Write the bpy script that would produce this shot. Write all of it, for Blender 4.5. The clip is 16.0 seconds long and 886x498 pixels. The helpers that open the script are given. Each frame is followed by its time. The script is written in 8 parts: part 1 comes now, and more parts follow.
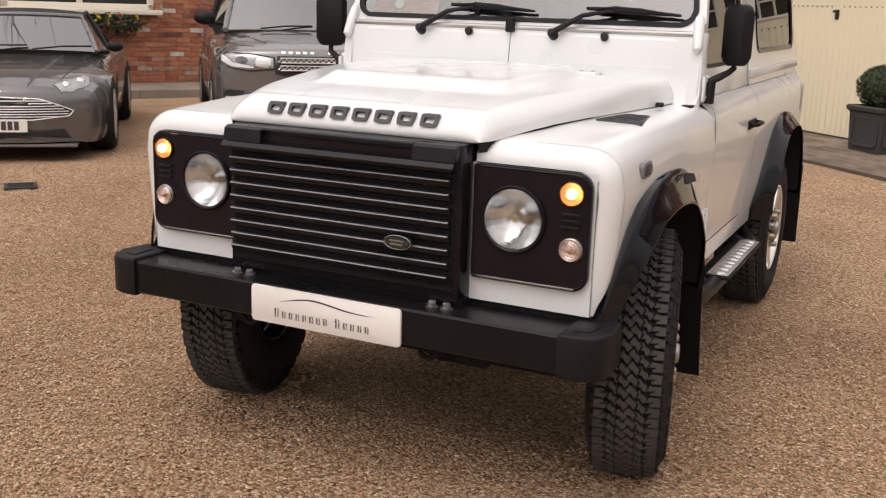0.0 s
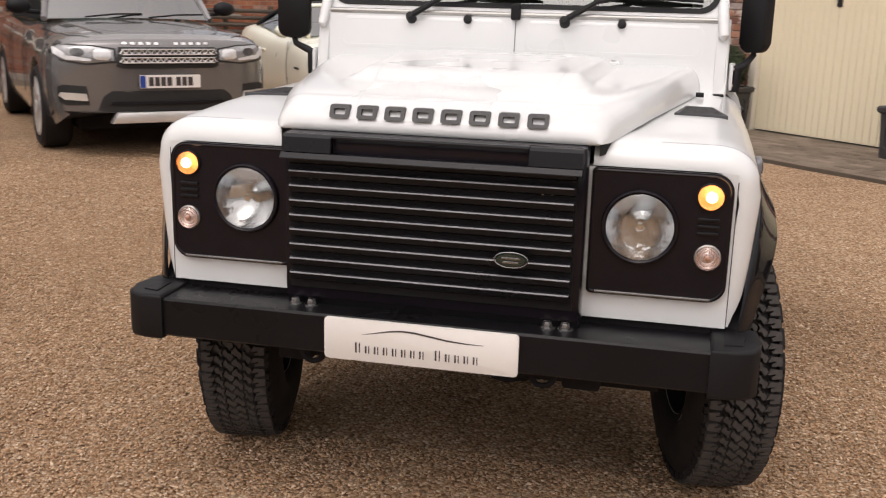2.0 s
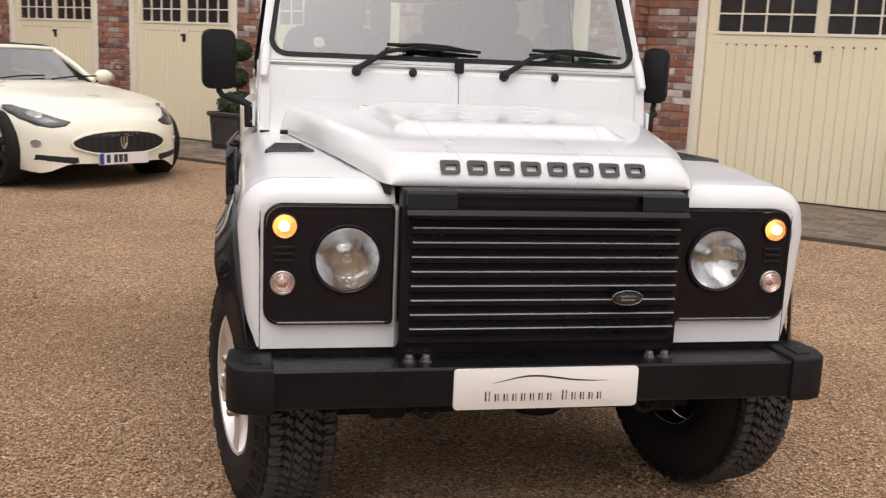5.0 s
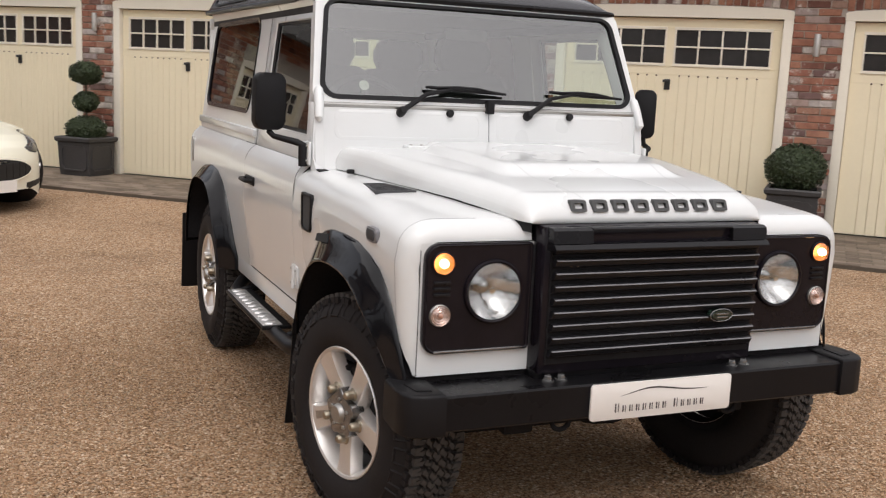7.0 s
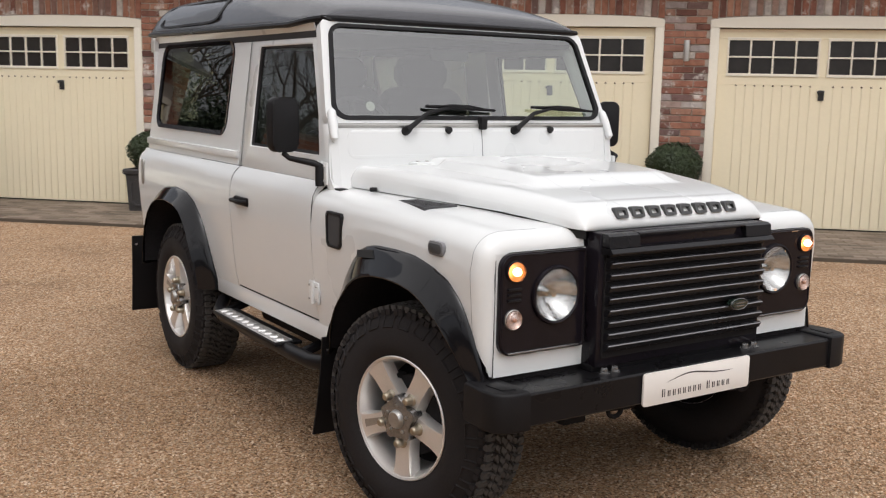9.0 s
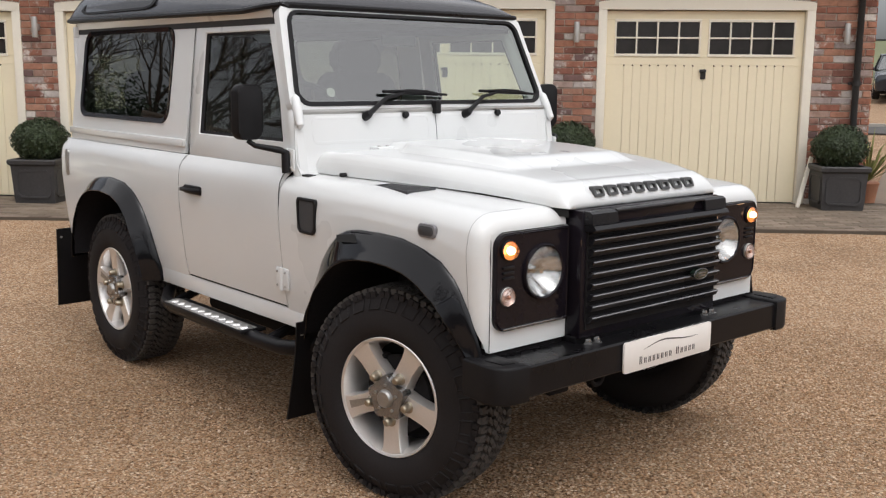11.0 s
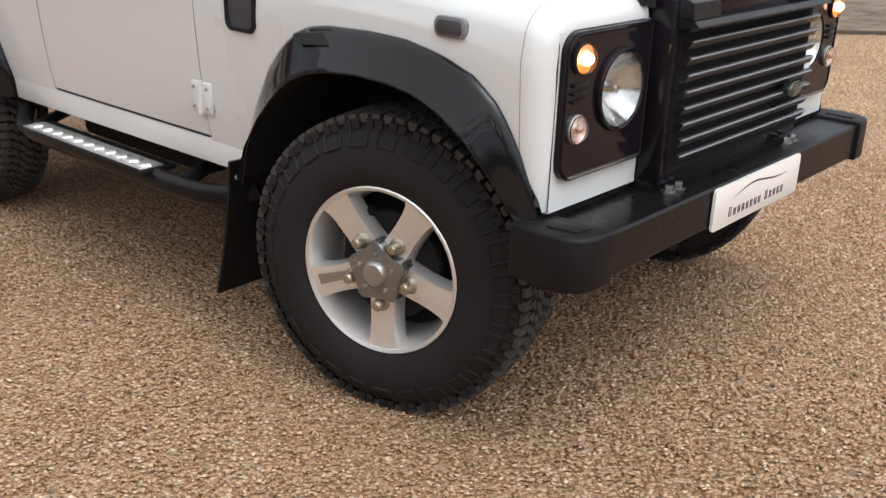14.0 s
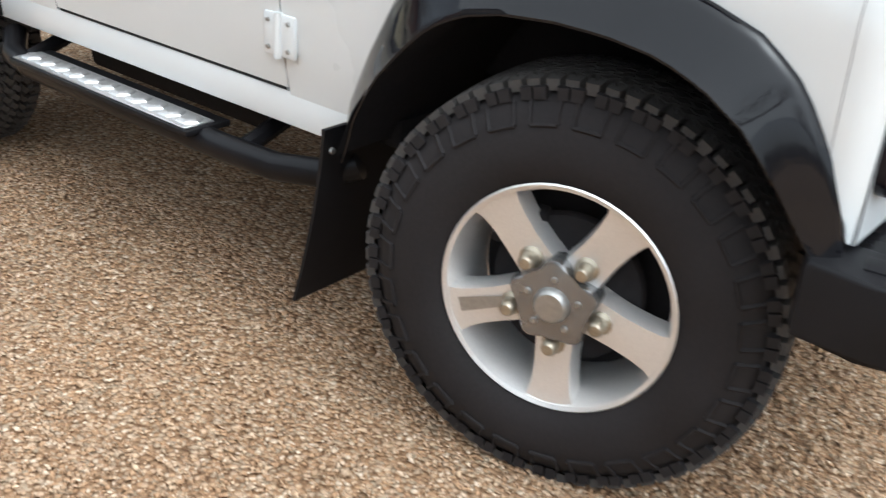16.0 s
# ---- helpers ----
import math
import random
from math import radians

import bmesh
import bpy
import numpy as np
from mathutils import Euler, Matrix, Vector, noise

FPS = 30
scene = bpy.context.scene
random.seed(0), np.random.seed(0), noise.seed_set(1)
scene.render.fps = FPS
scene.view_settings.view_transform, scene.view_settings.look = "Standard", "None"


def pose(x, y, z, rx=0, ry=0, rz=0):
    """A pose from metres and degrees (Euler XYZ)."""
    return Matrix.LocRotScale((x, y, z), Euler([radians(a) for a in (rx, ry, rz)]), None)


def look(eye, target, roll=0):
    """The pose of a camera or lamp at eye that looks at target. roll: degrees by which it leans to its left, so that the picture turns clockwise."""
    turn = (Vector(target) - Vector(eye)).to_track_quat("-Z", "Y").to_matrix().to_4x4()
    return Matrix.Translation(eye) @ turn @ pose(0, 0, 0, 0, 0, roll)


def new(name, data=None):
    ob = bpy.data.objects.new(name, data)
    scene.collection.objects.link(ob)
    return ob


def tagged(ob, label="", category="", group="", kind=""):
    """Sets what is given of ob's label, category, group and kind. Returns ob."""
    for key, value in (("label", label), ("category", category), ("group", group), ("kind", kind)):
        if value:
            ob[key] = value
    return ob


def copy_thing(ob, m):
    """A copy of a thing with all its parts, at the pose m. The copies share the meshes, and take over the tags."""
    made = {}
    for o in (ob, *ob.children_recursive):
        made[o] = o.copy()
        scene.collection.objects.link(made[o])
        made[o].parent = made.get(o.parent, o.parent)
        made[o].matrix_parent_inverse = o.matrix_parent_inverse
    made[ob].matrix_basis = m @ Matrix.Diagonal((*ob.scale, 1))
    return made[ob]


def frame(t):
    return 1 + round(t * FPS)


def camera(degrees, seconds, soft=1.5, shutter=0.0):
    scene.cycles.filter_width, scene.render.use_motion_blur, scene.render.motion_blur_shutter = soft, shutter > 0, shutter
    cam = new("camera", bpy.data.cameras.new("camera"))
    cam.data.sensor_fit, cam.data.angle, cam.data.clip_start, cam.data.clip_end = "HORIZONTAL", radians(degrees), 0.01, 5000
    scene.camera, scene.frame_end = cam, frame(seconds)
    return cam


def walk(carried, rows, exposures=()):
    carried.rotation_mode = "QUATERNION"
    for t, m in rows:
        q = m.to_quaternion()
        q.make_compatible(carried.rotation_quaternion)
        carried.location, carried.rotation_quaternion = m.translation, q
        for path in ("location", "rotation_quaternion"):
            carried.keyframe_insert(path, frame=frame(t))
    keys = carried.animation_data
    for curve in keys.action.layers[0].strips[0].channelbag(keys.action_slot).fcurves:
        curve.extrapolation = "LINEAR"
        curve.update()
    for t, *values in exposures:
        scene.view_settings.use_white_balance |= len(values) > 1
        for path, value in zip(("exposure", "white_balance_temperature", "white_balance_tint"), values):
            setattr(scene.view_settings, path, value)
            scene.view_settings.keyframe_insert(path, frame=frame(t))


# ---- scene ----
cam = camera(47.3, 16.0, soft=1.2, shutter=0.5)
PATH = [
    (0, (1.539, -2.951, 1.43), (0.682, -1.204, 0.965), 1.8),
    (0.5, (1.28, -2.978, 1.411), (0.514, -1.189, 0.946), 2.2),
    (1, (1.053, -2.968, 1.413), (0.389, -1.143, 0.936), 1.6),
    (1.5, (0.813, -2.945, 1.409), (0.261, -1.084, 0.929), 1.7),
    (2, (0.603, -2.945, 1.414), (0.165, -1.054, 0.933), 1.5),
    (2.5, (0.335, -2.97, 1.415), (0.062, -1.047, 0.938), 1.7),
    (3, (0.118, -2.99, 1.412), (-0.023, -1.05, 0.948), 1.9),
    (3.5, (-0.097, -3.007, 1.420), (-0.099, -1.059, 0.969), 2.1),
    (4, (-0.326, -3.036, 1.417), (-0.182, -1.088, 0.990), 2.3),
    (4.2, (-0.418, -3.055, 1.406), (-0.222, -1.11, 0.996), 2.3),
    (6.5, (-1.562, -3.053, 1.463), (-0.861, -1.211, 1.124), 2.7),
    (7, (-1.821, -3.025, 1.475), (-1.027, -1.219, 1.145), 2.7),
    (7.5, (-2.019, -2.997, 1.478), (-1.148, -1.225, 1.157), 2.5),
    (8, (-2.222, -2.987, 1.485), (-1.278, -1.252, 1.171), 2.3),
    (10.3, (-2.868, -2.759, 1.528), (-1.628, -1.222, 1.21), 0.2),
    (10.5, (-2.91, -2.756, 1.526), (-1.65, -1.237, 1.205), 0.3),
    (11, (-2.935, -2.722, 1.52), (-1.643, -1.234, 1.178), 0.5),
    (11.5, (-2.884, -2.621, 1.503), (-1.574, -1.157, 1.128), 0.6),
    (12, (-2.784, -2.475, 1.475), (-1.46, -1.038, 1.048), 0.7),
    (12.5, (-2.714, -2.301, 1.435), (-1.365, -0.904, 0.955), 0.9),
    (13, (-2.647, -2.092, 1.401), (-1.273, -0.745, 0.854), 1.2),
    (13.5, (-2.574, -1.832, 1.379), (-1.169, -0.557, 0.746), 1.9),
    (14, (-2.482, -1.621, 1.339), (-1.061, -0.408, 0.624), 2.0),
    (14.5, (-2.383, -1.421, 1.306), (-0.957, -0.268, 0.507), 2.4),
    (15, (-2.352, -1.202, 1.256), (-0.89, -0.12, 0.423), 3.4),
    (15.5, (-2.282, -0.928, 1.257), (-0.802, 0.085, 0.372), 5.2),
    (16, (-2.176, -0.78, 1.233), (-0.75, 0.312, 0.352), 4.4),
]
EXPOSURE = [(0, 0.12, 6800, 16), (3.5, 0.04, 6680, 16), (7.0, 0.03, 6500, 13), (10.5, 0.08, 6350, 11), (12.5, 0.03, 6300, 10), (13.5, 0.1, 6250, 9), (14.0, 0.4, 6150, 9), (14.5, 0.9, 5850, 8), (15.0, 0.95, 5350, 3), (15.5, 0.95, 5300, 2), (16.0, 0.90, 5700, 3)]
walk(cam, [(t, look(eye, target, roll)) for t, eye, target, roll in PATH], EXPOSURE)

from mathutils import geometry
from mathutils.bvhtree import BVHTree

# ---- world and light ----
world = bpy.data.worlds.new("overcast_sky")
scene.world = world
world.use_nodes = True
wn = world.node_tree
wn.nodes.clear()
w_out = wn.nodes.new("ShaderNodeOutputWorld")
w_bg = wn.nodes.new("ShaderNodeBackground")
w_sky = wn.nodes.new("ShaderNodeTexSky")
w_sky.sky_type = "NISHITA"
w_sky.sun_disc = False
w_sky.sun_elevation = radians(63)
w_sky.sun_rotation = radians(192)
w_sky.dust_density = 4.0
w_sky.air_density = 1.0
w_hsv = wn.nodes.new("ShaderNodeHueSaturation")
w_hsv.inputs["Saturation"].default_value = 0.22
wn.links.new(w_sky.outputs[0], w_hsv.inputs["Color"])
wn.links.new(w_hsv.outputs[0], w_bg.inputs["Color"])
w_bg.inputs["Strength"].default_value = 0.15
wn.links.new(w_bg.outputs[0], w_out.inputs["Surface"])
sun = new("sun", bpy.data.lights.new("sun", "SUN"))
sun.data.energy, sun.data.angle, sun.data.color = 1.52, radians(142), (1.0, 0.95, 0.88)
sun.matrix_world = look((-0.8, -1.1, 13), (0, 0, 0))


# ---- materials ----
def mat(name, base=(0.5, 0.5, 0.5), rough=0.5, metal=0.0, spec=0.5, coat=0.0, emit=None, power=0.0):
    m = bpy.data.materials.new(name)
    m.use_nodes = True
    b = m.node_tree.nodes["Principled BSDF"]
    b.inputs["Base Color"].default_value = (*base, 1)
    b.inputs["Roughness"].default_value = rough
    b.inputs["Metallic"].default_value = metal
    b.inputs["Specular IOR Level"].default_value = spec
    b.inputs["Coat Weight"].default_value = coat
    b.inputs["Coat Roughness"].default_value = 0.05
    if emit:
        b.inputs["Emission Color"].default_value = (*emit, 1)
        b.inputs["Emission Strength"].default_value = power
    return m


def node(m, kind, **values):
    n = m.node_tree.nodes.new(kind)
    for key, value in values.items():
        n.inputs[key].default_value = value
    return n


def wire(m, a, b):
    m.node_tree.links.new(a, b)


def shader(m):
    return m.node_tree.nodes["Principled BSDF"]


def coords(m, scale=1.0, world_space=False):
    if world_space:
        g = m.node_tree.nodes.new("ShaderNodeNewGeometry")
        out = g.outputs["Position"]
    else:
        g = m.node_tree.nodes.new("ShaderNodeTexCoord")
        out = g.outputs["Object"]
    p = m.node_tree.nodes.new("ShaderNodeMapping")
    p.inputs["Scale"].default_value = (scale,) * 3 if isinstance(scale, (int, float)) else scale
    wire(m, out, p.inputs["Vector"])
    return p.outputs[0]


def ramp(m, fac, stops):
    r = m.node_tree.nodes.new("ShaderNodeValToRGB")
    e = r.color_ramp.elements
    while len(e) < len(stops):
        e.new(0.5)
    for el, (pos, col) in zip(e, stops):
        el.position, el.color = pos, (*col, 1)
    wire(m, fac, r.inputs["Fac"])
    return r.outputs["Color"]


def mix(m, fac, a, b, kind="MIX"):
    n = m.node_tree.nodes.new("ShaderNodeMix")
    n.data_type, n.blend_type = "RGBA", kind
    for sock, v in ((n.inputs["Factor"], fac), (n.inputs["A"], a), (n.inputs["B"], b)):
        if isinstance(v, (int, float)):
            sock.default_value = v
        elif isinstance(v, tuple):
            sock.default_value = (*v, 1)
        else:
            wire(m, v, sock)
    return n.outputs["Result"]


def bump(m, height, strength=0.3, distance=0.002):
    n = node(m, "ShaderNodeBump", Strength=strength, Distance=distance)
    wire(m, height, n.inputs["Height"])
    wire(m, n.outputs[0], shader(m).inputs["Normal"])


def noise_fac(m, vec, scale, detail=4.0, rough=0.55):
    n = node(m, "ShaderNodeTexNoise", Scale=scale, Detail=detail, Roughness=rough)
    wire(m, vec, n.inputs["Vector"])
    return n.outputs["Fac"]


def worn(name, base, rough=0.5, vary=0.12, scale=3.0, grain=60.0, metal=0.0, bumpiness=0.1, coat=0.0, spec=0.5, dist=0.001):
    """A surface whose colour and gloss vary at two scales."""
    m = mat(name, base, rough, metal, spec, coat)
    v = coords(m)
    big, small = noise_fac(m, v, scale), noise_fac(m, v, grain, 2.0)
    lo = tuple(c * (1 - vary) for c in base)
    hi = tuple(min(1, c * (1 + vary)) for c in base)
    c = mix(m, 0.35, ramp(m, big, [(0.3, lo), (0.7, hi)]), ramp(m, small, [(0.3, lo), (0.7, hi)]))
    wire(m, c, shader(m).inputs["Base Color"])
    r = node(m, "ShaderNodeMapRange")
    for k, val in zip(("From Min", "From Max", "To Min", "To Max"), (0.3, 0.7, max(0.02, rough * 0.85), min(1, rough * 1.2))):
        r.inputs[k].default_value = val
    wire(m, big, r.inputs["Value"])
    wire(m, r.outputs[0], shader(m).inputs["Roughness"])
    if bumpiness:
        bump(m, small, bumpiness, dist)
    return m


M_WHITE = worn("white_vehicle_paint", (0.715, 0.725, 0.72), 0.30, 0.015, 1.2, 12.0, bumpiness=0.0, coat=0.65)
M_GLOSSBLACK = worn("gloss_black_paint", (0.010, 0.008, 0.011), 0.08, 0.3, 2.0, 30.0, bumpiness=0.0, coat=0.0, spec=0.22)
M_ARCH = worn("gloss_black_arch_plastic", (0.007, 0.0066, 0.008), 0.05, 0.3, 5.0, 90.0, bumpiness=0.02, coat=0.0, spec=0.34)
M_SATIN = worn("satin_black_metal", (0.008, 0.0075, 0.0085), 0.30, 0.25, 4.0, 160.0, bumpiness=0.06, spec=0.17)
M_SLAT = worn("satin_dark_grille_plastic", (0.009, 0.0087, 0.0105), 0.30, 0.15, 6.0, 200.0, bumpiness=0.02, spec=0.28)
# grey of rims and seams; on the slats it paints the edge highlight
M_LIP = worn("grey_trim_and_slat_highlight", (0.17, 0.168, 0.178), 0.35, 0.12, 8.0, 120.0, bumpiness=0.02, spec=0.6)
M_PLASTIC = worn("matt_black_plastic", (0.0085, 0.008, 0.009), 0.48, 0.25, 5.0, 300.0, bumpiness=0.2, spec=0.22)
M_ROOF = worn("dark_grey_roof_paint", (0.045, 0.045, 0.052), 0.22, 0.15, 1.5, 60.0, bumpiness=0.02, coat=0.4)
M_RUBBER = worn("tyre_rubber", (0.0185, 0.0160, 0.0162), 0.72, 0.3, 6.0, 120.0, bumpiness=0.25, spec=0.2)
M_TREAD = worn("dusty_tread_rubber", (0.052, 0.046, 0.042), 0.85, 0.35, 8.0, 90.0, bumpiness=0.4)
M_ALLOY = worn("silver_alloy", (0.80, 0.78, 0.76), 0.33, 0.08, 3.0, 200.0, metal=0.75, bumpiness=0.03)
M_HUB = worn("cast_grey_hub_metal", (0.27, 0.265, 0.262), 0.24, 0.2, 8.0, 150.0, metal=0.8, bumpiness=0.15)
M_CHROME = mat("bright_chrome", (0.78, 0.77, 0.75), 0.10, 1.0)
M_STEEL = worn("dull_steel", (0.42, 0.41, 0.39), 0.40, 0.2, 5.0, 120.0, metal=0.9, bumpiness=0.1)
M_NUT = worn("bronzed_wheel_nut", (0.40, 0.35, 0.27), 0.32, 0.25, 30.0, 200.0, metal=0.85, bumpiness=0.1)
M_LAMPCORE = worn("orange_lamp_core", (0.42, 0.22, 0.14), 0.3, 0.1, 30.0, 200.0, bumpiness=0.0)
M_TREADPLATE = worn("aluminium_tread_plate", (0.62, 0.61, 0.60), 0.34, 0.15, 6.0, 100.0, metal=0.8, bumpiness=0.1)
M_SEAM = mat("dark_panel_gap", (0.01, 0.01, 0.01), 0.9)
M_UNDER = worn("dark_underbody", (0.015, 0.0138, 0.0145), 0.85, 0.4, 3.0, 60.0, bumpiness=0.3, spec=0.12)
M_WELL = worn("grey_wheel_well_liner", (0.016, 0.015, 0.0165), 0.8, 0.4, 5.0, 80.0, bumpiness=0.3, spec=0.12)
M_INTERIOR = worn("dark_grey_cab_trim", (0.035, 0.035, 0.037), 0.75, 0.2, 4.0, 200.0, bumpiness=0.2)
M_SEAT = worn("grey_seat_cloth", (0.035, 0.035, 0.037), 0.9, 0.2, 6.0, 400.0, bumpiness=0.3)
M_LETTER = worn("dark_grey_letter_plastic", (0.05, 0.05, 0.05), 0.45, 0.1, 30.0, 300.0, bumpiness=0.05)
M_PLATE = worn("white_plate_plastic", (0.80, 0.77, 0.73), 0.35, 0.02, 5.0, 60.0, bumpiness=0.0)
M_DISC = worn("faded_paper", (0.36, 0.36, 0.34), 0.7, 0.25, 60.0, 200.0, bumpiness=0.0)
M_PRINT = mat("dark_print", (0.05, 0.04, 0.04), 0.5)
M_BLUE = mat("blue_plate_strip", (0.02, 0.06, 0.30), 0.4)
M_AMBER = mat("amber_lamp_bowl", (0.66, 0.30, 0.11), 0.35, metal=0.5, emit=(1.0, 0.48, 0.18), power=0.16)
M_BULB = mat("lit_lamp_filament", (1, 0.9, 0.7), 0.3, emit=(1.0, 0.74, 0.52), power=8.0)
M_PINK = worn("side_lamp_bowl", (0.66, 0.56, 0.52), 0.22, 0.1, 60.0, 400.0, metal=0.6, bumpiness=0.1, coat=0.5)
M_REFLECTOR = worn("lamp_reflector", (0.68, 0.68, 0.69), 0.13, 0.15, 18.0, 30.0, metal=1.0, bumpiness=0.30, dist=0.006)
M_BADGE = mat("dark_green_badge", (0.010, 0.020, 0.014), 0.25, coat=0.5)


def glass(name, tint=(0.9, 0.93, 0.92), rough=0.0, gloss=2.2):
    """Thin glass: part clear, part mirror by the angle, so that light comes through."""
    m = bpy.data.materials.new(name)
    m.use_nodes = True
    t = m.node_tree
    t.nodes.clear()
    out = t.nodes.new("ShaderNodeOutputMaterial")
    a = t.nodes.new("ShaderNodeBsdfTransparent")
    a.inputs["Color"].default_value = (*tint, 1)
    g = t.nodes.new("ShaderNodeBsdfGlossy")
    g.inputs["Roughness"].default_value = rough
    f = t.nodes.new("ShaderNodeLayerWeight")
    f.inputs["Blend"].default_value = 0.5
    p = t.nodes.new("ShaderNodeMath")
    p.operation = "POWER"
    p.inputs[1].default_value = 5.0
    s = t.nodes.new("ShaderNodeMixShader")
    k = t.nodes.new("ShaderNodeMath")
    k.operation, k.use_clamp = "MULTIPLY_ADD", True
    k.inputs[1].default_value, k.inputs[2].default_value = 0.9, 0.03 + 0.04 * gloss
    t.links.new(f.outputs["Facing"], p.inputs[0])
    t.links.new(p.outputs[0], k.inputs[0])
    t.links.new(k.outputs[0], s.inputs["Fac"])
    t.links.new(a.outputs[0], s.inputs[1])
    t.links.new(g.outputs[0], s.inputs[2])
    t.links.new(s.outputs[0], out.inputs["Surface"])
    return m


M_WINDSCREEN = glass("windscreen_glass", (0.76, 0.84, 0.76), gloss=5.2)
M_TINTED = glass("dark_tinted_glass", (0.09, 0.10, 0.10))
M_SIDEGLASS = glass("door_glass", (0.86, 0.92, 0.84))
M_LENS = glass("headlamp_glass", (0.90, 0.91, 0.90), 0.03)
M_AMBERGLASS = glass("amber_lamp_glass", (1.0, 0.78, 0.56), 0.05)
M_CLEARGLASS = glass("side_lamp_glass", (0.98, 0.90, 0.86), 0.05)
M_VENT = worn("grey_vent_mesh", (0.045, 0.045, 0.048), 0.6, 0.3, 8.0, 300.0, bumpiness=0.5)


# ---- mesh helpers ----
def part(name, bm, material, parent=None, label="", smooth=40, kind=""):
    """Links a bmesh as one mesh object under a thing or a part."""
    bmesh.ops.recalc_face_normals(bm, faces=bm.faces)
    me = bpy.data.meshes.new(name)
    bm.to_mesh(me)
    bm.free()
    me.materials.append(material)
    if smooth:
        me.shade_smooth()
        me.set_sharp_from_angle(angle=radians(smooth))
    ob = new(name, me)
    ob.parent = parent
    return tagged(ob, label, kind=kind)


def thing(name, label, category, m=None, group="", kind=""):
    ob = new(name)
    ob.empty_display_size = 0.1
    if m is not None:
        ob.matrix_basis = m
    return tagged(ob, label, category, group, kind)


def box(bm, lo, hi, bevel=0.0, seg=2):
    r = bmesh.ops.create_cube(bm, size=1.0)
    vs = r["verts"]
    for v in vs:
        v.co = Vector([lo[i] if v.co[i] < 0 else hi[i] for i in range(3)])
    if bevel:
        es = list({e for v in vs for e in v.link_edges})
        r = bmesh.ops.bevel(bm, geom=es, offset=bevel, segments=seg, profile=0.5, affect="EDGES")
        vs = list({v for f in r["faces"] for v in f.verts} | {v for v in vs if v.is_valid})
    return vs


def boxed(lo, hi, bevel=0.0, seg=2):
    bm = bmesh.new()
    box(bm, lo, hi, bevel, seg)
    return bm


def frame_of(d):
    d = Vector(d).normalized()
    a = Vector((0, 0, 1)) if abs(d.z) < 0.9 else Vector((1, 0, 0))
    x = d.cross(a).normalized()
    return x, d.cross(x).normalized(), d


def tube(bm, pts, radius, seg=10, closed=False, caps=True):
    """A round bar along points; radius a number or one for each point."""
    pts = [Vector(p) for p in pts]
    n = len(pts)
    rad = radius if isinstance(radius, (list, tuple)) else [radius] * n
    rings, last = [], None
    for i, p in enumerate(pts):
        a = pts[(i - 1) % n] if closed or i else p
        b = pts[(i + 1) % n] if closed or i < n - 1 else p
        d = (b - a).normalized()
        if last is None:
            x, y, _ = frame_of(d)
        else:
            x = (last - d * last.dot(d)).normalized()
            y = d.cross(x)
        last = x
        rings.append([bm.verts.new(p + rad[i] * (math.cos(2 * math.pi * k / seg) * x + math.sin(2 * math.pi * k / seg) * y)) for k in range(seg)])
    for i in range(n if closed else n - 1):
        a, b = rings[i], rings[(i + 1) % n]
        for k in range(seg):
            bm.faces.new((a[k], a[(k + 1) % seg], b[(k + 1) % seg], b[k]))
    if caps and not closed:
        bm.faces.new(rings[0][::-1])
        bm.faces.new(rings[-1])


def lathe(bm, profile, m=None, seg=32, cap=False):
    """Turns (radius, height) points about the axis z of the pose m."""
    m = m or Matrix()
    rings = []
    for r, h in profile:
        if r < 1e-6:
            rings.append([bm.verts.new(m @ Vector((0, 0, h)))])
        else:
            rings.append([bm.verts.new(m @ Vector((r * math.cos(2 * math.pi * k / seg), r * math.sin(2 * math.pi * k / seg), h))) for k in range(seg)])
    for a, b in zip(rings, rings[1:]):
        for k in range(seg):
            q = (a[k % len(a)], a[(k + 1) % len(a)], b[(k + 1) % len(b)], b[k % len(b)])
            q = tuple(dict.fromkeys(q))
            if len(q) > 2:
                bm.faces.new(q)
    if cap:
        for r in (rings[0], rings[-1]):
            if len(r) > 2:
                bm.faces.new(r)


def grid(bm, rows):
    """Faces between rows of points, all of one length."""
    vs = [[bm.verts.new(p) for p in row] for row in rows]
    for a, b in zip(vs, vs[1:]):
        for k in range(len(a) - 1):
            bm.faces.new((a[k], a[k + 1], b[k + 1], b[k]))
    return vs


def thicken(bm, t):
    bmesh.ops.recalc_face_normals(bm, faces=bm.faces)
    bmesh.ops.solidify(bm, geom=bm.faces[:], thickness=t)


def slab(bm, outline, axis, lo, hi, bevel=0.0, seg=2):
    """A flat shape, its outline in the two other axes, between lo and hi along an axis."""
    other = [i for i in range(3) if i != axis]

    def put(p, h):
        c = [0, 0, 0]
        c[other[0]], c[other[1]], c[axis] = p[0], p[1], h
        return bm.verts.new(c)

    a = [put(p, lo) for p in outline]
    b = [put(p, hi) for p in outline]
    fa, fb = bm.faces.new(a), bm.faces.new(b[::-1])
    n = len(a)
    for k in range(n):
        bm.faces.new((a[k], b[k], b[(k + 1) % n], a[(k + 1) % n]))
    if bevel:
        bmesh.ops.bevel(bm, geom=list(fa.edges) + list(fb.edges), offset=bevel, segments=seg, profile=0.5, affect="EDGES")


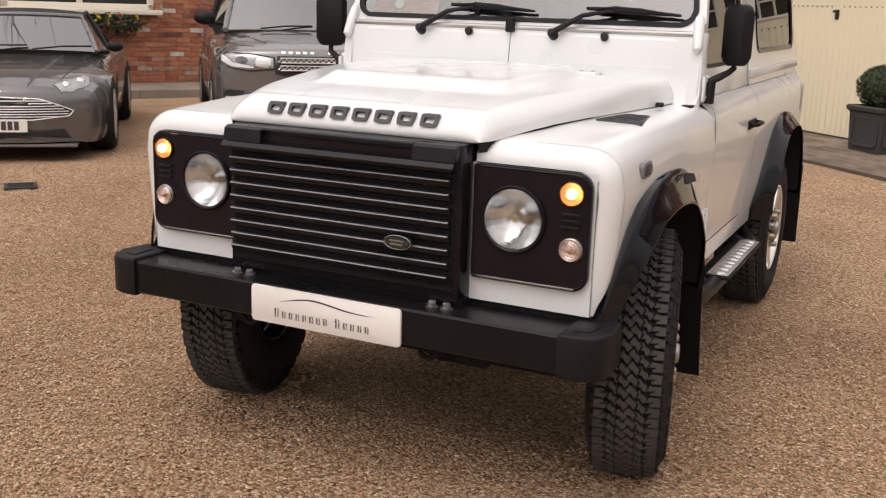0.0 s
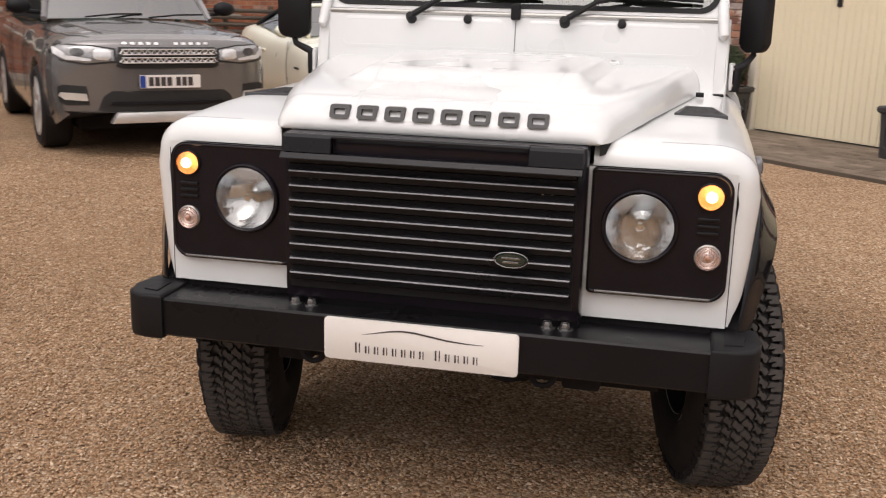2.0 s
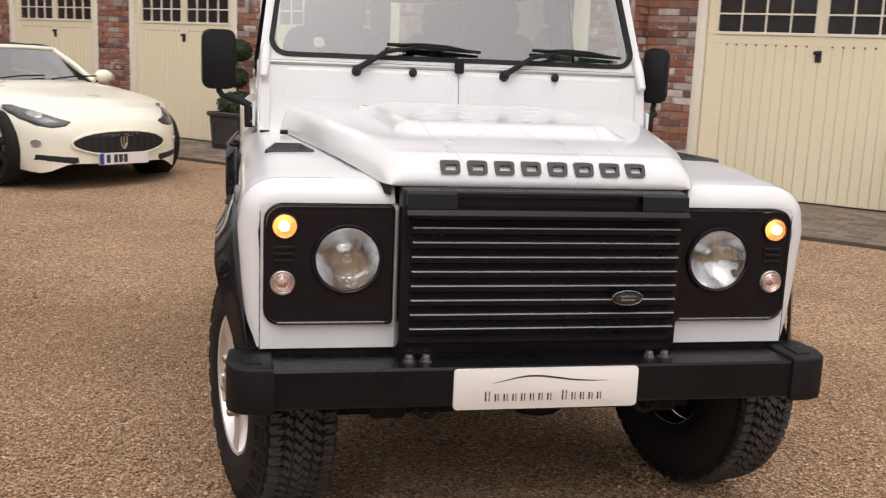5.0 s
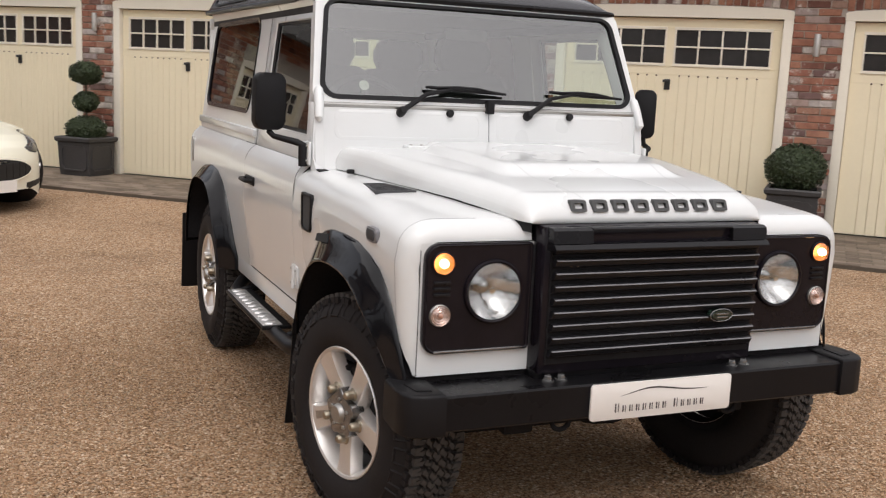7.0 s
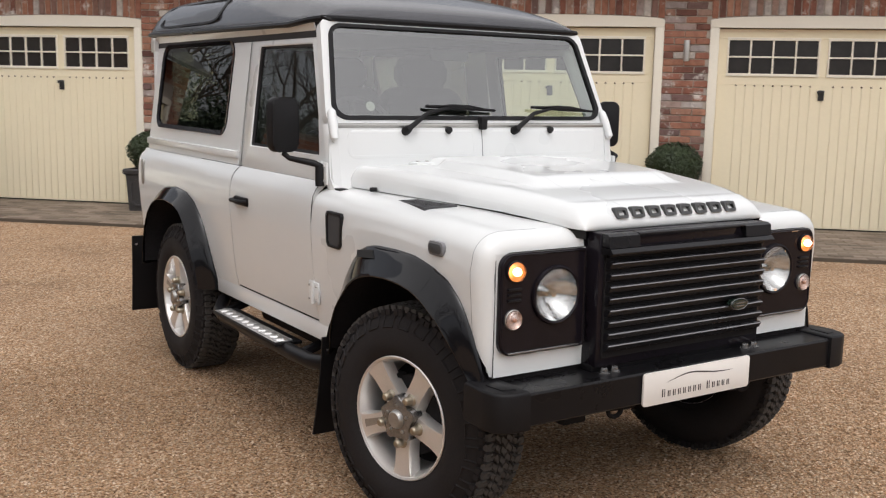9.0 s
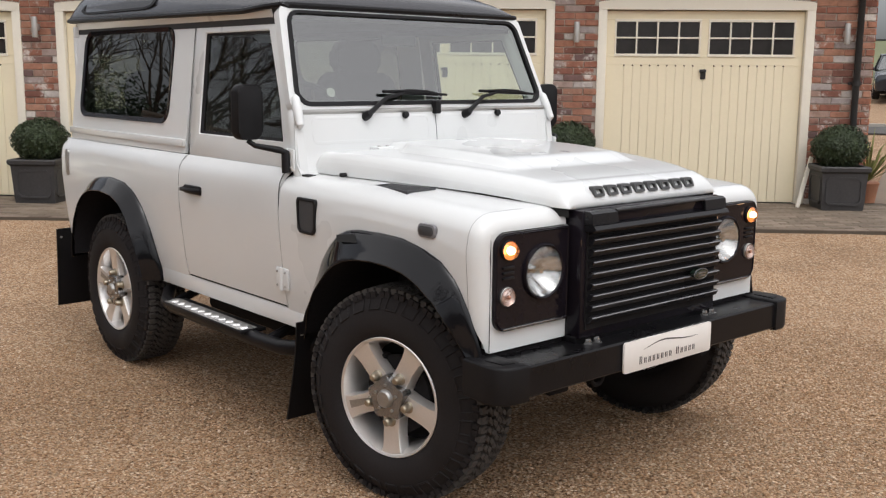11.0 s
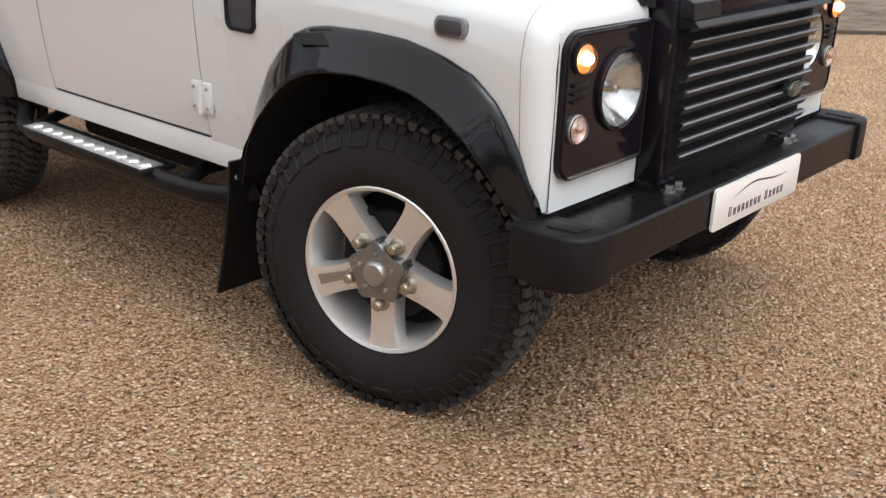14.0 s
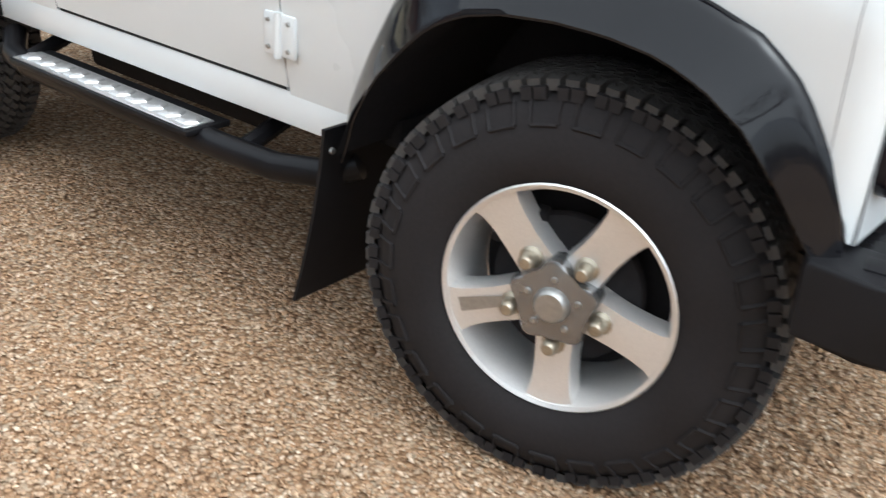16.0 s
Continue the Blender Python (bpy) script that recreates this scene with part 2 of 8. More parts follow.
def rounded(x0, z0, x1, z1, r, seg=5):
    """A rectangle with rounded corners, as points; r a number or four (x0z0, x1z0, x1z1, x0z1)."""
    rs = r if isinstance(r, (tuple, list)) else (r,) * 4
    out = []
    for (cx, cz, start), q in zip(((x0, z0, 180), (x1, z0, 270), (x1, z1, 0), (x0, z1, 90)), rs):
        sx, sz = (1 if cx == x0 else -1), (1 if cz == z0 else -1)
        for k in range(seg + 1):
            a = radians(start + 90 * k / seg)
            out.append((cx + sx * q + q * math.cos(a), cz + sz * q + q * math.sin(a)))
    return out


def ring_slab(bm, outer, inner, axis, lo, hi):
    """A flat ring between two outlines with as many points each."""
    other = [i for i in range(3) if i != axis]

    def put(p, h):
        c = [0, 0, 0]
        c[other[0]], c[other[1]], c[axis] = p[0], p[1], h
        return bm.verts.new(c)

    n = len(outer)
    sets = [[put(p, h) for p in o] for o, h in ((outer, lo), (outer, hi), (inner, hi), (inner, lo))]
    for a, b in zip(sets, sets[1:] + sets[:1]):
        for k in range(n):
            bm.faces.new((a[k], a[(k + 1) % n], b[(k + 1) % n], b[k]))


def lerp(x, table):
    """Straight-line reading of a table of (x, value)."""
    xs, ys = zip(*table)
    return float(np.interp(x, xs, ys))


# ---- ground ----
GRAVEL_TONES = [(0.0, (0.26, 0.159, 0.091)), (0.2, (0.367, 0.224, 0.128)), (0.45, (0.469, 0.291, 0.167)), (0.58, (0.384, 0.291, 0.2)), (0.7, (0.492, 0.334, 0.219)), (0.85, (0.561, 0.393, 0.252)), (1.0, (0.709, 0.571, 0.431))]


def gravel_material():
    m = mat("pea_gravel", (0.3, 0.22, 0.16), 0.9, spec=0.15)
    v = coords(m, 1.0, True)
    cell = node(m, "ShaderNodeTexVoronoi", Scale=88.0, Randomness=1.0)
    wire(m, v, cell.inputs["Vector"])
    sep = m.node_tree.nodes.new("ShaderNodeSeparateColor")
    wire(m, cell.outputs["Color"], sep.inputs[0])
    stone = ramp(m, sep.outputs[0], GRAVEL_TONES)
    # shade between the stones, painted as darker colour far from cell centres
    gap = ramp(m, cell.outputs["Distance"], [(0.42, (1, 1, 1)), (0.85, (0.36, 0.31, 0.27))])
    patch = ramp(m, noise_fac(m, v, 0.9, 5.0), [(0.3, (0.74, 0.73, 0.72)), (0.5, (0.95, 0.95, 0.95)), (0.7, (1.05, 1.05, 1.04))])
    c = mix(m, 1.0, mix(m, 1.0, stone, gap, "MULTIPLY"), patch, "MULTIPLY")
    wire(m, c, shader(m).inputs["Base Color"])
    inv = node(m, "ShaderNodeMath")
    inv.operation = "SUBTRACT"
    inv.inputs[0].default_value = 1.0
    wire(m, cell.outputs["Distance"], inv.inputs[1])
    bump(m, inv.outputs[0], 0.9, 0.007)
    return m


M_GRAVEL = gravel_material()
bm = bmesh.new()
xs = [-3000, -400, -60, -20] + [-10 + 0.5 * k for k in range(41)] + [14, 18, 22, 26, 30, 34, 38, 42, 46, 50, 56, 62, 70, 90, 400, 3000]
ys = [-3000, -400, -60, -20] + [-8 + 0.5 * k for k in range(41)] + [16, 20, 24, 28, 34, 40, 50, 60, 90, 400, 3000]


def rise(x, y):
    """The forecourt climbs gently to the garages, and the field beyond the drive lies higher."""
    near = lerp(0.695 * x + 0.719 * y, [(2.6, 0.0), (3.4, 0.015), (5.5, 0.085), (6.0, 0.09)])
    return near + (lerp(0.9 * x + 0.43 * y, [(30, 0.0), (40, 0.78), (56, 1.42), (70, 1.6), (9000, 1.6)]) if x > 15 else 0.0)


grid(bm, [[(x, y, rise(x, y) + (0.010 * noise.noise((x * 0.9, y * 0.9, 3.0)) - 0.006 if abs(x) < 12 and abs(y) < 14 else -0.02)) for x in xs] for y in ys])
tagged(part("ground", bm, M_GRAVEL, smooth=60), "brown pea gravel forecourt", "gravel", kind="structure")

# ---- garage range: two parallel fronts, one stepped back ----
ANGLE = radians(44)
U, N = Vector((math.cos(ANGLE), -math.sin(ANGLE), 0)), Vector((math.sin(ANGLE), math.cos(ANGLE), 0))


def front_pose(p, z=0.0):
    """The pose of a garage front: x along it, y into it, z up."""
    return Matrix(((U.x, N.x, 0, p[0]), (U.y, N.y, 0, p[1]), (0, 0, 1, z), (0, 0, 0, 1)))


FLOOR = 0.10
FRONT_1, FRONT_2 = front_pose(N * 7.10, FLOOR), front_pose(N * 7.50, FLOOR)


def brick_material():
    m = mat("mixed_red_brick", (0.4, 0.2, 0.12), 0.85, spec=0.3)
    info = m.node_tree.nodes.new("ShaderNodeObjectInfo")
    v = coords(m, 1.0, True)
    shade = ramp(m, info.outputs["Random"], [(0.0, (0.150, 0.070, 0.055)), (0.15, (0.300, 0.125, 0.085)), (0.40, (0.375, 0.175, 0.115)), (0.58, (0.430, 0.225, 0.150)), (0.70, (0.170, 0.105, 0.098)), (0.80, (0.39, 0.24, 0.18)), (0.90, (0.37, 0.315, 0.30)), (1.0, (0.70, 0.635, 0.57))])
    spots = ramp(m, noise_fac(m, v, 14.0, 5.0, 0.65), [(0.30, (0.62, 0.60, 0.58)), (0.60, (1.0, 1.0, 1.0))])
    lime = noise_fac(m, v, 5.0, 6.0, 0.7)
    lime_fac = ramp(m, lime, [(0.57, (0, 0, 0)), (0.66, (0.8, 0.8, 0.8))])
    c = mix(m, lime_fac, mix(m, 1.0, shade, spots, "MULTIPLY"), (0.70, 0.66, 0.61))
    wire(m, c, shader(m).inputs["Base Color"])
    bump(m, noise_fac(m, v, 60.0, 4.0), 0.6, 0.004)
    return m


def brick_island_material():
    m = mat("mixed_red_brick_far", (0.4, 0.2, 0.12), 0.85, spec=0.3)
    g = m.node_tree.nodes.new("ShaderNodeNewGeometry")
    v = coords(m, 1.0, True)
    shade = ramp(m, g.outputs["Random Per Island"], [(0.0, (0.15, 0.065, 0.05)), (0.10, (0.36, 0.125, 0.07)), (0.45, (0.45, 0.165, 0.09)), (0.70, (0.50, 0.215, 0.12)), (0.82, (0.36, 0.14, 0.085)), (0.90, (0.46, 0.23, 0.15)), (0.97, (0.46, 0.34, 0.29)), (1.0, (0.66, 0.60, 0.54))])
    spots = ramp(m, noise_fac(m, v, 14.0, 5.0, 0.65), [(0.30, (0.62, 0.60, 0.58)), (0.60, (1.0, 1.0, 1.0))])
    wire(m, mix(m, 1.0, shade, spots, "MULTIPLY"), shader(m).inputs["Base Color"])
    bump(m, noise_fac(m, v, 60.0, 4.0), 0.6, 0.004)
    return m


M_BRICK, M_BRICK_FAR = brick_material(), brick_island_material()
M_MORTAR = worn("lime_mortar", (0.40, 0.35, 0.30), 0.95, 0.2, 4.0, 80.0, bumpiness=0.5, dist=0.003)
M_CREAM = worn("cream_door_paint", (0.85, 0.755, 0.545), 0.5, 0.03, 0.8, 30.0, bumpiness=0.05)
M_FRAME = worn("cream_white_frame_paint", (0.82, 0.76, 0.64), 0.5, 0.04, 1.2, 40.0, bumpiness=0.06)
M_DARKGLASS = worn("dark_window_pane", (0.030, 0.027, 0.026), 0.10, 0.3, 2.0, 10.0, bumpiness=0.0)
M_SLATE = worn("dark_roof_slate", (0.07, 0.065, 0.06), 0.8, 0.3, 2.0, 30.0, bumpiness=0.4)
M_RUST = worn("rust_brown_stain", (0.10, 0.055, 0.03), 0.9, 0.3, 20.0, 90.0, bumpiness=0.0)
M_IRON = worn("black_iron", (0.02, 0.02, 0.02), 0.5, 0.3, 6.0, 90.0, bumpiness=0.1)
M_GALV = worn("galvanised_metal", (0.55, 0.54, 0.52), 0.45, 0.12, 8.0, 90.0, metal=0.8, bumpiness=0.1)
M_LEAD = worn("lead_grey_planter", (0.045, 0.042, 0.042), 0.6, 0.35, 3.0, 40.0, bumpiness=0.35, dist=0.003)
M_SOIL = worn("dark_soil", (0.03, 0.022, 0.015), 0.95, 0.4, 8.0, 60.0, bumpiness=0.6)
M_BOX = worn("box_leaf", (0.030, 0.046, 0.016), 0.55, 0.5, 9.0, 120.0, bumpiness=0.1)
M_STEM = worn("thin_brown_stem", (0.10, 0.07, 0.05), 0.85, 0.3, 10.0, 80.0, bumpiness=0.3)

BRICK_L, BRICK_H, JOINT = 0.215, 0.065, 0.010


def brick_mesh(length, seed):
    rng = random.Random(seed)
    bm = bmesh.new()
    vs = box(bm, (-length / 2, -0.012, -BRICK_H / 2), (length / 2, 0.03, BRICK_H / 2), 0.005, 1)
    for v in bm.verts:
        v.co += Vector((rng.uniform(-1, 1) * 0.005, rng.uniform(-1, 1) * 0.003, rng.uniform(-1, 1) * 0.0035))
    me = bpy.data.meshes.new("brick")
    bm.to_mesh(me)
    bm.free()
    me.materials.append(M_BRICK)
    return me


BRICKS = [brick_mesh(BRICK_L, k) for k in range(4)]
HALVES = [brick_mesh(0.1025, 10 + k) for k in range(3)]


def garage_wall(name, m, runs, over, top, label):
    """A brick front: runs of wall beside the doors (from, to), and the stretch over the doors (from, to, from height)."""
    wall = thing(name, label, "wall", m, kind="structure")
    bm = bmesh.new()
    for a, b in runs:
        box(bm, (a, 0.0, -0.1), (b, 0.30, top))
    for a, b, z0 in over:
        box(bm, (a, 0.0, z0), (b, 0.30, top))
    part("mortar_core", bm, M_MORTAR, wall, smooth=0)
    return wall


def lay_bricks(wall, a, b, z0, z1, seed):
    """Courses of bricks on a stretch of a wall; whole pieces, halves at the ends."""
    rng = random.Random(seed)
    course, z = 0, z0 + BRICK_H / 2
    while z < z1:
        x = a + (0.0 if course % 2 else -0.1125)
        while x < b - 0.02:
            lo, hi = max(x, a), min(x + BRICK_L, b)
            w = hi - lo
            if w > 0.04:
                whole = w > 0.16
                me = rng.choice(BRICKS if whole else HALVES)
                ob = new("brick", me)
                ob.parent = wall
                ob.matrix_basis = pose((lo + hi) / 2, rng.uniform(-0.003, 0.003), z, rng.uniform(-1, 1), 0, rng.uniform(-0.8, 0.8)) @ Matrix.Diagonal((w / (BRICK_L if whole else 0.1025), 1, 1, 1))
            x += BRICK_L + JOINT
        z += BRICK_H + JOINT
        course += 1


DOOR_TOP = 2.13


def garage_door(m, width, high, group):
    """An up-and-over door in its frame: x from the middle, y into the wall; high scales its heights."""
    d = thing("garage_door", "closed cream up-and-over garage door with small-paned windows", "garage door", m, group)
    h, w = width / 2, width / 2 - 0.095
    top = DOOR_TOP * high
    bm = bmesh.new()
    # frame with a slightly arched head
    box(bm, (-h, -0.02, -0.05), (-w, 0.14, top + 0.02), 0.006)
    box(bm, (w, -0.02, -0.05), (h, 0.14, top + 0.02), 0.006)
    head = [(-h, top), (h, top)] + [(h * math.cos(radians(a)), top + 0.075 + 0.05 * math.sin(radians(a))) for a in range(0, 181, 12)]
    slab(bm, head, 1, -0.024, 0.14)
    part("frame", bm, M_FRAME, d, "cream-white door frame")
    y0, y1 = 0.045, 0.09
    wz0, wz1, bz = 1.637 * high, 2.02 * high, 1.535 * high
    gap, edge = 0.050, w - 0.105
    win = [(-edge, -gap), (gap, edge)]
    grooves = [(0.115 + 0.094 * k) * w / 1.072 for k in range(9)]
    bm = bmesh.new()
    # vertical boards with grooves below the windows
    for sx in (-1, 1):
        edges = [0.0] + grooves + [w - 0.005]
        for a, b in zip(edges, edges[1:]):
            lo, hi = sorted((sx * a, sx * b))
            box(bm, (lo + 0.0016, y0, 0.02), (hi - 0.0016, y1, bz), 0.0025, 1)
    box(bm, (-w + 0.005, y0 + 0.012, 0.02), (w - 0.005, y1 + 0.01, bz + 0.03))
    boards = part("boarded_panel", bm, M_CREAM, d)
    dot = None
    for sx in (-1, 1):
        for x in grooves:
            if dot is None:
                b2 = bmesh.new()
                lathe(b2, [(0, 0.004), (0.008, 0.003), (0.010, 0.0)], pose(0, 0, 0, 90), 8)
                dot = part("groove_end", b2, M_RUST, boards)
            else:
                dot = new("groove_end", dot.data)
                dot.parent = boards
            dot.location = (sx * x, y0 - 0.001, bz - 0.008)
    bm = bmesh.new()
    box(bm, (-w + 0.005, y0, bz), (w - 0.005, y1, wz0), 0.003, 1)
    box(bm, (-w + 0.005, y0, wz1), (w - 0.005, y1, top - 0.01), 0.003, 1)
    for a, b in ((-w + 0.005, win[0][0]), (win[0][1], win[1][0]), (win[1][1], w - 0.005)):
        box(bm, (a, y0, wz0), (b, y1, wz1))
    part("window_rail", bm, M_CREAM, d)
    for lo, hi in win:
        bm = bmesh.new()
        t = 0.018
        box(bm, (lo - 0.012, y0 - 0.012, wz0 - 0.012), (hi + 0.012, y0 + 0.012, wz0 + t), 0.003, 1)
        box(bm, (lo - 0.012, y0 - 0.012, wz1 - t), (hi + 0.012, y0 + 0.012, wz1 + 0.012), 0.003, 1)
        for k in range(5):
            x = lo + (hi - lo) * k / 4
            box(bm, (x - t / 2, y0 - 0.010, wz0), (x + t / 2, y0 + 0.02, wz1), 0.003, 1)
        zc = (wz0 + wz1) / 2
        box(bm, (lo, y0 - 0.009, zc - t / 2), (hi, y0 + 0.02, zc + t / 2), 0.003, 1)
        f = part("window_frame", bm, M_FRAME, d, "white glazing bars")
        for k in range(4):
            for r in range(2):
                a, b = lo + (hi - lo) * k / 4 + t / 2, lo + (hi - lo) * (k + 1) / 4 - t / 2
                z0, z1 = (wz0 + t, zc - t / 2) if r == 0 else (zc + t / 2, wz1 - t)
                part("pane", boxed((a, y0 + 0.012, z0), (b, y0 + 0.018, z1)), M_DARKGLASS, f, smooth=0)
    bm = bmesh.new()
    z = 1.435 * high
    box(bm, (-0.03, y0 - 0.012, z - 0.055), (0.03, y0, z + 0.055), 0.005)
    box(bm, (-0.045, y0 - 0.035, z + 0.02), (0.03, y0 - 0.012, z + 0.05), 0.006)
    part("lock_handle", bm, M_IRON, d, "dark T-shaped lock handle")
    return d


# stretches of wall between the doors, and the doors (front, middle, width, height factor)
PIERS_1 = [(-13.30, -12.90), (-10.82, -10.14), (-8.06, -7.58), (-5.47, -5.08), (-3.05, -2.57)]
PIERS_2 = [(-2.57, -2.04), (0.385, 0.865), (3.215, 3.86)]
DOORS = [(FRONT_1, (a[1] + b[0]) / 2, b[0] - a[1], 0.965) for a, b in zip(PIERS_1, PIERS_1[1:])] + [(FRONT_2, (a[1] + b[0]) / 2, b[0] - a[1], 1.0) for a, b in zip(PIERS_2, PIERS_2[1:])]
garage_front_1 = garage_wall("wall_garage_1", FRONT_1, PIERS_1, [(a[1], b[0], 2.14) for a, b in zip(PIERS_1, PIERS_1[1:])], 2.75, "reclaimed red brick garage front with pale flecked bricks")
garage_front_2 = garage_wall("wall_garage_2", FRONT_2, PIERS_2, [(a[1], b[0], 2.21) for a, b in zip(PIERS_2, PIERS_2[1:])], 2.75, "reclaimed red brick garage front stepped back from the other")
for m, mid, w, high in DOORS:
    garage_door(m @ Matrix.Translation((mid, 0, 0)), w, high, "garage doors")
# side return between the two fronts, back walls and roof
bm = bmesh.new()
box(bm, (-2.82, 0.30, -0.1), (-2.57, 0.39, 2.75))
box(bm, (-13.3, 5.0, -0.1), (-2.57, 5.25, 2.75))
box(bm, (-13.3, 0.30, -0.1), (-13.05, 5.0, 2.75))
ob = part("wall_garage_back", bm, M_BRICK_FAR, smooth=0)
ob.matrix_basis = FRONT_1
tagged(ob, "plain brick side and back garage walls", "wall", kind="structure")
bm = bmesh.new()
box(bm, (3.61, 0.30, -0.1), (3.86, 5.2, 2.75))
box(bm, (-2.57, 4.95, -0.1), (3.61, 5.2, 2.75))
ob = part("wall_garage_end", bm, M_BRICK_FAR, smooth=0)
ob.matrix_basis = FRONT_2
tagged(ob, "brick end wall of the garage range", "wall", kind="structure")
for m, a, b in ((FRONT_1, -13.5, -2.72), (FRONT_2, -2.5, 4.03)):
    bm = bmesh.new()
    slab(bm, [(-0.35, 2.70), (-0.35, 2.76), (2.6, 4.4), (5.5, 2.76), (5.5, 2.70), (2.6, 4.3)], 0, a, b)
    ob = part("roof", bm, M_SLATE, smooth=0)
    ob.matrix_basis = m
    tagged(ob, "dark slate garage roof", "roof", kind="structure")


# ---- block paving apron ----
def paving_material():
    m = mat("worn_block_paving", (0.2, 0.17, 0.14), 0.85, spec=0.3)
    g = m.node_tree.nodes.new("ShaderNodeNewGeometry")
    v = coords(m, 1.0, True)
    c = ramp(m, g.outputs["Random Per Island"], [(0.0, (0.15, 0.115, 0.085)), (0.5, (0.21, 0.165, 0.125)), (1.0, (0.27, 0.215, 0.165))])
    s = ramp(m, noise_fac(m, v, 1.5, 6.0, 0.65), [(0.3, (0.65, 0.64, 0.62)), (0.65, (1, 1, 1))])
    wire(m, mix(m, 1.0, c, s, "MULTIPLY"), shader(m).inputs["Base Color"])
    bump(m, noise_fac(m, v, 70.0, 4.0), 0.5, 0.003)
    return m


M_PAVING = paving_material()
M_JOINTSAND = worn("dark_joint_sand", (0.085, 0.068, 0.05), 0.95, 0.3, 4.0, 80.0, bumpiness=0.4)


def paving(m, x0, x1, depth, name, seed):
    rng = random.Random(seed)
    bed = thing(name, "worn brown block paving in front of the garages", "paving", m, kind="structure")
    part("bed", boxed((x0, -depth, -0.10), (x1, 0.30, 0.008)), M_JOINTSAND, bed, smooth=0)
    verts, faces = [], []
    rows = int(depth / 0.104)
    for r in range(rows):
        y = -depth + 0.104 * r
        x = x0 - (0.104 if r % 2 else 0)
        while x < x1:
            a, b = max(x, x0) + 0.003, min(x + 0.208, x1) - 0.003
            if b - a > 0.03:
                h = 0.014 + rng.uniform(-0.002, 0.002)
                k, t = len(verts), [h + rng.uniform(-0.002, 0.002) for _ in range(4)]
                c = ((a, y + 0.003), (b, y + 0.003), (b, y + 0.101), (a, y + 0.101))
                i = ((0.006, 0.006), (-0.006, 0.006), (-0.006, -0.006), (0.006, -0.006))
                verts += [(p, q, 0.0) for p, q in c] + [(p, q, tt - 0.004) for (p, q), tt in zip(c, t)] + [(p + dx, q + dy, tt) for (p, q), (dx, dy), tt in zip(c, i, t)]
                for s in (0, 4):
                    faces += [(k + s + j, k + s + (j + 1) % 4, k + s + 4 + (j + 1) % 4, k + s + 4 + j) for j in range(4)]
                faces.append((k + 8, k + 9, k + 10, k + 11))
            x += 0.208
    me = bpy.data.meshes.new("paving_block")
    me.from_pydata(verts, [], faces)
    me.materials.append(M_PAVING)
    ob = new("paving_block", me)
    ob.parent = bed
    tagged(ob, kind="stuff")
    return bed


paving(FRONT_1, -13.3, -2.57, 1.60, "pavement_1", 3)
paving(FRONT_2, -2.57, 9.5, 2.00, "pavement_2", 4)


# ---- planters ----
def leaf_cloud(bm, centre, radius, count, seed, size=0.022, squash=1.0, hollow=0.78):
    """Many small folded leaves about an uneven ball."""
    rng = random.Random(seed)
    c = Vector(centre)
    for _ in range(count):
        d = Vector((rng.gauss(0, 1), rng.gauss(0, 1), rng.gauss(0, 1))).normalized()
        lump = 1 + 0.10 * noise.noise(d * 2.6 + c * 3)
        r = radius * lump * rng.uniform(hollow, 1.03)
        p = c + Vector((d.x * r, d.y * r, d.z * r * squash))
        x, y, z = frame_of((d + Vector((rng.uniform(-1, 1), rng.uniform(-1, 1), rng.uniform(-1, 1))) * 0.9))
        a = rng.uniform(0, 6.28)
        u, w = math.cos(a) * x + math.sin(a) * y, -math.sin(a) * x + math.cos(a) * y
        s = size * rng.uniform(0.7, 1.3)
        v = [bm.verts.new(p - u * s), bm.verts.new(p + w * s * 0.55 + z * s * 0.2), bm.verts.new(p + u * s), bm.verts.new(p - w * s * 0.55 + z * s * 0.2)]
        bm.faces.new(v)


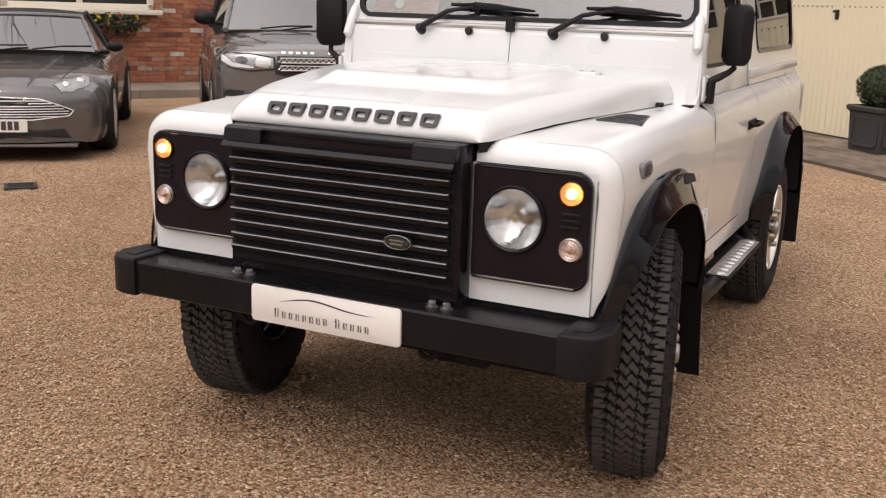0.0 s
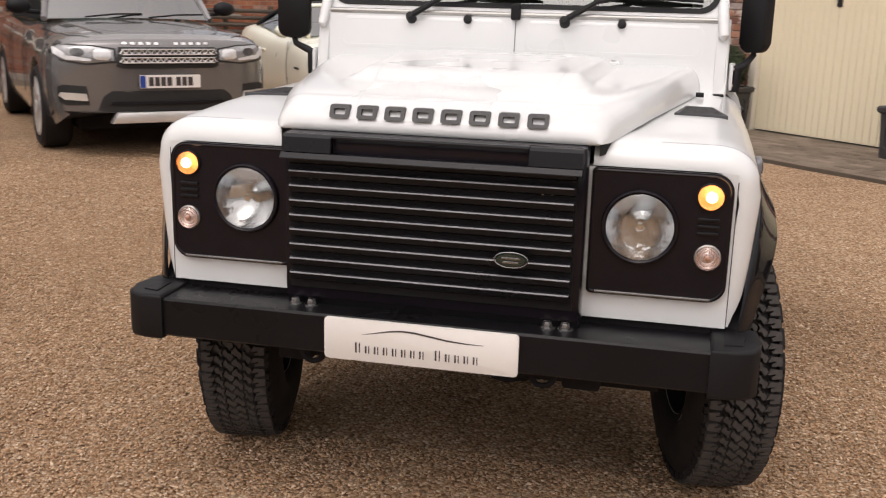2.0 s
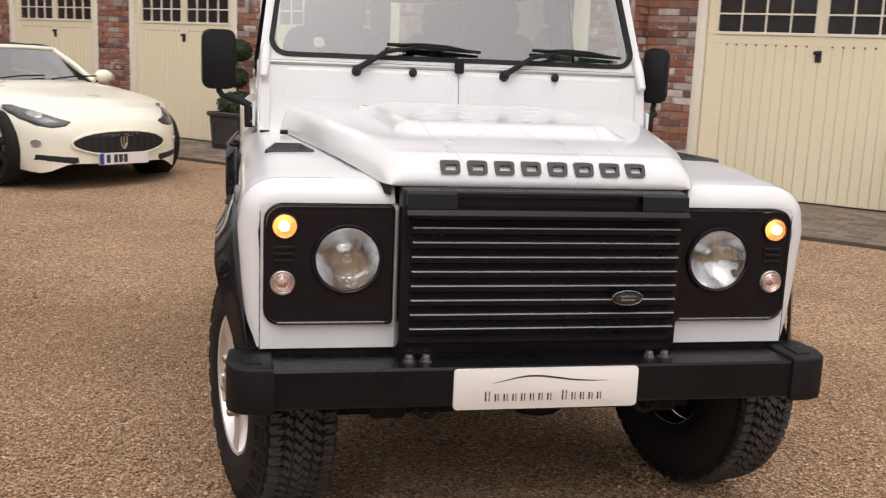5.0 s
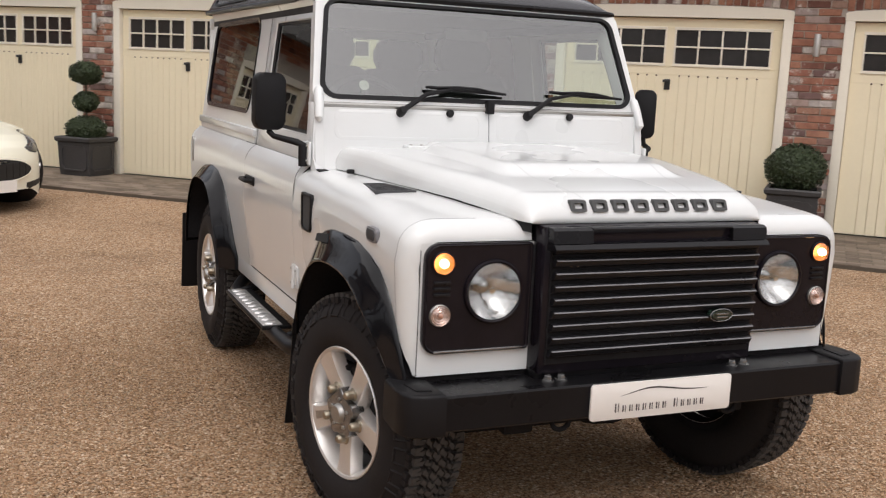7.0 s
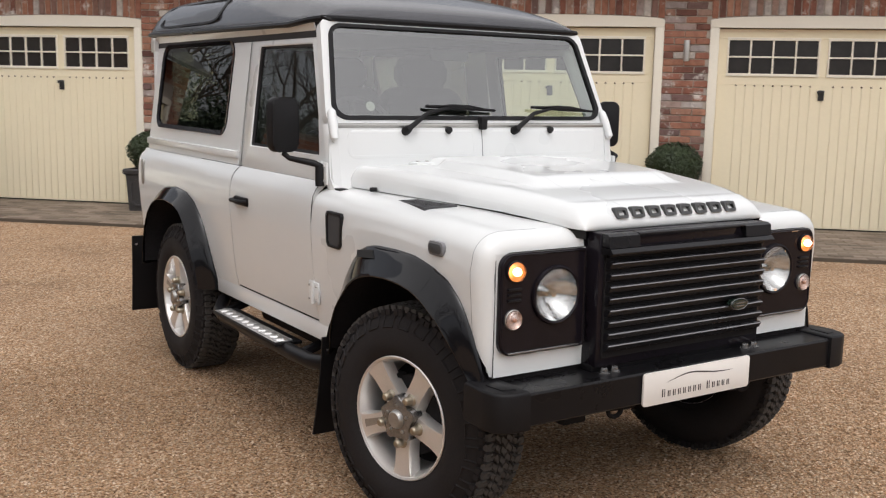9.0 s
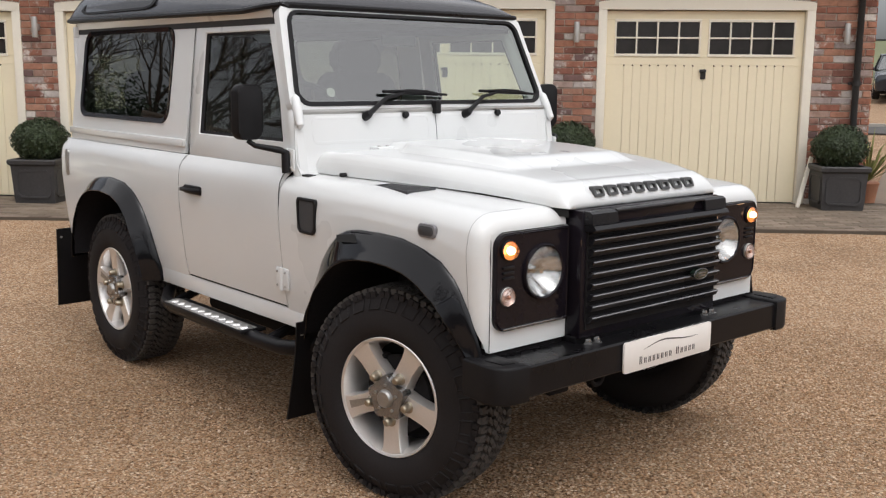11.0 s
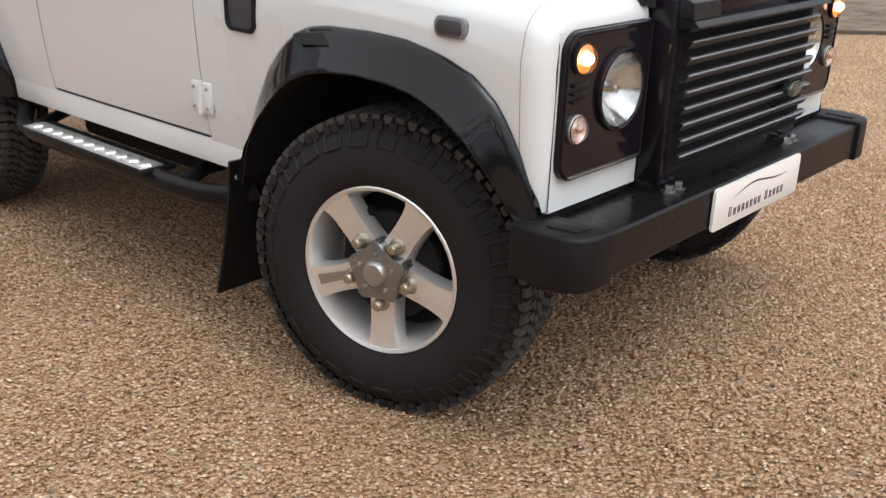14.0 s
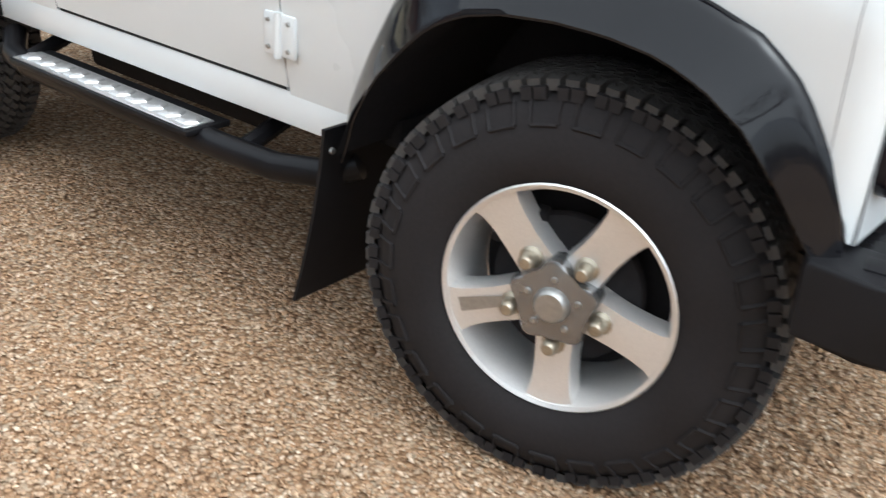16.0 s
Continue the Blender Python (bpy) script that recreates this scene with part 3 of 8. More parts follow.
def planter(m, group, seed, triple=False, turn=0.0):
    label = "square lead-grey planter with a three-ball clipped topiary" if triple else "square lead-grey planter with one clipped ball of box"
    p = thing("planter", label, "planter", m @ pose(0, 0, 0, 0, 0, turn), group)
    s, h = 0.25, 0.47
    bm = bmesh.new()
    rows = []
    for z, q in ((0.0, s - 0.035), (0.03, s - 0.03), (h - 0.07, s - 0.012), (h - 0.05, s + 0.012), (h - 0.015, s + 0.016), (h, s + 0.004), (h, s - 0.03), (h - 0.08, s - 0.035)):
        rows.append([(x * q, y * q, z) for x, y in ((-1, -1), (1, -1), (1, 1), (-1, 1), (-1, -1))])
    grid(bm, rows)
    bm.faces.new([bm.verts.new((x * (s - 0.035), y * (s - 0.035), 0.0)) for x, y in ((-1, -1), (1, -1), (1, 1), (-1, 1))])
    bmesh.ops.remove_doubles(bm, verts=bm.verts, dist=1e-5)
    part("tub", bm, M_LEAD, p, smooth=30)
    for a in (0, 90, 180, 270):
        bm = bmesh.new()
        o = [(-0.19, 0.10), (-0.15, 0.06), (0.15, 0.06), (0.19, 0.10), (0.19, 0.32), (0.15, 0.36), (-0.15, 0.36), (-0.19, 0.32)]
        i = [(x * 0.90, 0.21 + (z - 0.21) * 0.88) for x, z in o]
        ring_slab(bm, o, i, 1, -s + 0.008, -s + 0.028)
        bmesh.ops.transform(bm, matrix=pose(0, 0, 0, 0, 0, a), verts=bm.verts)
        part("raised_moulding", bm, M_LEAD, p, smooth=0)
    part("soil", boxed((-s + 0.04, -s + 0.04, h - 0.09), (s - 0.04, s - 0.04, h - 0.05)), M_SOIL, p, smooth=0)
    balls = ((0.55, 0.24, 0.72), (0.895, 0.15, 0.85), (1.24, 0.19, 0.75)) if triple else ((0.66, 0.29, 0.82),)
    bm = bmesh.new()
    tube(bm, [(0, 0, h - 0.06), (0.004, 0.003, 0.8), (-0.003, 0, balls[-1][0])], 0.014, 8)
    part("stem", bm, M_STEM, p)
    for k, (z, r, q) in enumerate(balls):
        bm = bmesh.new()
        leaf_cloud(bm, (0, 0, z), r, int(52000 * r * r) + 500, seed + k, size=0.015, squash=q, hollow=0.86)
        b = part("foliage_ball", bm, M_BOX, p, smooth=0, kind="stuff")
        bm = bmesh.new()
        bmesh.ops.create_icosphere(bm, subdivisions=3, radius=r * 0.88)
        for v in bm.verts:
            v.co = Vector((v.co.x, v.co.y, v.co.z * q)) + Vector((0, 0, z))
        part("foliage_core", bm, M_BOX, p, smooth=0)
    return p


planter(FRONT_1 @ Matrix.Translation((-7.72, -0.36, 0.012)), "planters", 11, True)
planter(FRONT_1 @ Matrix.Translation((-5.15, -0.38, 0.012)), "planters", 21)
planter(FRONT_1 @ Matrix.Translation((-2.80, -0.36, 0.012)), "planters", 31, True)
planter(FRONT_2 @ Matrix.Translation((0.55, -0.36, 0.012)), "planters", 41)
planter(FRONT_2 @ Matrix.Translation((3.46, -0.36, 0.012)), "planters", 51)



def wall_light(m):
    w = thing("wall_light", "small galvanised up-and-down wall light on brick", "wall light", m, "wall lights")
    bm = bmesh.new()
    lathe(bm, [(0, -0.11), (0.030, -0.11), (0.032, -0.10), (0.032, 0.10), (0.030, 0.11), (0, 0.11)], Matrix.Translation((0, -0.075, 0)), 16)
    part("lamp_body", bm, M_GALV, w)
    bm = bmesh.new()
    box(bm, (-0.028, -0.05, -0.035), (0.028, 0.0, 0.035), 0.006)
    part("bracket", bm, M_GALV, w)


for m, s in ((FRONT_2, 0.625), (FRONT_2, 3.54), (FRONT_1, -5.28), (FRONT_1, -7.81)):
    wall_light(m @ Matrix.Translation((s, -0.010, 1.88)))
# downpipe and gutter at the end of the range
pipe = thing("downpipe", "black iron downpipe against the brick pier", "downpipe", FRONT_2)
bm = bmesh.new()
tube(bm, [(3.68, -0.07, 0.02), (3.68, -0.07, 2.40), (3.68, -0.20, 2.56), (3.68, -0.28, 2.66)], 0.036, 12)
part("pipe", bm, M_IRON, pipe)
for z in (0.5, 1.35, 2.3):
    bm = bmesh.new()
    lathe(bm, [(0.037, -0.03), (0.043, -0.03), (0.043, 0.03), (0.037, 0.03)], Matrix.Translation((3.68, -0.07, z)), 14)
    box(bm, (3.61, -0.034, z - 0.015), (3.75, 0.0, z + 0.015))
    part("pipe_clip", bm, M_IRON, pipe)
board = thing("white_board", "white painted timber strip leaning on the door frame", "board", FRONT_2)
bm = bmesh.new()
box(bm, (-0.022, -0.012, 0), (0.022, 0.012, 0.62), 0.003)
bmesh.ops.transform(bm, matrix=pose(3.05, -0.36, 0.014, -24, 20, 0), verts=bm.verts)
part("strip", bm, M_FRAME, board)


# ---- the white off-road vehicle: front axle at y = 0, its nose towards -y ----
rover = thing("off_road_vehicle", "white short-wheelbase off-road vehicle with black arches and dark roof", "car", Matrix())
SIDE = [(0.48, 0.755), (0.57, 0.764), (0.60, 0.774), (0.70, 0.787), (0.80, 0.797), (0.95, 0.808), (1.04, 0.806), (1.085, 0.799), (1.112, 0.785), (1.130, 0.768), (1.140, 0.752)]


def side_x(z):
    return lerp(z, SIDE)


ARCH_F = [(-0.47, 0.60), (-0.43, 0.64), (-0.40, 0.72), (-0.36, 0.79), (-0.29, 0.855), (-0.17, 0.91), (0.03, 0.935), (0.21, 0.93), (0.29, 0.905), (0.36, 0.855), (0.43, 0.755), (0.51, 0.625), (0.558, 0.50)]
ARCH_R = [(1.90, 0.50), (1.93, 0.62), (1.98, 0.76), (2.06, 0.86), (2.18, 0.915), (2.36, 0.925), (2.54, 0.915), (2.66, 0.86), (2.74, 0.76), (2.79, 0.62), (2.82, 0.50)]


def side_panel(name, y0, y1, bottom, top, material, parent, label="", sign=-1, steps=24, lean=None, thick=0.02, extra=()):
    """A body side between two stations, following the bulge of the side, with a bottom and a top that vary along it."""
    bm = bmesh.new()
    ys = sorted({y0 + (y1 - y0) * k / steps for k in range(steps + 1)} | {y for y in extra if y0 < y < y1})
    rows = []
    for y in ys:
        b, t = bottom(y), top(y)
        zs = [b + (t - b) * (k / 14) ** 0.85 for k in range(15)]
        rows.append([(sign * side_x(z), y, z) for z in zs])
    grid(bm, rows)
    thicken(bm, thick)
    return part(name, bm, material, parent, label, smooth=35)


def wing_top(y):
    return lerp(y, [(-0.45, 1.072), (-0.35, 1.086), (-0.1, 1.103), (0.15, 1.112), (0.74, 1.120)])


def wing_section(y, zb):
    """Half of a section through the wing: flat top, rounded shoulder, side."""
    zt = wing_top(y)
    pts = [(x, zt) for x in (0.40, 0.48, 0.56, 0.64, 0.69)]
    for k in range(1, 9):
        a = radians(90 * k / 8)
        pts.append((0.69 + 0.112 * math.sin(a), zt - 0.088 * (1 - math.cos(a)) ** 1.1))
    for k in range(1, 10):
        z = zt - 0.088 + (zb - zt + 0.088) * k / 9
        pts.append((min(side_x(z), 0.802 + 0.02 * k), z))
    return pts


def front_wing(sign):
    bm = bmesh.new()
    r, y0 = 0.052, -0.385
    ys = [0.734, 0.66, 0.60, 0.565, 0.558, 0.545, 0.53, 0.515, 0.50, 0.48] + [0.45 - 0.03 * k for k in range(27)] + [y0, y0 - 0.004]
    ys += [y0 - r * math.sin(radians(9 * k)) for k in range(2, 11)]
    rows = []
    for y in sorted(set(round(v, 4) for v in ys), reverse=True):
        inset = r - math.sqrt(max(0, r * r - min(r, max(0, y0 - y)) ** 2))
        zb = 0.50 if y > 0.557 else (lerp(y, ARCH_F) if y > -0.425 else 0.630)
        sec = wing_section(max(y, -0.45), zb)
        row = []
        for k, (x, z) in enumerate(sec):
            (xa, za), (xb, zc) = sec[max(0, k - 1)], sec[min(len(sec) - 1, k + 1)]
            t = Vector((xb - xa, zc - za)).normalized()
            row.append((sign * (x + t.y * inset), y, z - t.x * inset))
        rows.append(row)
    grid(bm, rows)
    thicken(bm, 0.012)
    return part("front_wing", bm, M_WHITE, rover, smooth=50)


def lamp_outline(o, cx, cz, r, n=72):
    """An outline and a round hole in it, as as many points on rays from the hole's middle."""
    turns = sorted([2 * math.pi * k / n for k in range(n)] + [math.atan2(z - cz, x - cx) % (2 * math.pi) for x, z in o])
    outer, hole = [], []
    for a in turns:
        d = Vector((math.cos(a), math.sin(a)))
        best = None
        for p, q in zip(o, o[1:] + o[:1]):
            h = geometry.intersect_line_line_2d((cx, cz), (cx + 2 * d.x, cz + 2 * d.y), p, q)
            if h and (best is None or (h - Vector((cx, cz))).length > (best - Vector((cx, cz))).length):
                best = h
        if best is None:
            best = min((Vector(p) for p in o), key=lambda p: (p - Vector((cx, cz))).normalized().dot(-d))
        outer.append(tuple(best))
        hole.append((cx + r * d.x, cz + r * d.y))
    return outer, hole


for sign in (-1, 1):
    front_wing(sign)
    # flat white front panel beside the grille, round the lamp surround
    bm = bmesh.new()
    frame_o, frame_h = lamp_outline([(sign * 0.385, 0.630), (sign * 0.7495, 0.630), (sign * 0.7495, 1.0195), (sign * 0.385, 1.0195)], sign * 0.524, 0.877, 0.097)
    ring_slab(bm, frame_o, frame_h, 1, -0.4372, -0.40)
    part("front_panel", bm, M_WHITE, rover)
    bm = bmesh.new()
    tube(bm, [(sign * 0.7503, -0.4368, 0.632), (sign * 0.7503, -0.4368, 1.0)], 0.0013, 6)
    part("panel_gap", bm, M_SEAM, rover, smooth=0)
    part("gap_filler", boxed((min(sign * 0.39, sign * 0.755), -0.425, 0.595), (max(sign * 0.39, sign * 0.755), -0.40, 0.640)), M_UNDER, rover, smooth=0)
    # wing seam, side air intake on one side only, wing-top vent, side repeater
    bm = bmesh.new()
    tube(bm, [(sign * x, -0.384, z) for x, z in wing_section(-0.384, lerp(-0.384, ARCH_F)) if x > 0.50], 0.0008, 6)
    part("wing_seam", bm, M_LIP, rover, smooth=0)
    if sign < 0:
        bm = bmesh.new()
        o = [(0.470, 1.044), (0.462, 1.030), (0.468, 0.922), (0.484, 0.906), (0.572, 0.906), (0.588, 0.922), (0.594, 1.030), (0.586, 1.044)]
        i = [(0.528 + (y - 0.528) * 0.80, 0.976 + (z - 0.976) * 0.84) for y, z in o]
        ring_slab(bm, o, i, 0, sign * 0.795, sign * 0.8145)
        bmesh.ops.bevel(bm, geom=[e for e in bm.edges], offset=0.002, segments=1, affect="EDGES")
        v = part("side_intake", bm, M_PLASTIC, rover, "black side air intake with a mesh")
        bm = bmesh.new()
        slab(bm, i, 0, sign * 0.798, sign * 0.8095)
        part("intake_mesh", bm, M_VENT, v)
    bm = bmesh.new()
    slab(bm, [(sign * 0.582, 0.03), (sign * 0.730, 0.01), (sign * 0.695, 0.245), (sign * 0.612, 0.255)], 2, 1.095, 1.1138, 0.001)
    v = part("wing_vent", bm, M_VENT, rover, "dark grey mesh wing-top vent")
    for k in range(9):
        bm = bmesh.new()
        y = 0.035 + 0.024 * k
        tube(bm, [(sign * (0.592 + 0.11 * y), y + 0.004, 1.1135), (sign * (0.722 - 0.13 * y), y, 1.1135)], 0.002, 6)
        part("vent_bar", bm, M_SATIN, v)
    bm = bmesh.new()
    slab(bm, rounded(-0.237, 0.985, -0.150, 1.030, 0.014), 0, sign * 0.800, sign * 0.815, 0.003)
    rep = part("side_repeater", bm, M_LIP, rover, "smoked side indicator with grey rim")
    bm = bmesh.new()
    slab(bm, rounded(-0.228, 0.992, -0.159, 1.023, 0.010), 0, sign * 0.810, sign * 0.8185, 0.003)
    part("lens", bm, M_VENT, rep)

# doors, sills, rear sides
DOOR0, DOOR1 = 0.738, 1.598

for sign in (-1, 1):
    sill = boxed((min(sign * 0.715, sign * 0.764), 0.56, 0.495), (max(sign * 0.715, sign * 0.764), 1.93, 0.572), 0.006)
    part("sill", sill, M_WHITE, rover)
    # dark jamb behind the gaps
    part("door_jamb", boxed((min(sign * 0.70, sign * 0.735), 0.62, 0.50), (max(sign * 0.70, sign * 0.735), 1.75, 1.12)), M_SEAM, rover, smooth=0)
    d = side_panel("door", DOOR0, DOOR1, lambda y: 0.580, lambda y: 1.140, M_WHITE, rover, sign=sign, steps=8)
    # upper half of the door: frame round its glass
    bm = bmesh.new()

    def up_x(z):
        return lerp(z, [(1.142, 0.750), (1.215, 0.744), (1.745, 0.672)])

    outer = [(0.712, 1.138), (1.596, 1.138), (1.630, 1.742), (0.935, 1.742), (0.76, 1.38)]
    inner = [(0.800, 1.243), (1.508, 1.243), (1.528, 1.690), (0.985, 1.690), (0.85, 1.40)]
    vs_o = [bm.verts.new((sign * up_x(z), y, z)) for y, z in outer]
    vs_i = [bm.verts.new((sign * up_x(z), y, z)) for y, z in inner]
    for k in range(5):
        bm.faces.new((vs_o[k], vs_o[(k + 1) % 5], vs_i[(k + 1) % 5], vs_i[k]))
    thicken(bm, 0.028)
    bmesh.ops.bevel(bm, geom=bm.edges[:], offset=0.004, segments=1, affect="EDGES")
    part("window_frame", bm, M_WHITE, d)
    bm = bmesh.new()
    pts = [(y, z) for y, z in inner]
    cen = (1.15, 1.46)
    o = [(y + (cen[0] - y) * -0.01, z + (cen[1] - z) * -0.01) for y, z in pts]
    i = [(y + (cen[0] - y) * 0.055, z + (cen[1] - z) * 0.055) for y, z in pts]
    vo = [bm.verts.new((sign * (up_x(z) - 0.004), y, z)) for y, z in o]
    vi = [bm.verts.new((sign * (up_x(z) - 0.010), y, z)) for y, z in i]
    for k in range(5):
        bm.faces.new((vo[k], vo[(k + 1) % 5], vi[(k + 1) % 5], vi[k]))
    thicken(bm, 0.012)
    part("window_seal", bm, M_PLASTIC, d, "black rubber window seal")
    bm = bmesh.new()
    bm.faces.new([bm.verts.new((sign * (up_x(z) - 0.014), y, z)) for y, z in o])
    g = part("door_glass", bm, M_SIDEGLASS, d, "dark reflecting door glass", smooth=0)
    g.visible_shadow = False
    for y, nm in ((DOOR0 - 0.003, 0), (DOOR1 + 0.003, 1)):
        bm = bmesh.new()
        rows = [[(sign * (side_x(z) - 0.0015), y - 0.0032, z), (sign * (side_x(z) - 0.0015), y + 0.0032, z)] for z in (0.58, 0.66, 0.74, 0.82, 0.9, 0.98, 1.04, 1.085, 1.112, 1.13, 1.14)]
        grid(bm, rows)
        part("door_gap", bm, M_SEAM, rover, smooth=0)
    bm = bmesh.new()
    grid(bm, [[(sign * 0.7655, y, 0.5725), (sign * 0.7655, y, 0.5795)] for y in (0.745, 1.59)])
    part("door_gap", bm, M_SEAM, rover, smooth=0)
    bm = bmesh.new()
    grid(bm, [[(sign * (up_x(z) + 0.0005), 1.599 + (z - 1.138) * 0.055, z), (sign * (up_x(z) + 0.0005), 1.604 + (z - 1.138) * 0.055, z)] for z in (1.14, 1.3, 1.5, 1.74)])
    part("door_gap", bm, M_SEAM, rover, smooth=0)
    # handle and hinges
    bm = bmesh.new()
    x = side_x(0.99)
    box(bm, (min(sign * (x - 0.005), sign * (x + 0.010)), 1.375, 0.972), (max(sign * (x - 0.005), sign * (x + 0.010)), 1.535, 1.012), 0.008)
    tube(bm, [(sign * (x + 0.008), 1.385, 0.995), (sign * (x + 0.034), 1.40, 0.995), (sign * (x + 0.036), 1.50, 0.995), (sign * (x + 0.012), 1.515, 0.995)], 0.0095, 10)
    part("door_handle", bm, M_PLASTIC, d, "black lift-type door handle")
    for z in (0.695, 1.175):
        bm = bmesh.new()
        x = side_x(z) if z < 1.1 else 0.752
        for a, b in ((0.690, 0.734), (0.744, 0.783)):
            box(bm, (min(sign * (x - 0.002), sign * (x + 0.010)), a, z - 0.045), (max(sign * (x - 0.002), sign * (x + 0.010)), b, z + 0.045), 0.006)
        tube(bm, [(sign * (x + 0.010), 0.739, z - 0.047), (sign * (x + 0.008), 0.739, z + 0.047)], 0.009, 10)
        h = part("door_hinge", bm, M_WHITE, d, "white painted hinge")
        for y in (0.708, 0.767):
            for dz in (-0.028, 0.028):
                bm = bmesh.new()
                lathe(bm, [(0, 0.005), (0.004, 0.0045), (0.0055, 0.0)], Matrix.Translation((sign * (x + 0.010), y, z + dz)) @ pose(0, 0, 0, 0, 90 * sign, 0), 8)
                part("hinge_bolt", bm, M_STEEL, h)

    # rear quarter
    q = side_panel("rear_quarter", 1.604, 3.03, lambda y: (0.50 if y < 1.90 or y > 2.82 else max(0.50, lerp(y, ARCH_R))), lambda y: 1.140, M_WHITE, rover, sign=sign, steps=40, extra=(1.90, 1.901, 2.82, 2.821))
    bm = bmesh.new()
    outer = rounded(1.636, 1.142, 3.02, 1.745, (0.004, 0.02, 0.03, 0.004), 5)
    inner = rounded(1.835, 1.278, 2.905, 1.722, 0.07, 5)
    vs_o = [bm.verts.new((sign * (up_x(z)), y, z)) for y, z in outer]
    vs_i = [bm.verts.new((sign * (up_x(z)), y, z)) for y, z in inner]
    n = len(outer)
    for k in range(n):
        bm.faces.new((vs_o[k], vs_o[(k + 1) % n], vs_i[(k + 1) % n], vs_i[k]))
    thicken(bm, 0.02)
    uq = part("upper_side", bm, M_WHITE, rover)
    bm = bmesh.new()
    o, i = rounded(1.828, 1.271, 2.912, 1.729, 0.075, 6), rounded(1.850, 1.293, 2.890, 1.708, 0.06, 6)
    ro = [bm.verts.new((sign * (up_x(z) + 0.006), y, z)) for y, z in o]
    ri = [bm.verts.new((sign * (up_x(z) + 0.002), y, z)) for y, z in i]
    n = len(o)
    for k in range(n):
        bm.faces.new((ro[k], ro[(k + 1) % n], ri[(k + 1) % n], ri[k]))
    thicken(bm, 0.016)
    part("window_surround", bm, M_GLOSSBLACK, uq, "gloss black window surround")
    bm = bmesh.new()
    bm.faces.new([bm.verts.new((sign * (up_x(z) - 0.004), y, z)) for y, z in o])
    part("side_glass", bm, M_TINTED, uq, "dark tinted side glass", smooth=0)
    # capping rail on the waist behind the door
    bm = bmesh.new()
    box(bm, (min(sign * 0.742, sign * 0.760), 1.640, 1.172), (max(sign * 0.742, sign * 0.760), 3.02, 1.208), 0.006)
    part("waist_rail", bm, M_WHITE, rover)
    # rear slot light and rear corner
    bm = bmesh.new()
    slab(bm, rounded(2.93, 0.94, 2.975, 1.085, 0.02), 0, sign * 0.797, sign * 0.8115, 0.003)
    part("side_slot", bm, M_STEEL, rover, "grey oval slot in the rear corner")
    bm = bmesh.new()
    rows = []
    for k in range(7):
        a = radians(90 * k / 6)
        rows.append([(sign * (side_x(z) - 0.06 + 0.06 * math.cos(a)), 3.03 + 0.06 * math.sin(a), z) for z in (0.50, 0.6, 0.7, 0.8, 0.95, 1.04, 1.085, 1.112, 1.14)])
    grid(bm, rows)
    thicken(bm, 0.012)
    part("rear_corner", bm, M_WHITE, rover)

bm = bmesh.new()
box(bm, (-0.75, 3.06, 0.50), (0.75, 3.09, 1.14), 0.005)
box(bm, (-0.70, 3.02, 1.14), (0.70, 3.05, 1.30), 0.005)
box(bm, (-0.70, 3.02, 1.70), (0.70, 3.05, 1.76), 0.005)
for a, b in ((-0.70, -0.60), (0.60, 0.70), (-0.06, 0.06)):
    box(bm, (a, 3.02, 1.30), (b, 3.05, 1.70), 0.005)
part("rear_wall", bm, M_WHITE, rover)
bm = bmesh.new()
box(bm, (-0.62, 3.03, 1.28), (0.62, 3.036, 1.72))
part("rear_glass", bm, M_SIDEGLASS, rover, smooth=0).visible_shadow = False

# ---- bonnet ----
HOOD_HALF = [(-0.47, 0.412), (-0.462, 0.420), (-0.452, 0.428), (-0.436, 0.437), (-0.40, 0.447), (-0.34, 0.465), (-0.28, 0.484), (-0.2, 0.508), (0.03, 0.556), (0.3, 0.605), (0.50, 0.637), (0.60, 0.652), (0.645, 0.656), (0.675, 0.657), (0.70, 0.655)]
HOOD_TOP = [(0.697, 1.170), (0.692, 1.190), (0.676, 1.203), (0.64, 1.207), (0.5, 1.207), (0.35, 1.204), (0.2, 1.199), (0.05, 1.192), (-0.1, 1.184), (-0.22, 1.174), (-0.31, 1.164), (-0.375, 1.153), (-0.415, 1.141), (-0.440, 1.127), (-0.455, 1.110), (-0.462, 1.093), (-0.464, 1.080)]
HOOD_EDGE = [(-0.464, 1.077), (-0.42, 1.079), (-0.37, 1.084), (-0.31, 1.092), (-0.24, 1.100), (-0.15, 1.107), (0.03, 1.113), (0.69, 1.123)]


def smooth_step(a, b, x):
    t = min(1, max(0, (x - a) / (b - a)))
    return t * t * (3 - 2 * t)


def hood_z(u, y, zt):
    hw = lerp(y, HOOD_HALF)
    x = u * hw
    ze = lerp(y, HOOD_EDGE)
    f0 = 0.84 + 0.09 * smooth_step(-0.15, 0.45, y)
    f = max(0.0, (abs(u) - f0) / (1 - f0))
    z = zt - (zt - ze) * (1 - math.sqrt(max(0.0, 1 - min(1.0, f) ** 2.2)))
    # raised centre that widens towards the screen, notched at the hinges
    half = 0.345 + 0.03 * smooth_step(0.0, 0.45, y) - 0.075 * smooth_step(0.46, 0.60, y)
    z += 0.029 * smooth_step(half + 0.018, half - 0.040, abs(x)) * smooth_step(-0.165, -0.025, y)
    return x, z


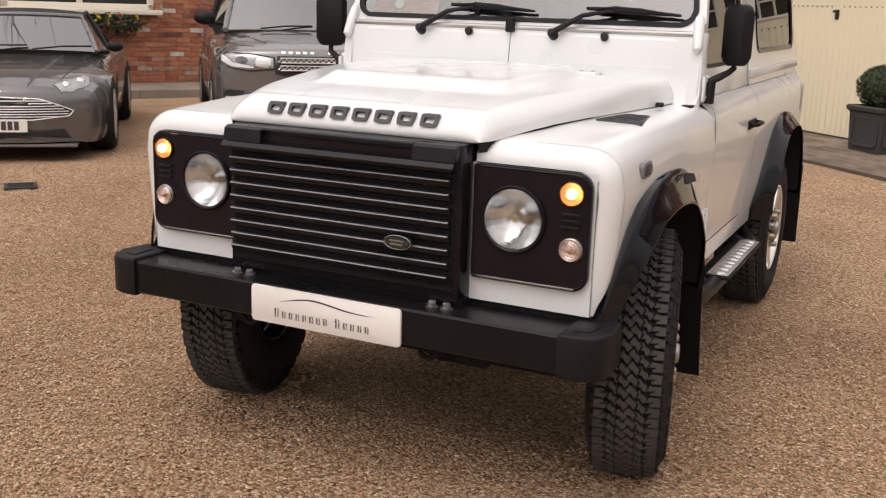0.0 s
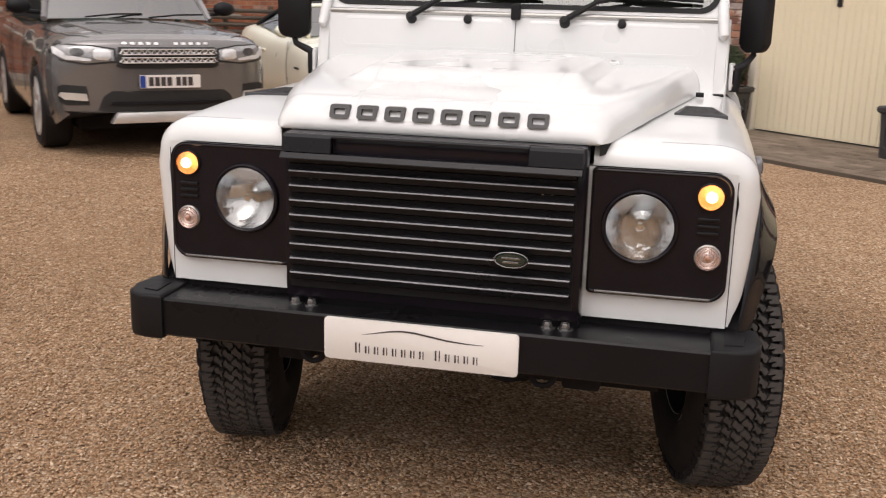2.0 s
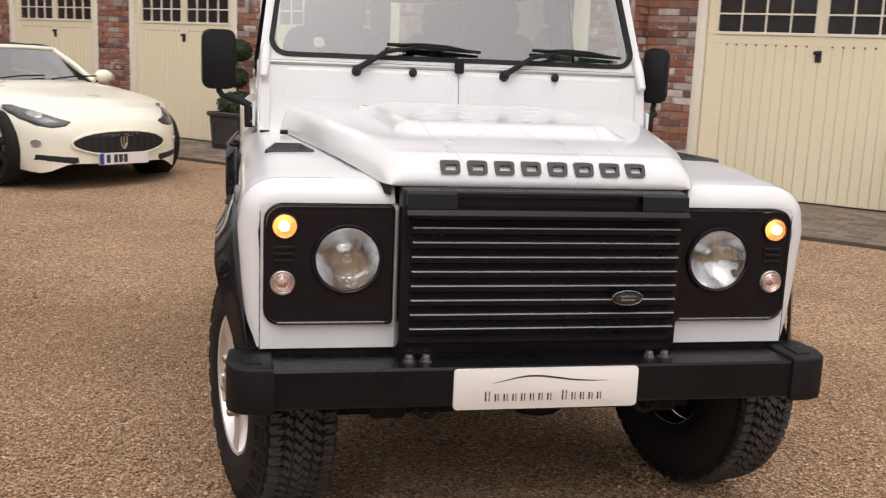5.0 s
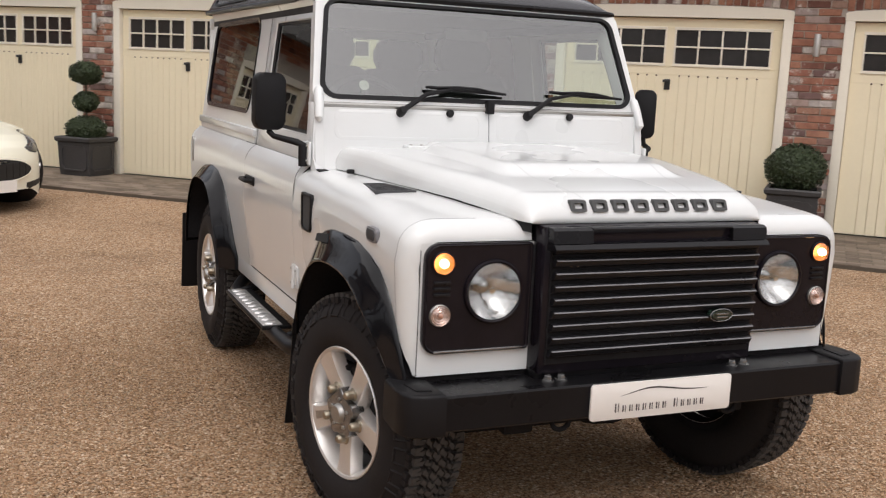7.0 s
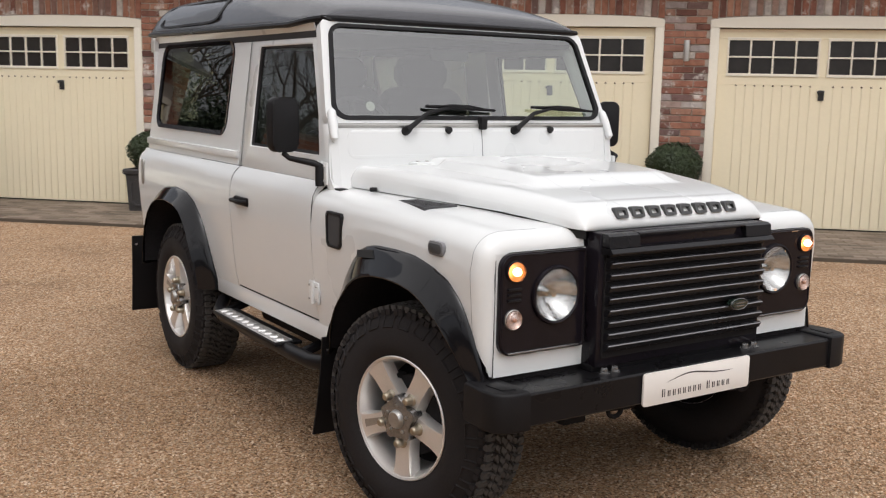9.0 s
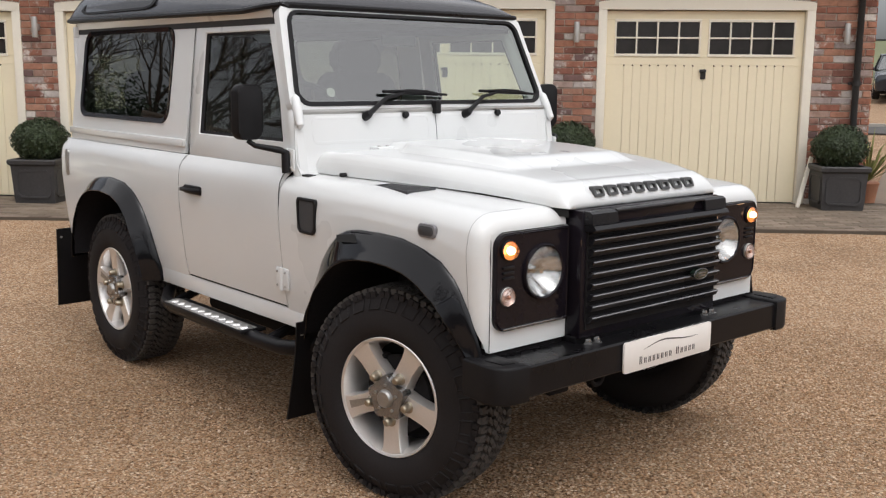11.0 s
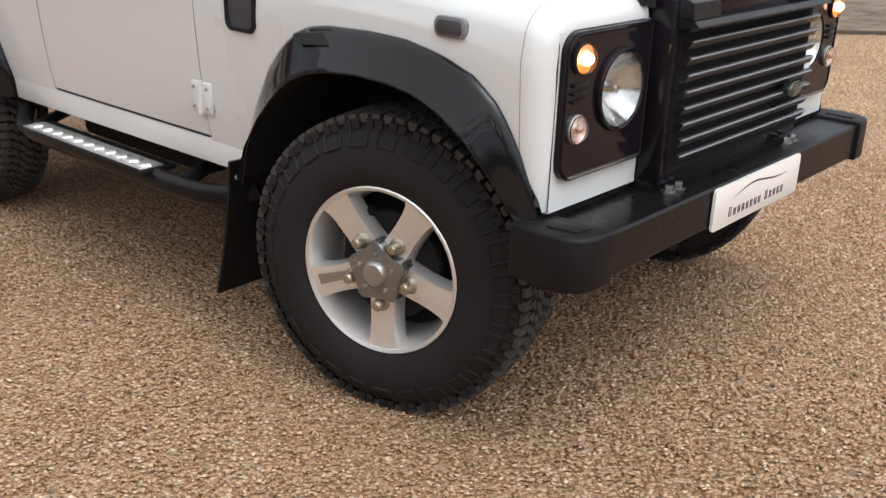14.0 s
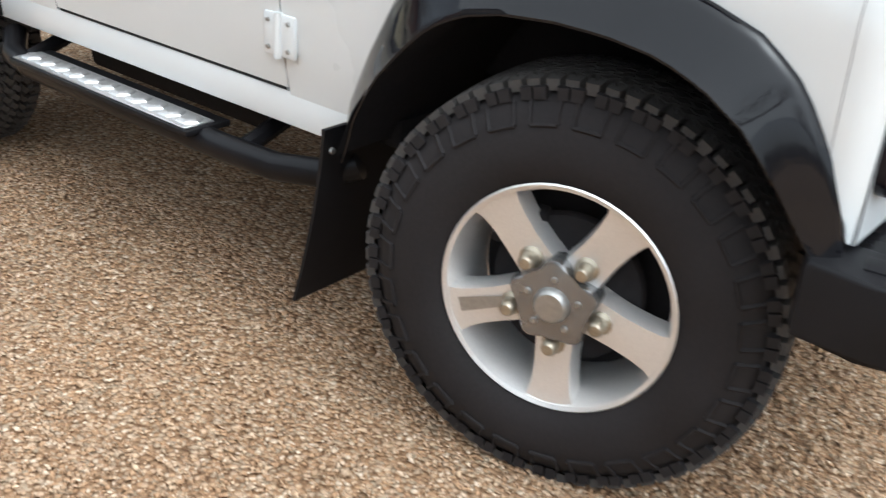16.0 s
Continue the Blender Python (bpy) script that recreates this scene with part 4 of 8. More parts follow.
bm = bmesh.new()
US = sorted({math.sin(radians(a)) for a in range(-90, 91, 4)} | {k / 96 for k in range(-96, 97)})
rows = []
ys = [(y, z) for y, z in HOOD_TOP]
dense = []
for (ya, za), (yb, zb) in zip(ys, ys[1:]):
    steps = max(1, int(abs(ya - yb) / 0.012))
    dense += [(ya + (yb - ya) * k / steps, za + (zb - za) * k / steps) for k in range(steps)]
dense.append(ys[-1])
for y, zt in dense:
    if y > -0.36:
        zt = sum(lerp(min(0.66, y + 0.02 * q), sorted(HOOD_TOP)) for q in range(-4, 5)) / 9 if y < 0.60 else zt
    rows.append([(*(lambda p: (p[0], y, p[1]))(hood_z(u, y, zt)),) for u in US])
rows.append([(u * 0.412, -0.458, 1.073) for u in US])
grid(bm, rows)
thicken(bm, 0.010)
hood = part("bonnet", bm, M_WHITE, rover, "white bonnet with a raised centre", smooth=60)
# dark strip where bonnet meets wing
for sign in (-1, 1):
    bm = bmesh.new()
    rows = []
    for k in range(24):
        y = 0.68 - 1.14 * k / 23
        hw, ze = lerp(y, HOOD_HALF), lerp(y, HOOD_EDGE)
        rows.append([(sign * (hw - 0.03), y, ze - 0.004), (sign * (hw - 0.007), y, ze - 0.004), (sign * (hw - 0.007), y, ze - 0.03)])
    grid(bm, rows)
    part("bonnet_seal", bm, M_SEAM, rover, "black rubber bonnet seal", smooth=0)
    # rubber clip and hinge
    bm = bmesh.new()
    tube(bm, [(sign * 0.642, 0.50, 1.128), (sign * 0.668, 0.50, 1.128)], 0.008, 8)
    part("bonnet_clip", bm, M_PLASTIC, rover)
    bm = bmesh.new()
    box(bm, (sign * 0.335 - 0.045, 0.63, 1.198), (sign * 0.335 + 0.045, 0.70, 1.216), 0.007)
    h = part("bonnet_hinge", bm, M_WHITE, rover, "white bonnet hinge")
    for dx in (-0.022, 0.022):
        bm = bmesh.new()
        lathe(bm, [(0, 0.006), (0.007, 0.005), (0.009, 0)], Matrix.Translation((sign * 0.335 + dx, 0.66, 1.216)), 8)
        part("hinge_bolt", bm, M_STEEL, h)

# letters of the model name, as plain dark slabs
for k in range(8):
    x = -0.258 + 0.0738 * k
    bm = bmesh.new()
    o = rounded(x - 0.026, 1.108, x + 0.026, 1.141, 0.006, 3)
    i = rounded(x - 0.0145, 1.1165, x + 0.0165, 1.1325, 0.003, 3)
    ring_slab(bm, o, i, 1, -0.463, -0.444)
    for v in bm.verts:
        v.co.y += (v.co.z - 1.110) * 0.48
    part("badge_slab", bm, M_LETTER, hood, "dark grey raised badge shape")

# ---- bulkhead, screen, roof ----
bm = bmesh.new()
rows = []
for y, z, hw in ((0.66, 1.10, 0.735), (0.695, 1.16, 0.742), (0.703, 1.22, 0.742), (0.712, 1.30, 0.738), (0.722, 1.355, 0.732), (0.75, 1.362, 0.731)):
    rows.append([(hw * k / 12, y, z) for k in range(-12, 13)])
grid(bm, rows)
thicken(bm, 0.014)
bulk = part("bulkhead", bm, M_WHITE, rover, "white panel below the windscreen")
bm = bmesh.new()
tube(bm, [(0.0, y - 0.0005, z) for y, z in ((0.7035, 1.225), (0.712, 1.30), (0.721, 1.350))], 0.0016, 6)
part("centre_seam", bm, M_LIP, bulk)
for a, b in ((-0.655, -0.035), (0.035, 0.655)):
    bm = bmesh.new()
    o, i = rounded(a, 1.232, b, 1.345, 0.03), rounded(a + 0.012, 1.244, b - 0.012, 1.333, 0.022)
    ring_slab(bm, o, i, 1, -0.0005, 0.004)
    for v in bm.verts:
        v.co.y += lerp(v.co.z, [(1.22, 0.703), (1.30, 0.712), (1.355, 0.722)])
    bmesh.ops.bevel(bm, geom=bm.edges[:], offset=0.0004, segments=1, affect="EDGES")
    part("pressed_flap", bm, M_WHITE, bulk)
for sign in (-1, 1):
    bm = bmesh.new()
    rows = []
    for y, z in ((0.672, 1.10), (0.685, 1.14), (0.697, 1.20), (0.712, 1.28), (0.728, 1.355), (0.736, 1.368)):
        rows.append([(sign * 0.700, y - 0.008, z), (sign * 0.733, y - 0.002, z), (sign * 0.744, y + 0.012, z), (sign * 0.745, y + 0.035, z)])
    grid(bm, rows)
    thicken(bm, 0.012)
    part("bulkhead_corner", bm, M_WHITE, bulk)


def screen(s, t):
    """A place on the windscreen plane: s across, t up the slope from 0 to 1."""
    return Vector((s, 0.738 + 0.165 * t, 1.372 + 0.412 * t))


SCREEN_N = Vector((0, -0.412, 0.165)).normalized()


def screen_ring(outer, inner, lift, thick):
    bm = bmesh.new()
    n = len(outer)
    lo = [[bm.verts.new(screen(*p) + SCREEN_N * q) for p in o] for o, q in ((outer, lift), (inner, lift), (inner, lift - thick), (outer, lift - thick))]
    for a, b in zip(lo, lo[1:] + lo[:1]):
        for k in range(n):
            bm.faces.new((a[k], a[(k + 1) % n], b[(k + 1) % n], b[k]))
    return bm


def screen_line(half0, half1, t0, t1, r, seg=6):
    o = rounded(-1, t0, 1, t1, 0.001, seg)
    pts = []
    for (sx, tz, st) in ((-1, t0, 180), (1, t0, 270), (1, t1, 0), (-1, t1, 90)):
        hw = half0 if tz == t0 else half1
        for k in range(seg + 1):
            a = radians(st + 90 * k / seg)
            pts.append((sx * (hw - r) + r * math.cos(a), tz + (r if tz == t0 else -r) / 0.444 + r / 0.444 * math.sin(a)))
    return pts


fr = part("screen_frame", screen_ring(screen_line(0.733, 0.690, -0.02, 1.03, 0.05), screen_line(0.694, 0.656, 0.045, 0.972, 0.055), 0.0, 0.04), M_WHITE, rover, "white windscreen frame")
part("screen_seal", screen_ring(screen_line(0.702, 0.662, 0.03, 0.968, 0.065), screen_line(0.682, 0.643, 0.068, 0.938, 0.050), 0.006, 0.02), M_PLASTIC, fr, "black rubber windscreen seal")
bm = bmesh.new()
bm.faces.new([bm.verts.new(screen(*p) - SCREEN_N * 0.004) for p in screen_line(0.688, 0.649, 0.055, 0.965, 0.05)])
part("windscreen", bm, M_WINDSCREEN, fr, smooth=0).visible_shadow = False
bm = bmesh.new()
tube(bm, [screen(-0.715, -0.03) + SCREEN_N * 0.006, screen(0.715, -0.03) + SCREEN_N * 0.006], 0.011, 10)
part("lower_seal", bm, M_STEEL, fr, "bright strip below the windscreen")
for sign in (-1, 1):
    bm = bmesh.new()
    a = screen(sign * 0.712, 0.10) + SCREEN_N * 0.012
    b = screen(sign * 0.722, -0.16) + SCREEN_N * 0.016
    tube(bm, [a + Vector((0, 0.006, 0.012)), a, a + (b - a) * 0.4, b, b - Vector((0, -0.006, 0.012))], [0.008, 0.017, 0.020, 0.017, 0.008], 12)
    part("screen_bracket", bm, M_WHITE, fr, "white windscreen pivot bracket")
bm = bmesh.new()
lathe(bm, [(0, 0.001), (0.020, 0.001), (0.021, 0.0)], Matrix.Translation(screen(-0.52, 0.17) - SCREEN_N * 0.008) @ SCREEN_N.to_track_quat("Z", "Y").to_matrix().to_4x4(), 20)
part("licence_disc", bm, M_DISC, fr, "small pale paper disc")
# wipers: pivot, arm, blade
for px, tip in ((-0.385, 1), (0.175, 1)):
    base = screen(px, -0.085) + SCREEN_N * 0.014
    bm = bmesh.new()
    lathe(bm, [(0, 0.034), (0.012, 0.032), (0.017, 0.02), (0.019, -0.01)], Matrix.Translation(base) @ SCREEN_N.to_track_quat("Z", "Y").to_matrix().to_4x4(), 12)
    mid, end = screen(px + 0.11, 0.075) + SCREEN_N * 0.035, screen(px + 0.225, 0.13) + SCREEN_N * 0.032
    tube(bm, [base + SCREEN_N * 0.02, mid, end], [0.012, 0.009, 0.006], 8)
    wp = part("wiper", bm, M_PLASTIC, fr, "black wiper arm")
    bm = bmesh.new()
    a, b = screen(px + 0.115, 0.155) + SCREEN_N * 0.018, screen(px + 0.47, 0.115) + SCREEN_N * 0.018
    tube(bm, [a, a + (b - a) * 0.5 + SCREEN_N * 0.006, b], [0.006, 0.011, 0.005], 8)
    part("wiper_blade", bm, M_PLASTIC, wp)
    bm = bmesh.new()
    tube(bm, [a + (b - a) * 0.15 + SCREEN_N * 0.006, a + (b - a) * 0.35 + SCREEN_N * 0.03, a + (b - a) * 0.6 + SCREEN_N * 0.03, a + (b - a) * 0.85 + SCREEN_N * 0.006], 0.005, 6)
    part("wiper_bridge", bm, M_PLASTIC, wp)
for px in (-0.175, 0.375):
    bm = bmesh.new()
    lathe(bm, [(0, 0.018), (0.013, 0.015), (0.016, 0.0)], Matrix.Translation(screen(px, -0.085) + SCREEN_N * 0.010) @ SCREEN_N.to_track_quat("Z", "Y").to_matrix().to_4x4(), 10)
    part("washer_jet", bm, M_PLASTIC, fr)
bm = bmesh.new()
box(bm, (-0.016, 0.694, 1.345), (0.016, 0.73, 1.40), 0.006)
part("centre_clip", bm, M_PLASTIC, fr)

# roof: rounded shell with pressed ribs
def roof_line(y):
    return lerp(y, [(0.85, 1.799), (0.95, 1.790), (1.15, 1.776), (2.0, 1.782), (3.2, 1.796)])


bm = bmesh.new()
rows = []
for y, s in ((0.900, 0.0), (0.904, 0.10), (0.915, 0.19), (0.94, 0.28), (0.99, 0.40), (1.07, 0.55), (1.18, 0.72), (1.32, 0.87), (1.5, 0.97), (1.8, 1.0), (2.3, 1.0), (2.8, 1.0), (2.98, 0.97), (3.05, 0.86), (3.085, 0.65), (3.10, 0.35), (3.105, 0.0)):
    z0 = roof_line(y)
    prof = [(0.700, 0.0), (0.700, 0.020), (0.690, 0.045), (0.672, 0.085), (0.645, 0.125), (0.610, 0.155), (0.56, 0.176), (0.48, 0.190), (0.36, 0.202), (0.2, 0.209), (0.0, 0.211)]
    draw = 1 - 0.045 * smooth_step(1.05, 0.90, y)
    half = [(x * draw, z0 + h * s) for x, h in prof]
    rows.append([(-x, y, z) for x, z in half] + [(x, y, z) for x, z in half[-2::-1]])
grid(bm, rows)
thicken(bm, 0.012)
roof = part("roof", bm, M_ROOF, rover, "dark grey metal roof with rain gutter", smooth=50)
bm = bmesh.new()
loop = [(x, y, roof_line(y) - 0.003) for x, y in ((-0.672, 0.912), (-0.700, 0.97), (-0.706, 1.15), (-0.706, 3.08), (-0.66, 3.115), (0.66, 3.115), (0.706, 3.08), (0.706, 1.15), (0.700, 0.97), (0.672, 0.912), (0.64, 0.902), (-0.64, 0.902))]
tube(bm, loop, 0.013, 8, closed=True)
part("gutter", bm, M_SATIN, roof, "black rain gutter")
for sign in (-1, 1):
    bm = bmesh.new()
    rows_o, rows_i = [], []
    def roof_side(y, t):
        x = lerp(t, [(0, 0.694), (0.3, 0.676), (0.6, 0.648), (0.85, 0.618), (1, 0.590)])
        z = lerp(t, [(0, 1.808), (0.3, 1.856), (0.6, 1.897), (0.85, 1.926), (1, 1.944)])
        return Vector((sign * (x + 0.010), y, z + 0.008))
    o = rounded(2.02, 0.02, 2.93, 1.0, 0.16)
    i = rounded(2.05, 0.09, 2.90, 0.93, 0.12)
    a = [bm.verts.new(roof_side(*p)) for p in o]
    b = [bm.verts.new(roof_side(*p)) for p in i]
    n = len(a)
    for k in range(n):
        bm.faces.new((a[k], a[(k + 1) % n], b[(k + 1) % n], b[k]))
    thicken(bm, 0.012)
    al = part("alpine_window", bm, M_PLASTIC, roof, "narrow roof window with black seal")
    bm = bmesh.new()
    grid(bm, [[roof_side(y, t) - Vector((sign * 0.006, 0, 0.004)) for t in (0.09, 0.3, 0.5, 0.7, 0.93)] for y in (2.06, 2.4, 2.89)])
    part("pane", bm, M_DARKGLASS, al)
for sign in (-1, 1):
    bm = bmesh.new()
    rows = []
    for y in (0.955, 1.05, 1.2, 1.4, 1.6, 2.0, 2.4, 2.8, 3.02):
        zt = roof_line(y) - 0.004
        rows.append([(sign * 0.692, y, zt + 0.004), (sign * 0.693, y, zt - 0.004), (sign * 0.687, y, (zt + 1.742) / 2), (sign * 0.6765, y, 1.739)])
    grid(bm, rows)
    thicken(bm, 0.006)
    part("cant_rail", bm, M_WHITE, rover, "white rail below the rain gutter")
for x in (-0.42, -0.14, 0.14, 0.42):
    bm = bmesh.new()
    rows = []
    for y in (1.56, 1.60, 1.9, 2.2, 2.7, 2.92, 2.96):
        hgt = 0.0 if y in (1.56, 2.96) else 0.008
        zt = lerp(abs(x), [(0, 1.987), (0.2, 1.985), (0.36, 1.978), (0.48, 1.966)])
        rows.append([(x - 0.035, y, zt - 0.004), (x - 0.02, y, zt + hgt), (x + 0.02, y, zt + hgt), (x + 0.035, y, zt - 0.004)])
    grid(bm, rows)
    part("roof_rib", bm, M_ROOF, roof)

# door mirrors
for sign in (-1, 1):
    bm = bmesh.new()
    c = Vector((-0.883, 0.828, 1.361) if sign < 0 else (0.832, 0.83, 1.362))
    swing = 8 if sign < 0 else -32
    wide = 0.060 if sign < 0 else 0.048
    slab(bm, rounded(-wide, -0.106, wide, 0.110, 0.030), 1, -0.024, 0.026, 0.009, 2)
    bmesh.ops.transform(bm, matrix=Matrix.Translation(c) @ pose(0, 0, 0, 0, 0, swing), verts=bm.verts)
    mir = part("door_mirror", bm, M_PLASTIC, rover, "black door mirror on a bent arm")
    bm = bmesh.new()
    slab(bm, rounded(-wide + 0.013, -0.093, wide - 0.013, 0.097, 0.022), 1, 0.0265, 0.029)
    bmesh.ops.transform(bm, matrix=Matrix.Translation(c) @ pose(0, 0, 0, 0, 0, swing), verts=bm.verts)
    part("mirror_glass", bm, M_CHROME, mir)
    bm = bmesh.new()
    tube(bm, [(sign * 0.772, 0.725, 1.125), (sign * 0.774, 0.725, 1.205), (sign * 0.795, 0.73, 1.215), (c.x - sign * 0.015, 0.80, 1.232), (c.x, 0.825, 1.25)], [0.018, 0.018, 0.014, 0.011, 0.011], 10)
    part("mirror_arm", bm, M_PLASTIC, mir)

# ---- nose ----
nose = part("grille_surround", boxed((-0.392, -0.505, 0.628), (0.392, -0.40, 1.072), 0.010), M_GLOSSBLACK, rover, "gloss black grille surround")
bm = bmesh.new()
for a, b in ((-0.384, -0.252), (0.252, 0.384)):
    slab(bm, [(-0.524, 1.070), (-0.538, 1.063), (-0.543, 1.026), (-0.50, 1.026), (-0.50, 1.070)], 0, a, b, 0.002)
slab(bm, [(-0.530, 1.071), (-0.536, 1.067), (-0.536, 1.063), (-0.50, 1.063), (-0.50, 1.071)], 0, -0.252, 0.252, 0.001)
slab(bm, [(-0.50, 1.026), (-0.546, 1.024), (-0.557, 1.012), (-0.557, 1.009), (-0.51, 1.002), (-0.50, 1.002)], 0, -0.384, 0.384, 0.0)
part("grille_header", bm, M_SLAT, nose, "satin black bar above the grille slats", smooth=15)
part("header_recess", boxed((-0.252, -0.524, 1.022), (0.252, -0.50, 1.066), 0.002), M_GLOSSBLACK, nose, "gloss black recess in the grille bar")
part("grille_back", boxed((-0.372, -0.512, 0.662), (0.372, -0.500, 1.03)), M_UNDER, nose, smooth=0)
for k in range(9):
    z = 0.692 + 0.0385 * k
    bm = bmesh.new()
    prof = [(-0.500, z + 0.001), (-0.541, z + 0.0085), (-0.5475, z + 0.0090), (-0.5545, z + 0.0045), (-0.5545, z + 0.003), (-0.546, z - 0.0135), (-0.500, z - 0.0135)]
    slab(bm, prof, 0, -0.368, 0.368, 0.0)
    for v in bm.verts:
        e = max(0, abs(v.co.x) - 0.345) / 0.023
        v.co.z += 0.010 * e * (1 if v.co.y < -0.53 else 0)
        v.co.y += 0.018 * e * (1 if v.co.y < -0.51 else 0)
    slat = part("grille_slat", bm, M_SLAT, nose, "satin black grille slat", smooth=12)
    # thin paler strip that paints the sky highlight along the slat's front edge
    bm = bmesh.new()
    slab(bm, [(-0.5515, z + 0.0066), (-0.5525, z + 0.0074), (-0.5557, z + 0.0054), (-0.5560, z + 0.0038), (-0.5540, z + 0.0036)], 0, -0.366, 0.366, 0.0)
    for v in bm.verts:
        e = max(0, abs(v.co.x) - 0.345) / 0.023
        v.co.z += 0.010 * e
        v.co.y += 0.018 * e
    part("slat_highlight", bm, M_LIP, slat, "pale grey strip painting the highlight on the slat edge", smooth=60)
for x, z in ((-0.30, 0.94), (0.30, 0.94), (-0.30, 0.755), (0.30, 0.755)):
    for dx in (-0.012, 0.012):
        bm = bmesh.new()
        lathe(bm, [(0, 0.003), (0.0025, 0.0025), (0.003, 0)], Matrix.Translation((x + dx, -0.520, z + 0.016)) @ pose(0, 0, 0, 90), 8)
        part("grille_screw", bm, M_HUB, nose)
bm = bmesh.new()
lathe(bm, [(0, 0.006), (0.9, 0.005), (1.0, 0.0), (1.0, -0.02)], Matrix.Translation((0.222, -0.555, 0.792)) @ pose(0, 0, 0, 90) @ Matrix.Diagonal((0.040, 0.0175, 1, 1)), 28)
part("oval_badge", bm, M_BADGE, nose, "dark green oval badge with silver rim")
bm = bmesh.new()
tube(bm, [(0.222 + 0.042 * math.cos(radians(a)), -0.556, 0.792 + 0.0195 * math.sin(radians(a))) for a in range(0, 360, 12)], 0.0016, 6, closed=True)
part("badge_rim", bm, M_HUB, nose)
for z, w in ((0.797, 0.046), (0.787, 0.040)):
    bm = bmesh.new()
    box(bm, (0.222 - w / 2, -0.5625, z - 0.0028), (0.222 + w / 2, -0.5605, z + 0.0028), 0.0008)
    part("badge_bar", bm, M_HUB, nose)
part("lower_valance", boxed((-0.392, -0.49, 0.60), (0.392, -0.42, 0.640), 0.006), M_SATIN, nose)

for sign in (-1, 1):
    bm = bmesh.new()
    a, b = 0.400, 0.742
    o = rounded(a, 0.698, b, 1.020, (0.012, 0.045, 0.045, 0.012), 6)
    o = [(sign * x, z) for x, z in o]
    outer, hole = lamp_outline(o, sign * 0.524, 0.877, 0.094)
    ring_slab(bm, outer, hole, 1, -0.452, -0.43)
    pan = part("lamp_panel", bm, M_GLOSSBLACK, rover, "gloss black headlamp surround")
    bm = bmesh.new()
    tube(bm, [(sign * x, -0.452, z) for x, z in rounded(a + 0.006, 0.704, b - 0.006, 1.014, (0.01, 0.04, 0.04, 0.01), 6)], 0.0035, 6, closed=True)
    part("panel_bead", bm, M_GLOSSBLACK, pan)
    bm = bmesh.new()
    box(bm, (min(sign * (a + 0.02), sign * (b - 0.035)), -0.458, 0.7005), (max(sign * (a + 0.02), sign * (b - 0.035)), -0.450, 0.7085), 0.003)
    part("panel_lip", bm, M_HUB, pan, "thin bright lip along the bottom of the surround")
    c = Vector((sign * 0.524, -0.452, 0.877))
    face = Matrix.Translation(c) @ pose(0, 0, 0, 90)
    bm = bmesh.new()
    lathe(bm, [(0.0955, -0.003), (0.096, 0.005), (0.093, 0.011), (0.089, 0.012), (0.0845, 0.009), (0.082, -0.012)], face, 48)
    lamp = part("headlamp", bm, M_GLOSSBLACK, pan, "round headlamp, glass over a bright reflector")
    bm = bmesh.new()
    bowl = [(0.0828, 0.0085)] + [(0.081 * math.sqrt(k / 9), -0.050 + 0.056 * k / 9) for k in range(9, 0, -1)] + [(0.0, -0.0505)]
    lathe(bm, bowl, face, 40)
    part("reflector", bm, M_REFLECTOR, lamp, smooth=60)
    bm = bmesh.new()
    lathe(bm, [(0, -0.004), (0.010, -0.006), (0.014, -0.014), (0.012, -0.05)], face, 20)
    part("bulb_shield", bm, M_CHROME, lamp)
    bm = bmesh.new()
    lathe(bm, [(0.0835, 0.008), (0.075, 0.013), (0.056, 0.018), (0.033, 0.022), (0.0, 0.0235)], face, 40)
    part("lens", bm, M_LENS, lamp).visible_shadow = False
    # amber indicator, lit
    c = Vector((sign * 0.688, -0.452, 0.964))
    face = Matrix.Translation(c) @ pose(0, 0, 0, 90) @ Matrix.Diagonal((0.9, 0.9, 1, 1))
    bm = bmesh.new()
    lathe(bm, [(0.038, -0.002), (0.038, 0.006), (0.034, 0.008)], face, 28)
    ind = part("indicator", bm, M_PLASTIC, pan, "lit amber indicator lamp")
    bm = bmesh.new()
    lathe(bm, [(0.034, 0.010), (0.028, 0.0065), (0.018, 0.0045), (0.0, 0.004)], face, 28)
    part("bowl", bm, M_AMBER, ind)
    bm = bmesh.new()
    bmesh.ops.create_uvsphere(bm, u_segments=12, v_segments=8, radius=0.0155, matrix=face @ Matrix.Translation((0.002 * sign, 0.001, 0.0155)))
    part("bulb", bm, M_BULB, ind)
    bm = bmesh.new()
    lathe(bm, [(0.034, 0.006), (0.0335, 0.018), (0.030, 0.0225), (0.028, 0.0220), (0.025, 0.0260), (0.022, 0.0255), (0.018, 0.0285), (0, 0.030)], face, 28)
    part("lens", bm, M_AMBERGLASS, ind).visible_shadow = False
    c = Vector((sign * 0.692, -0.452, 0.813))
    face = Matrix.Translation(c) @ pose(0, 0, 0, 90) @ Matrix.Diagonal((0.9, 0.9, 1, 1))
    bm = bmesh.new()
    lathe(bm, [(0.036, -0.002), (0.036, 0.006), (0.033, 0.008)], face, 28)
    sid = part("side_lamp", bm, M_STEEL, pan, "clear ribbed side lamp")
    bm = bmesh.new()
    lathe(bm, [(0.033, 0.011), (0.029, 0.007), (0.027, 0.0085), (0.022, 0.005), (0.020, 0.0065), (0.014, 0.004), (0.012, 0.0055), (0.0, 0.004)], face, 28)
    part("bowl", bm, M_PINK, sid)
    bm = bmesh.new()
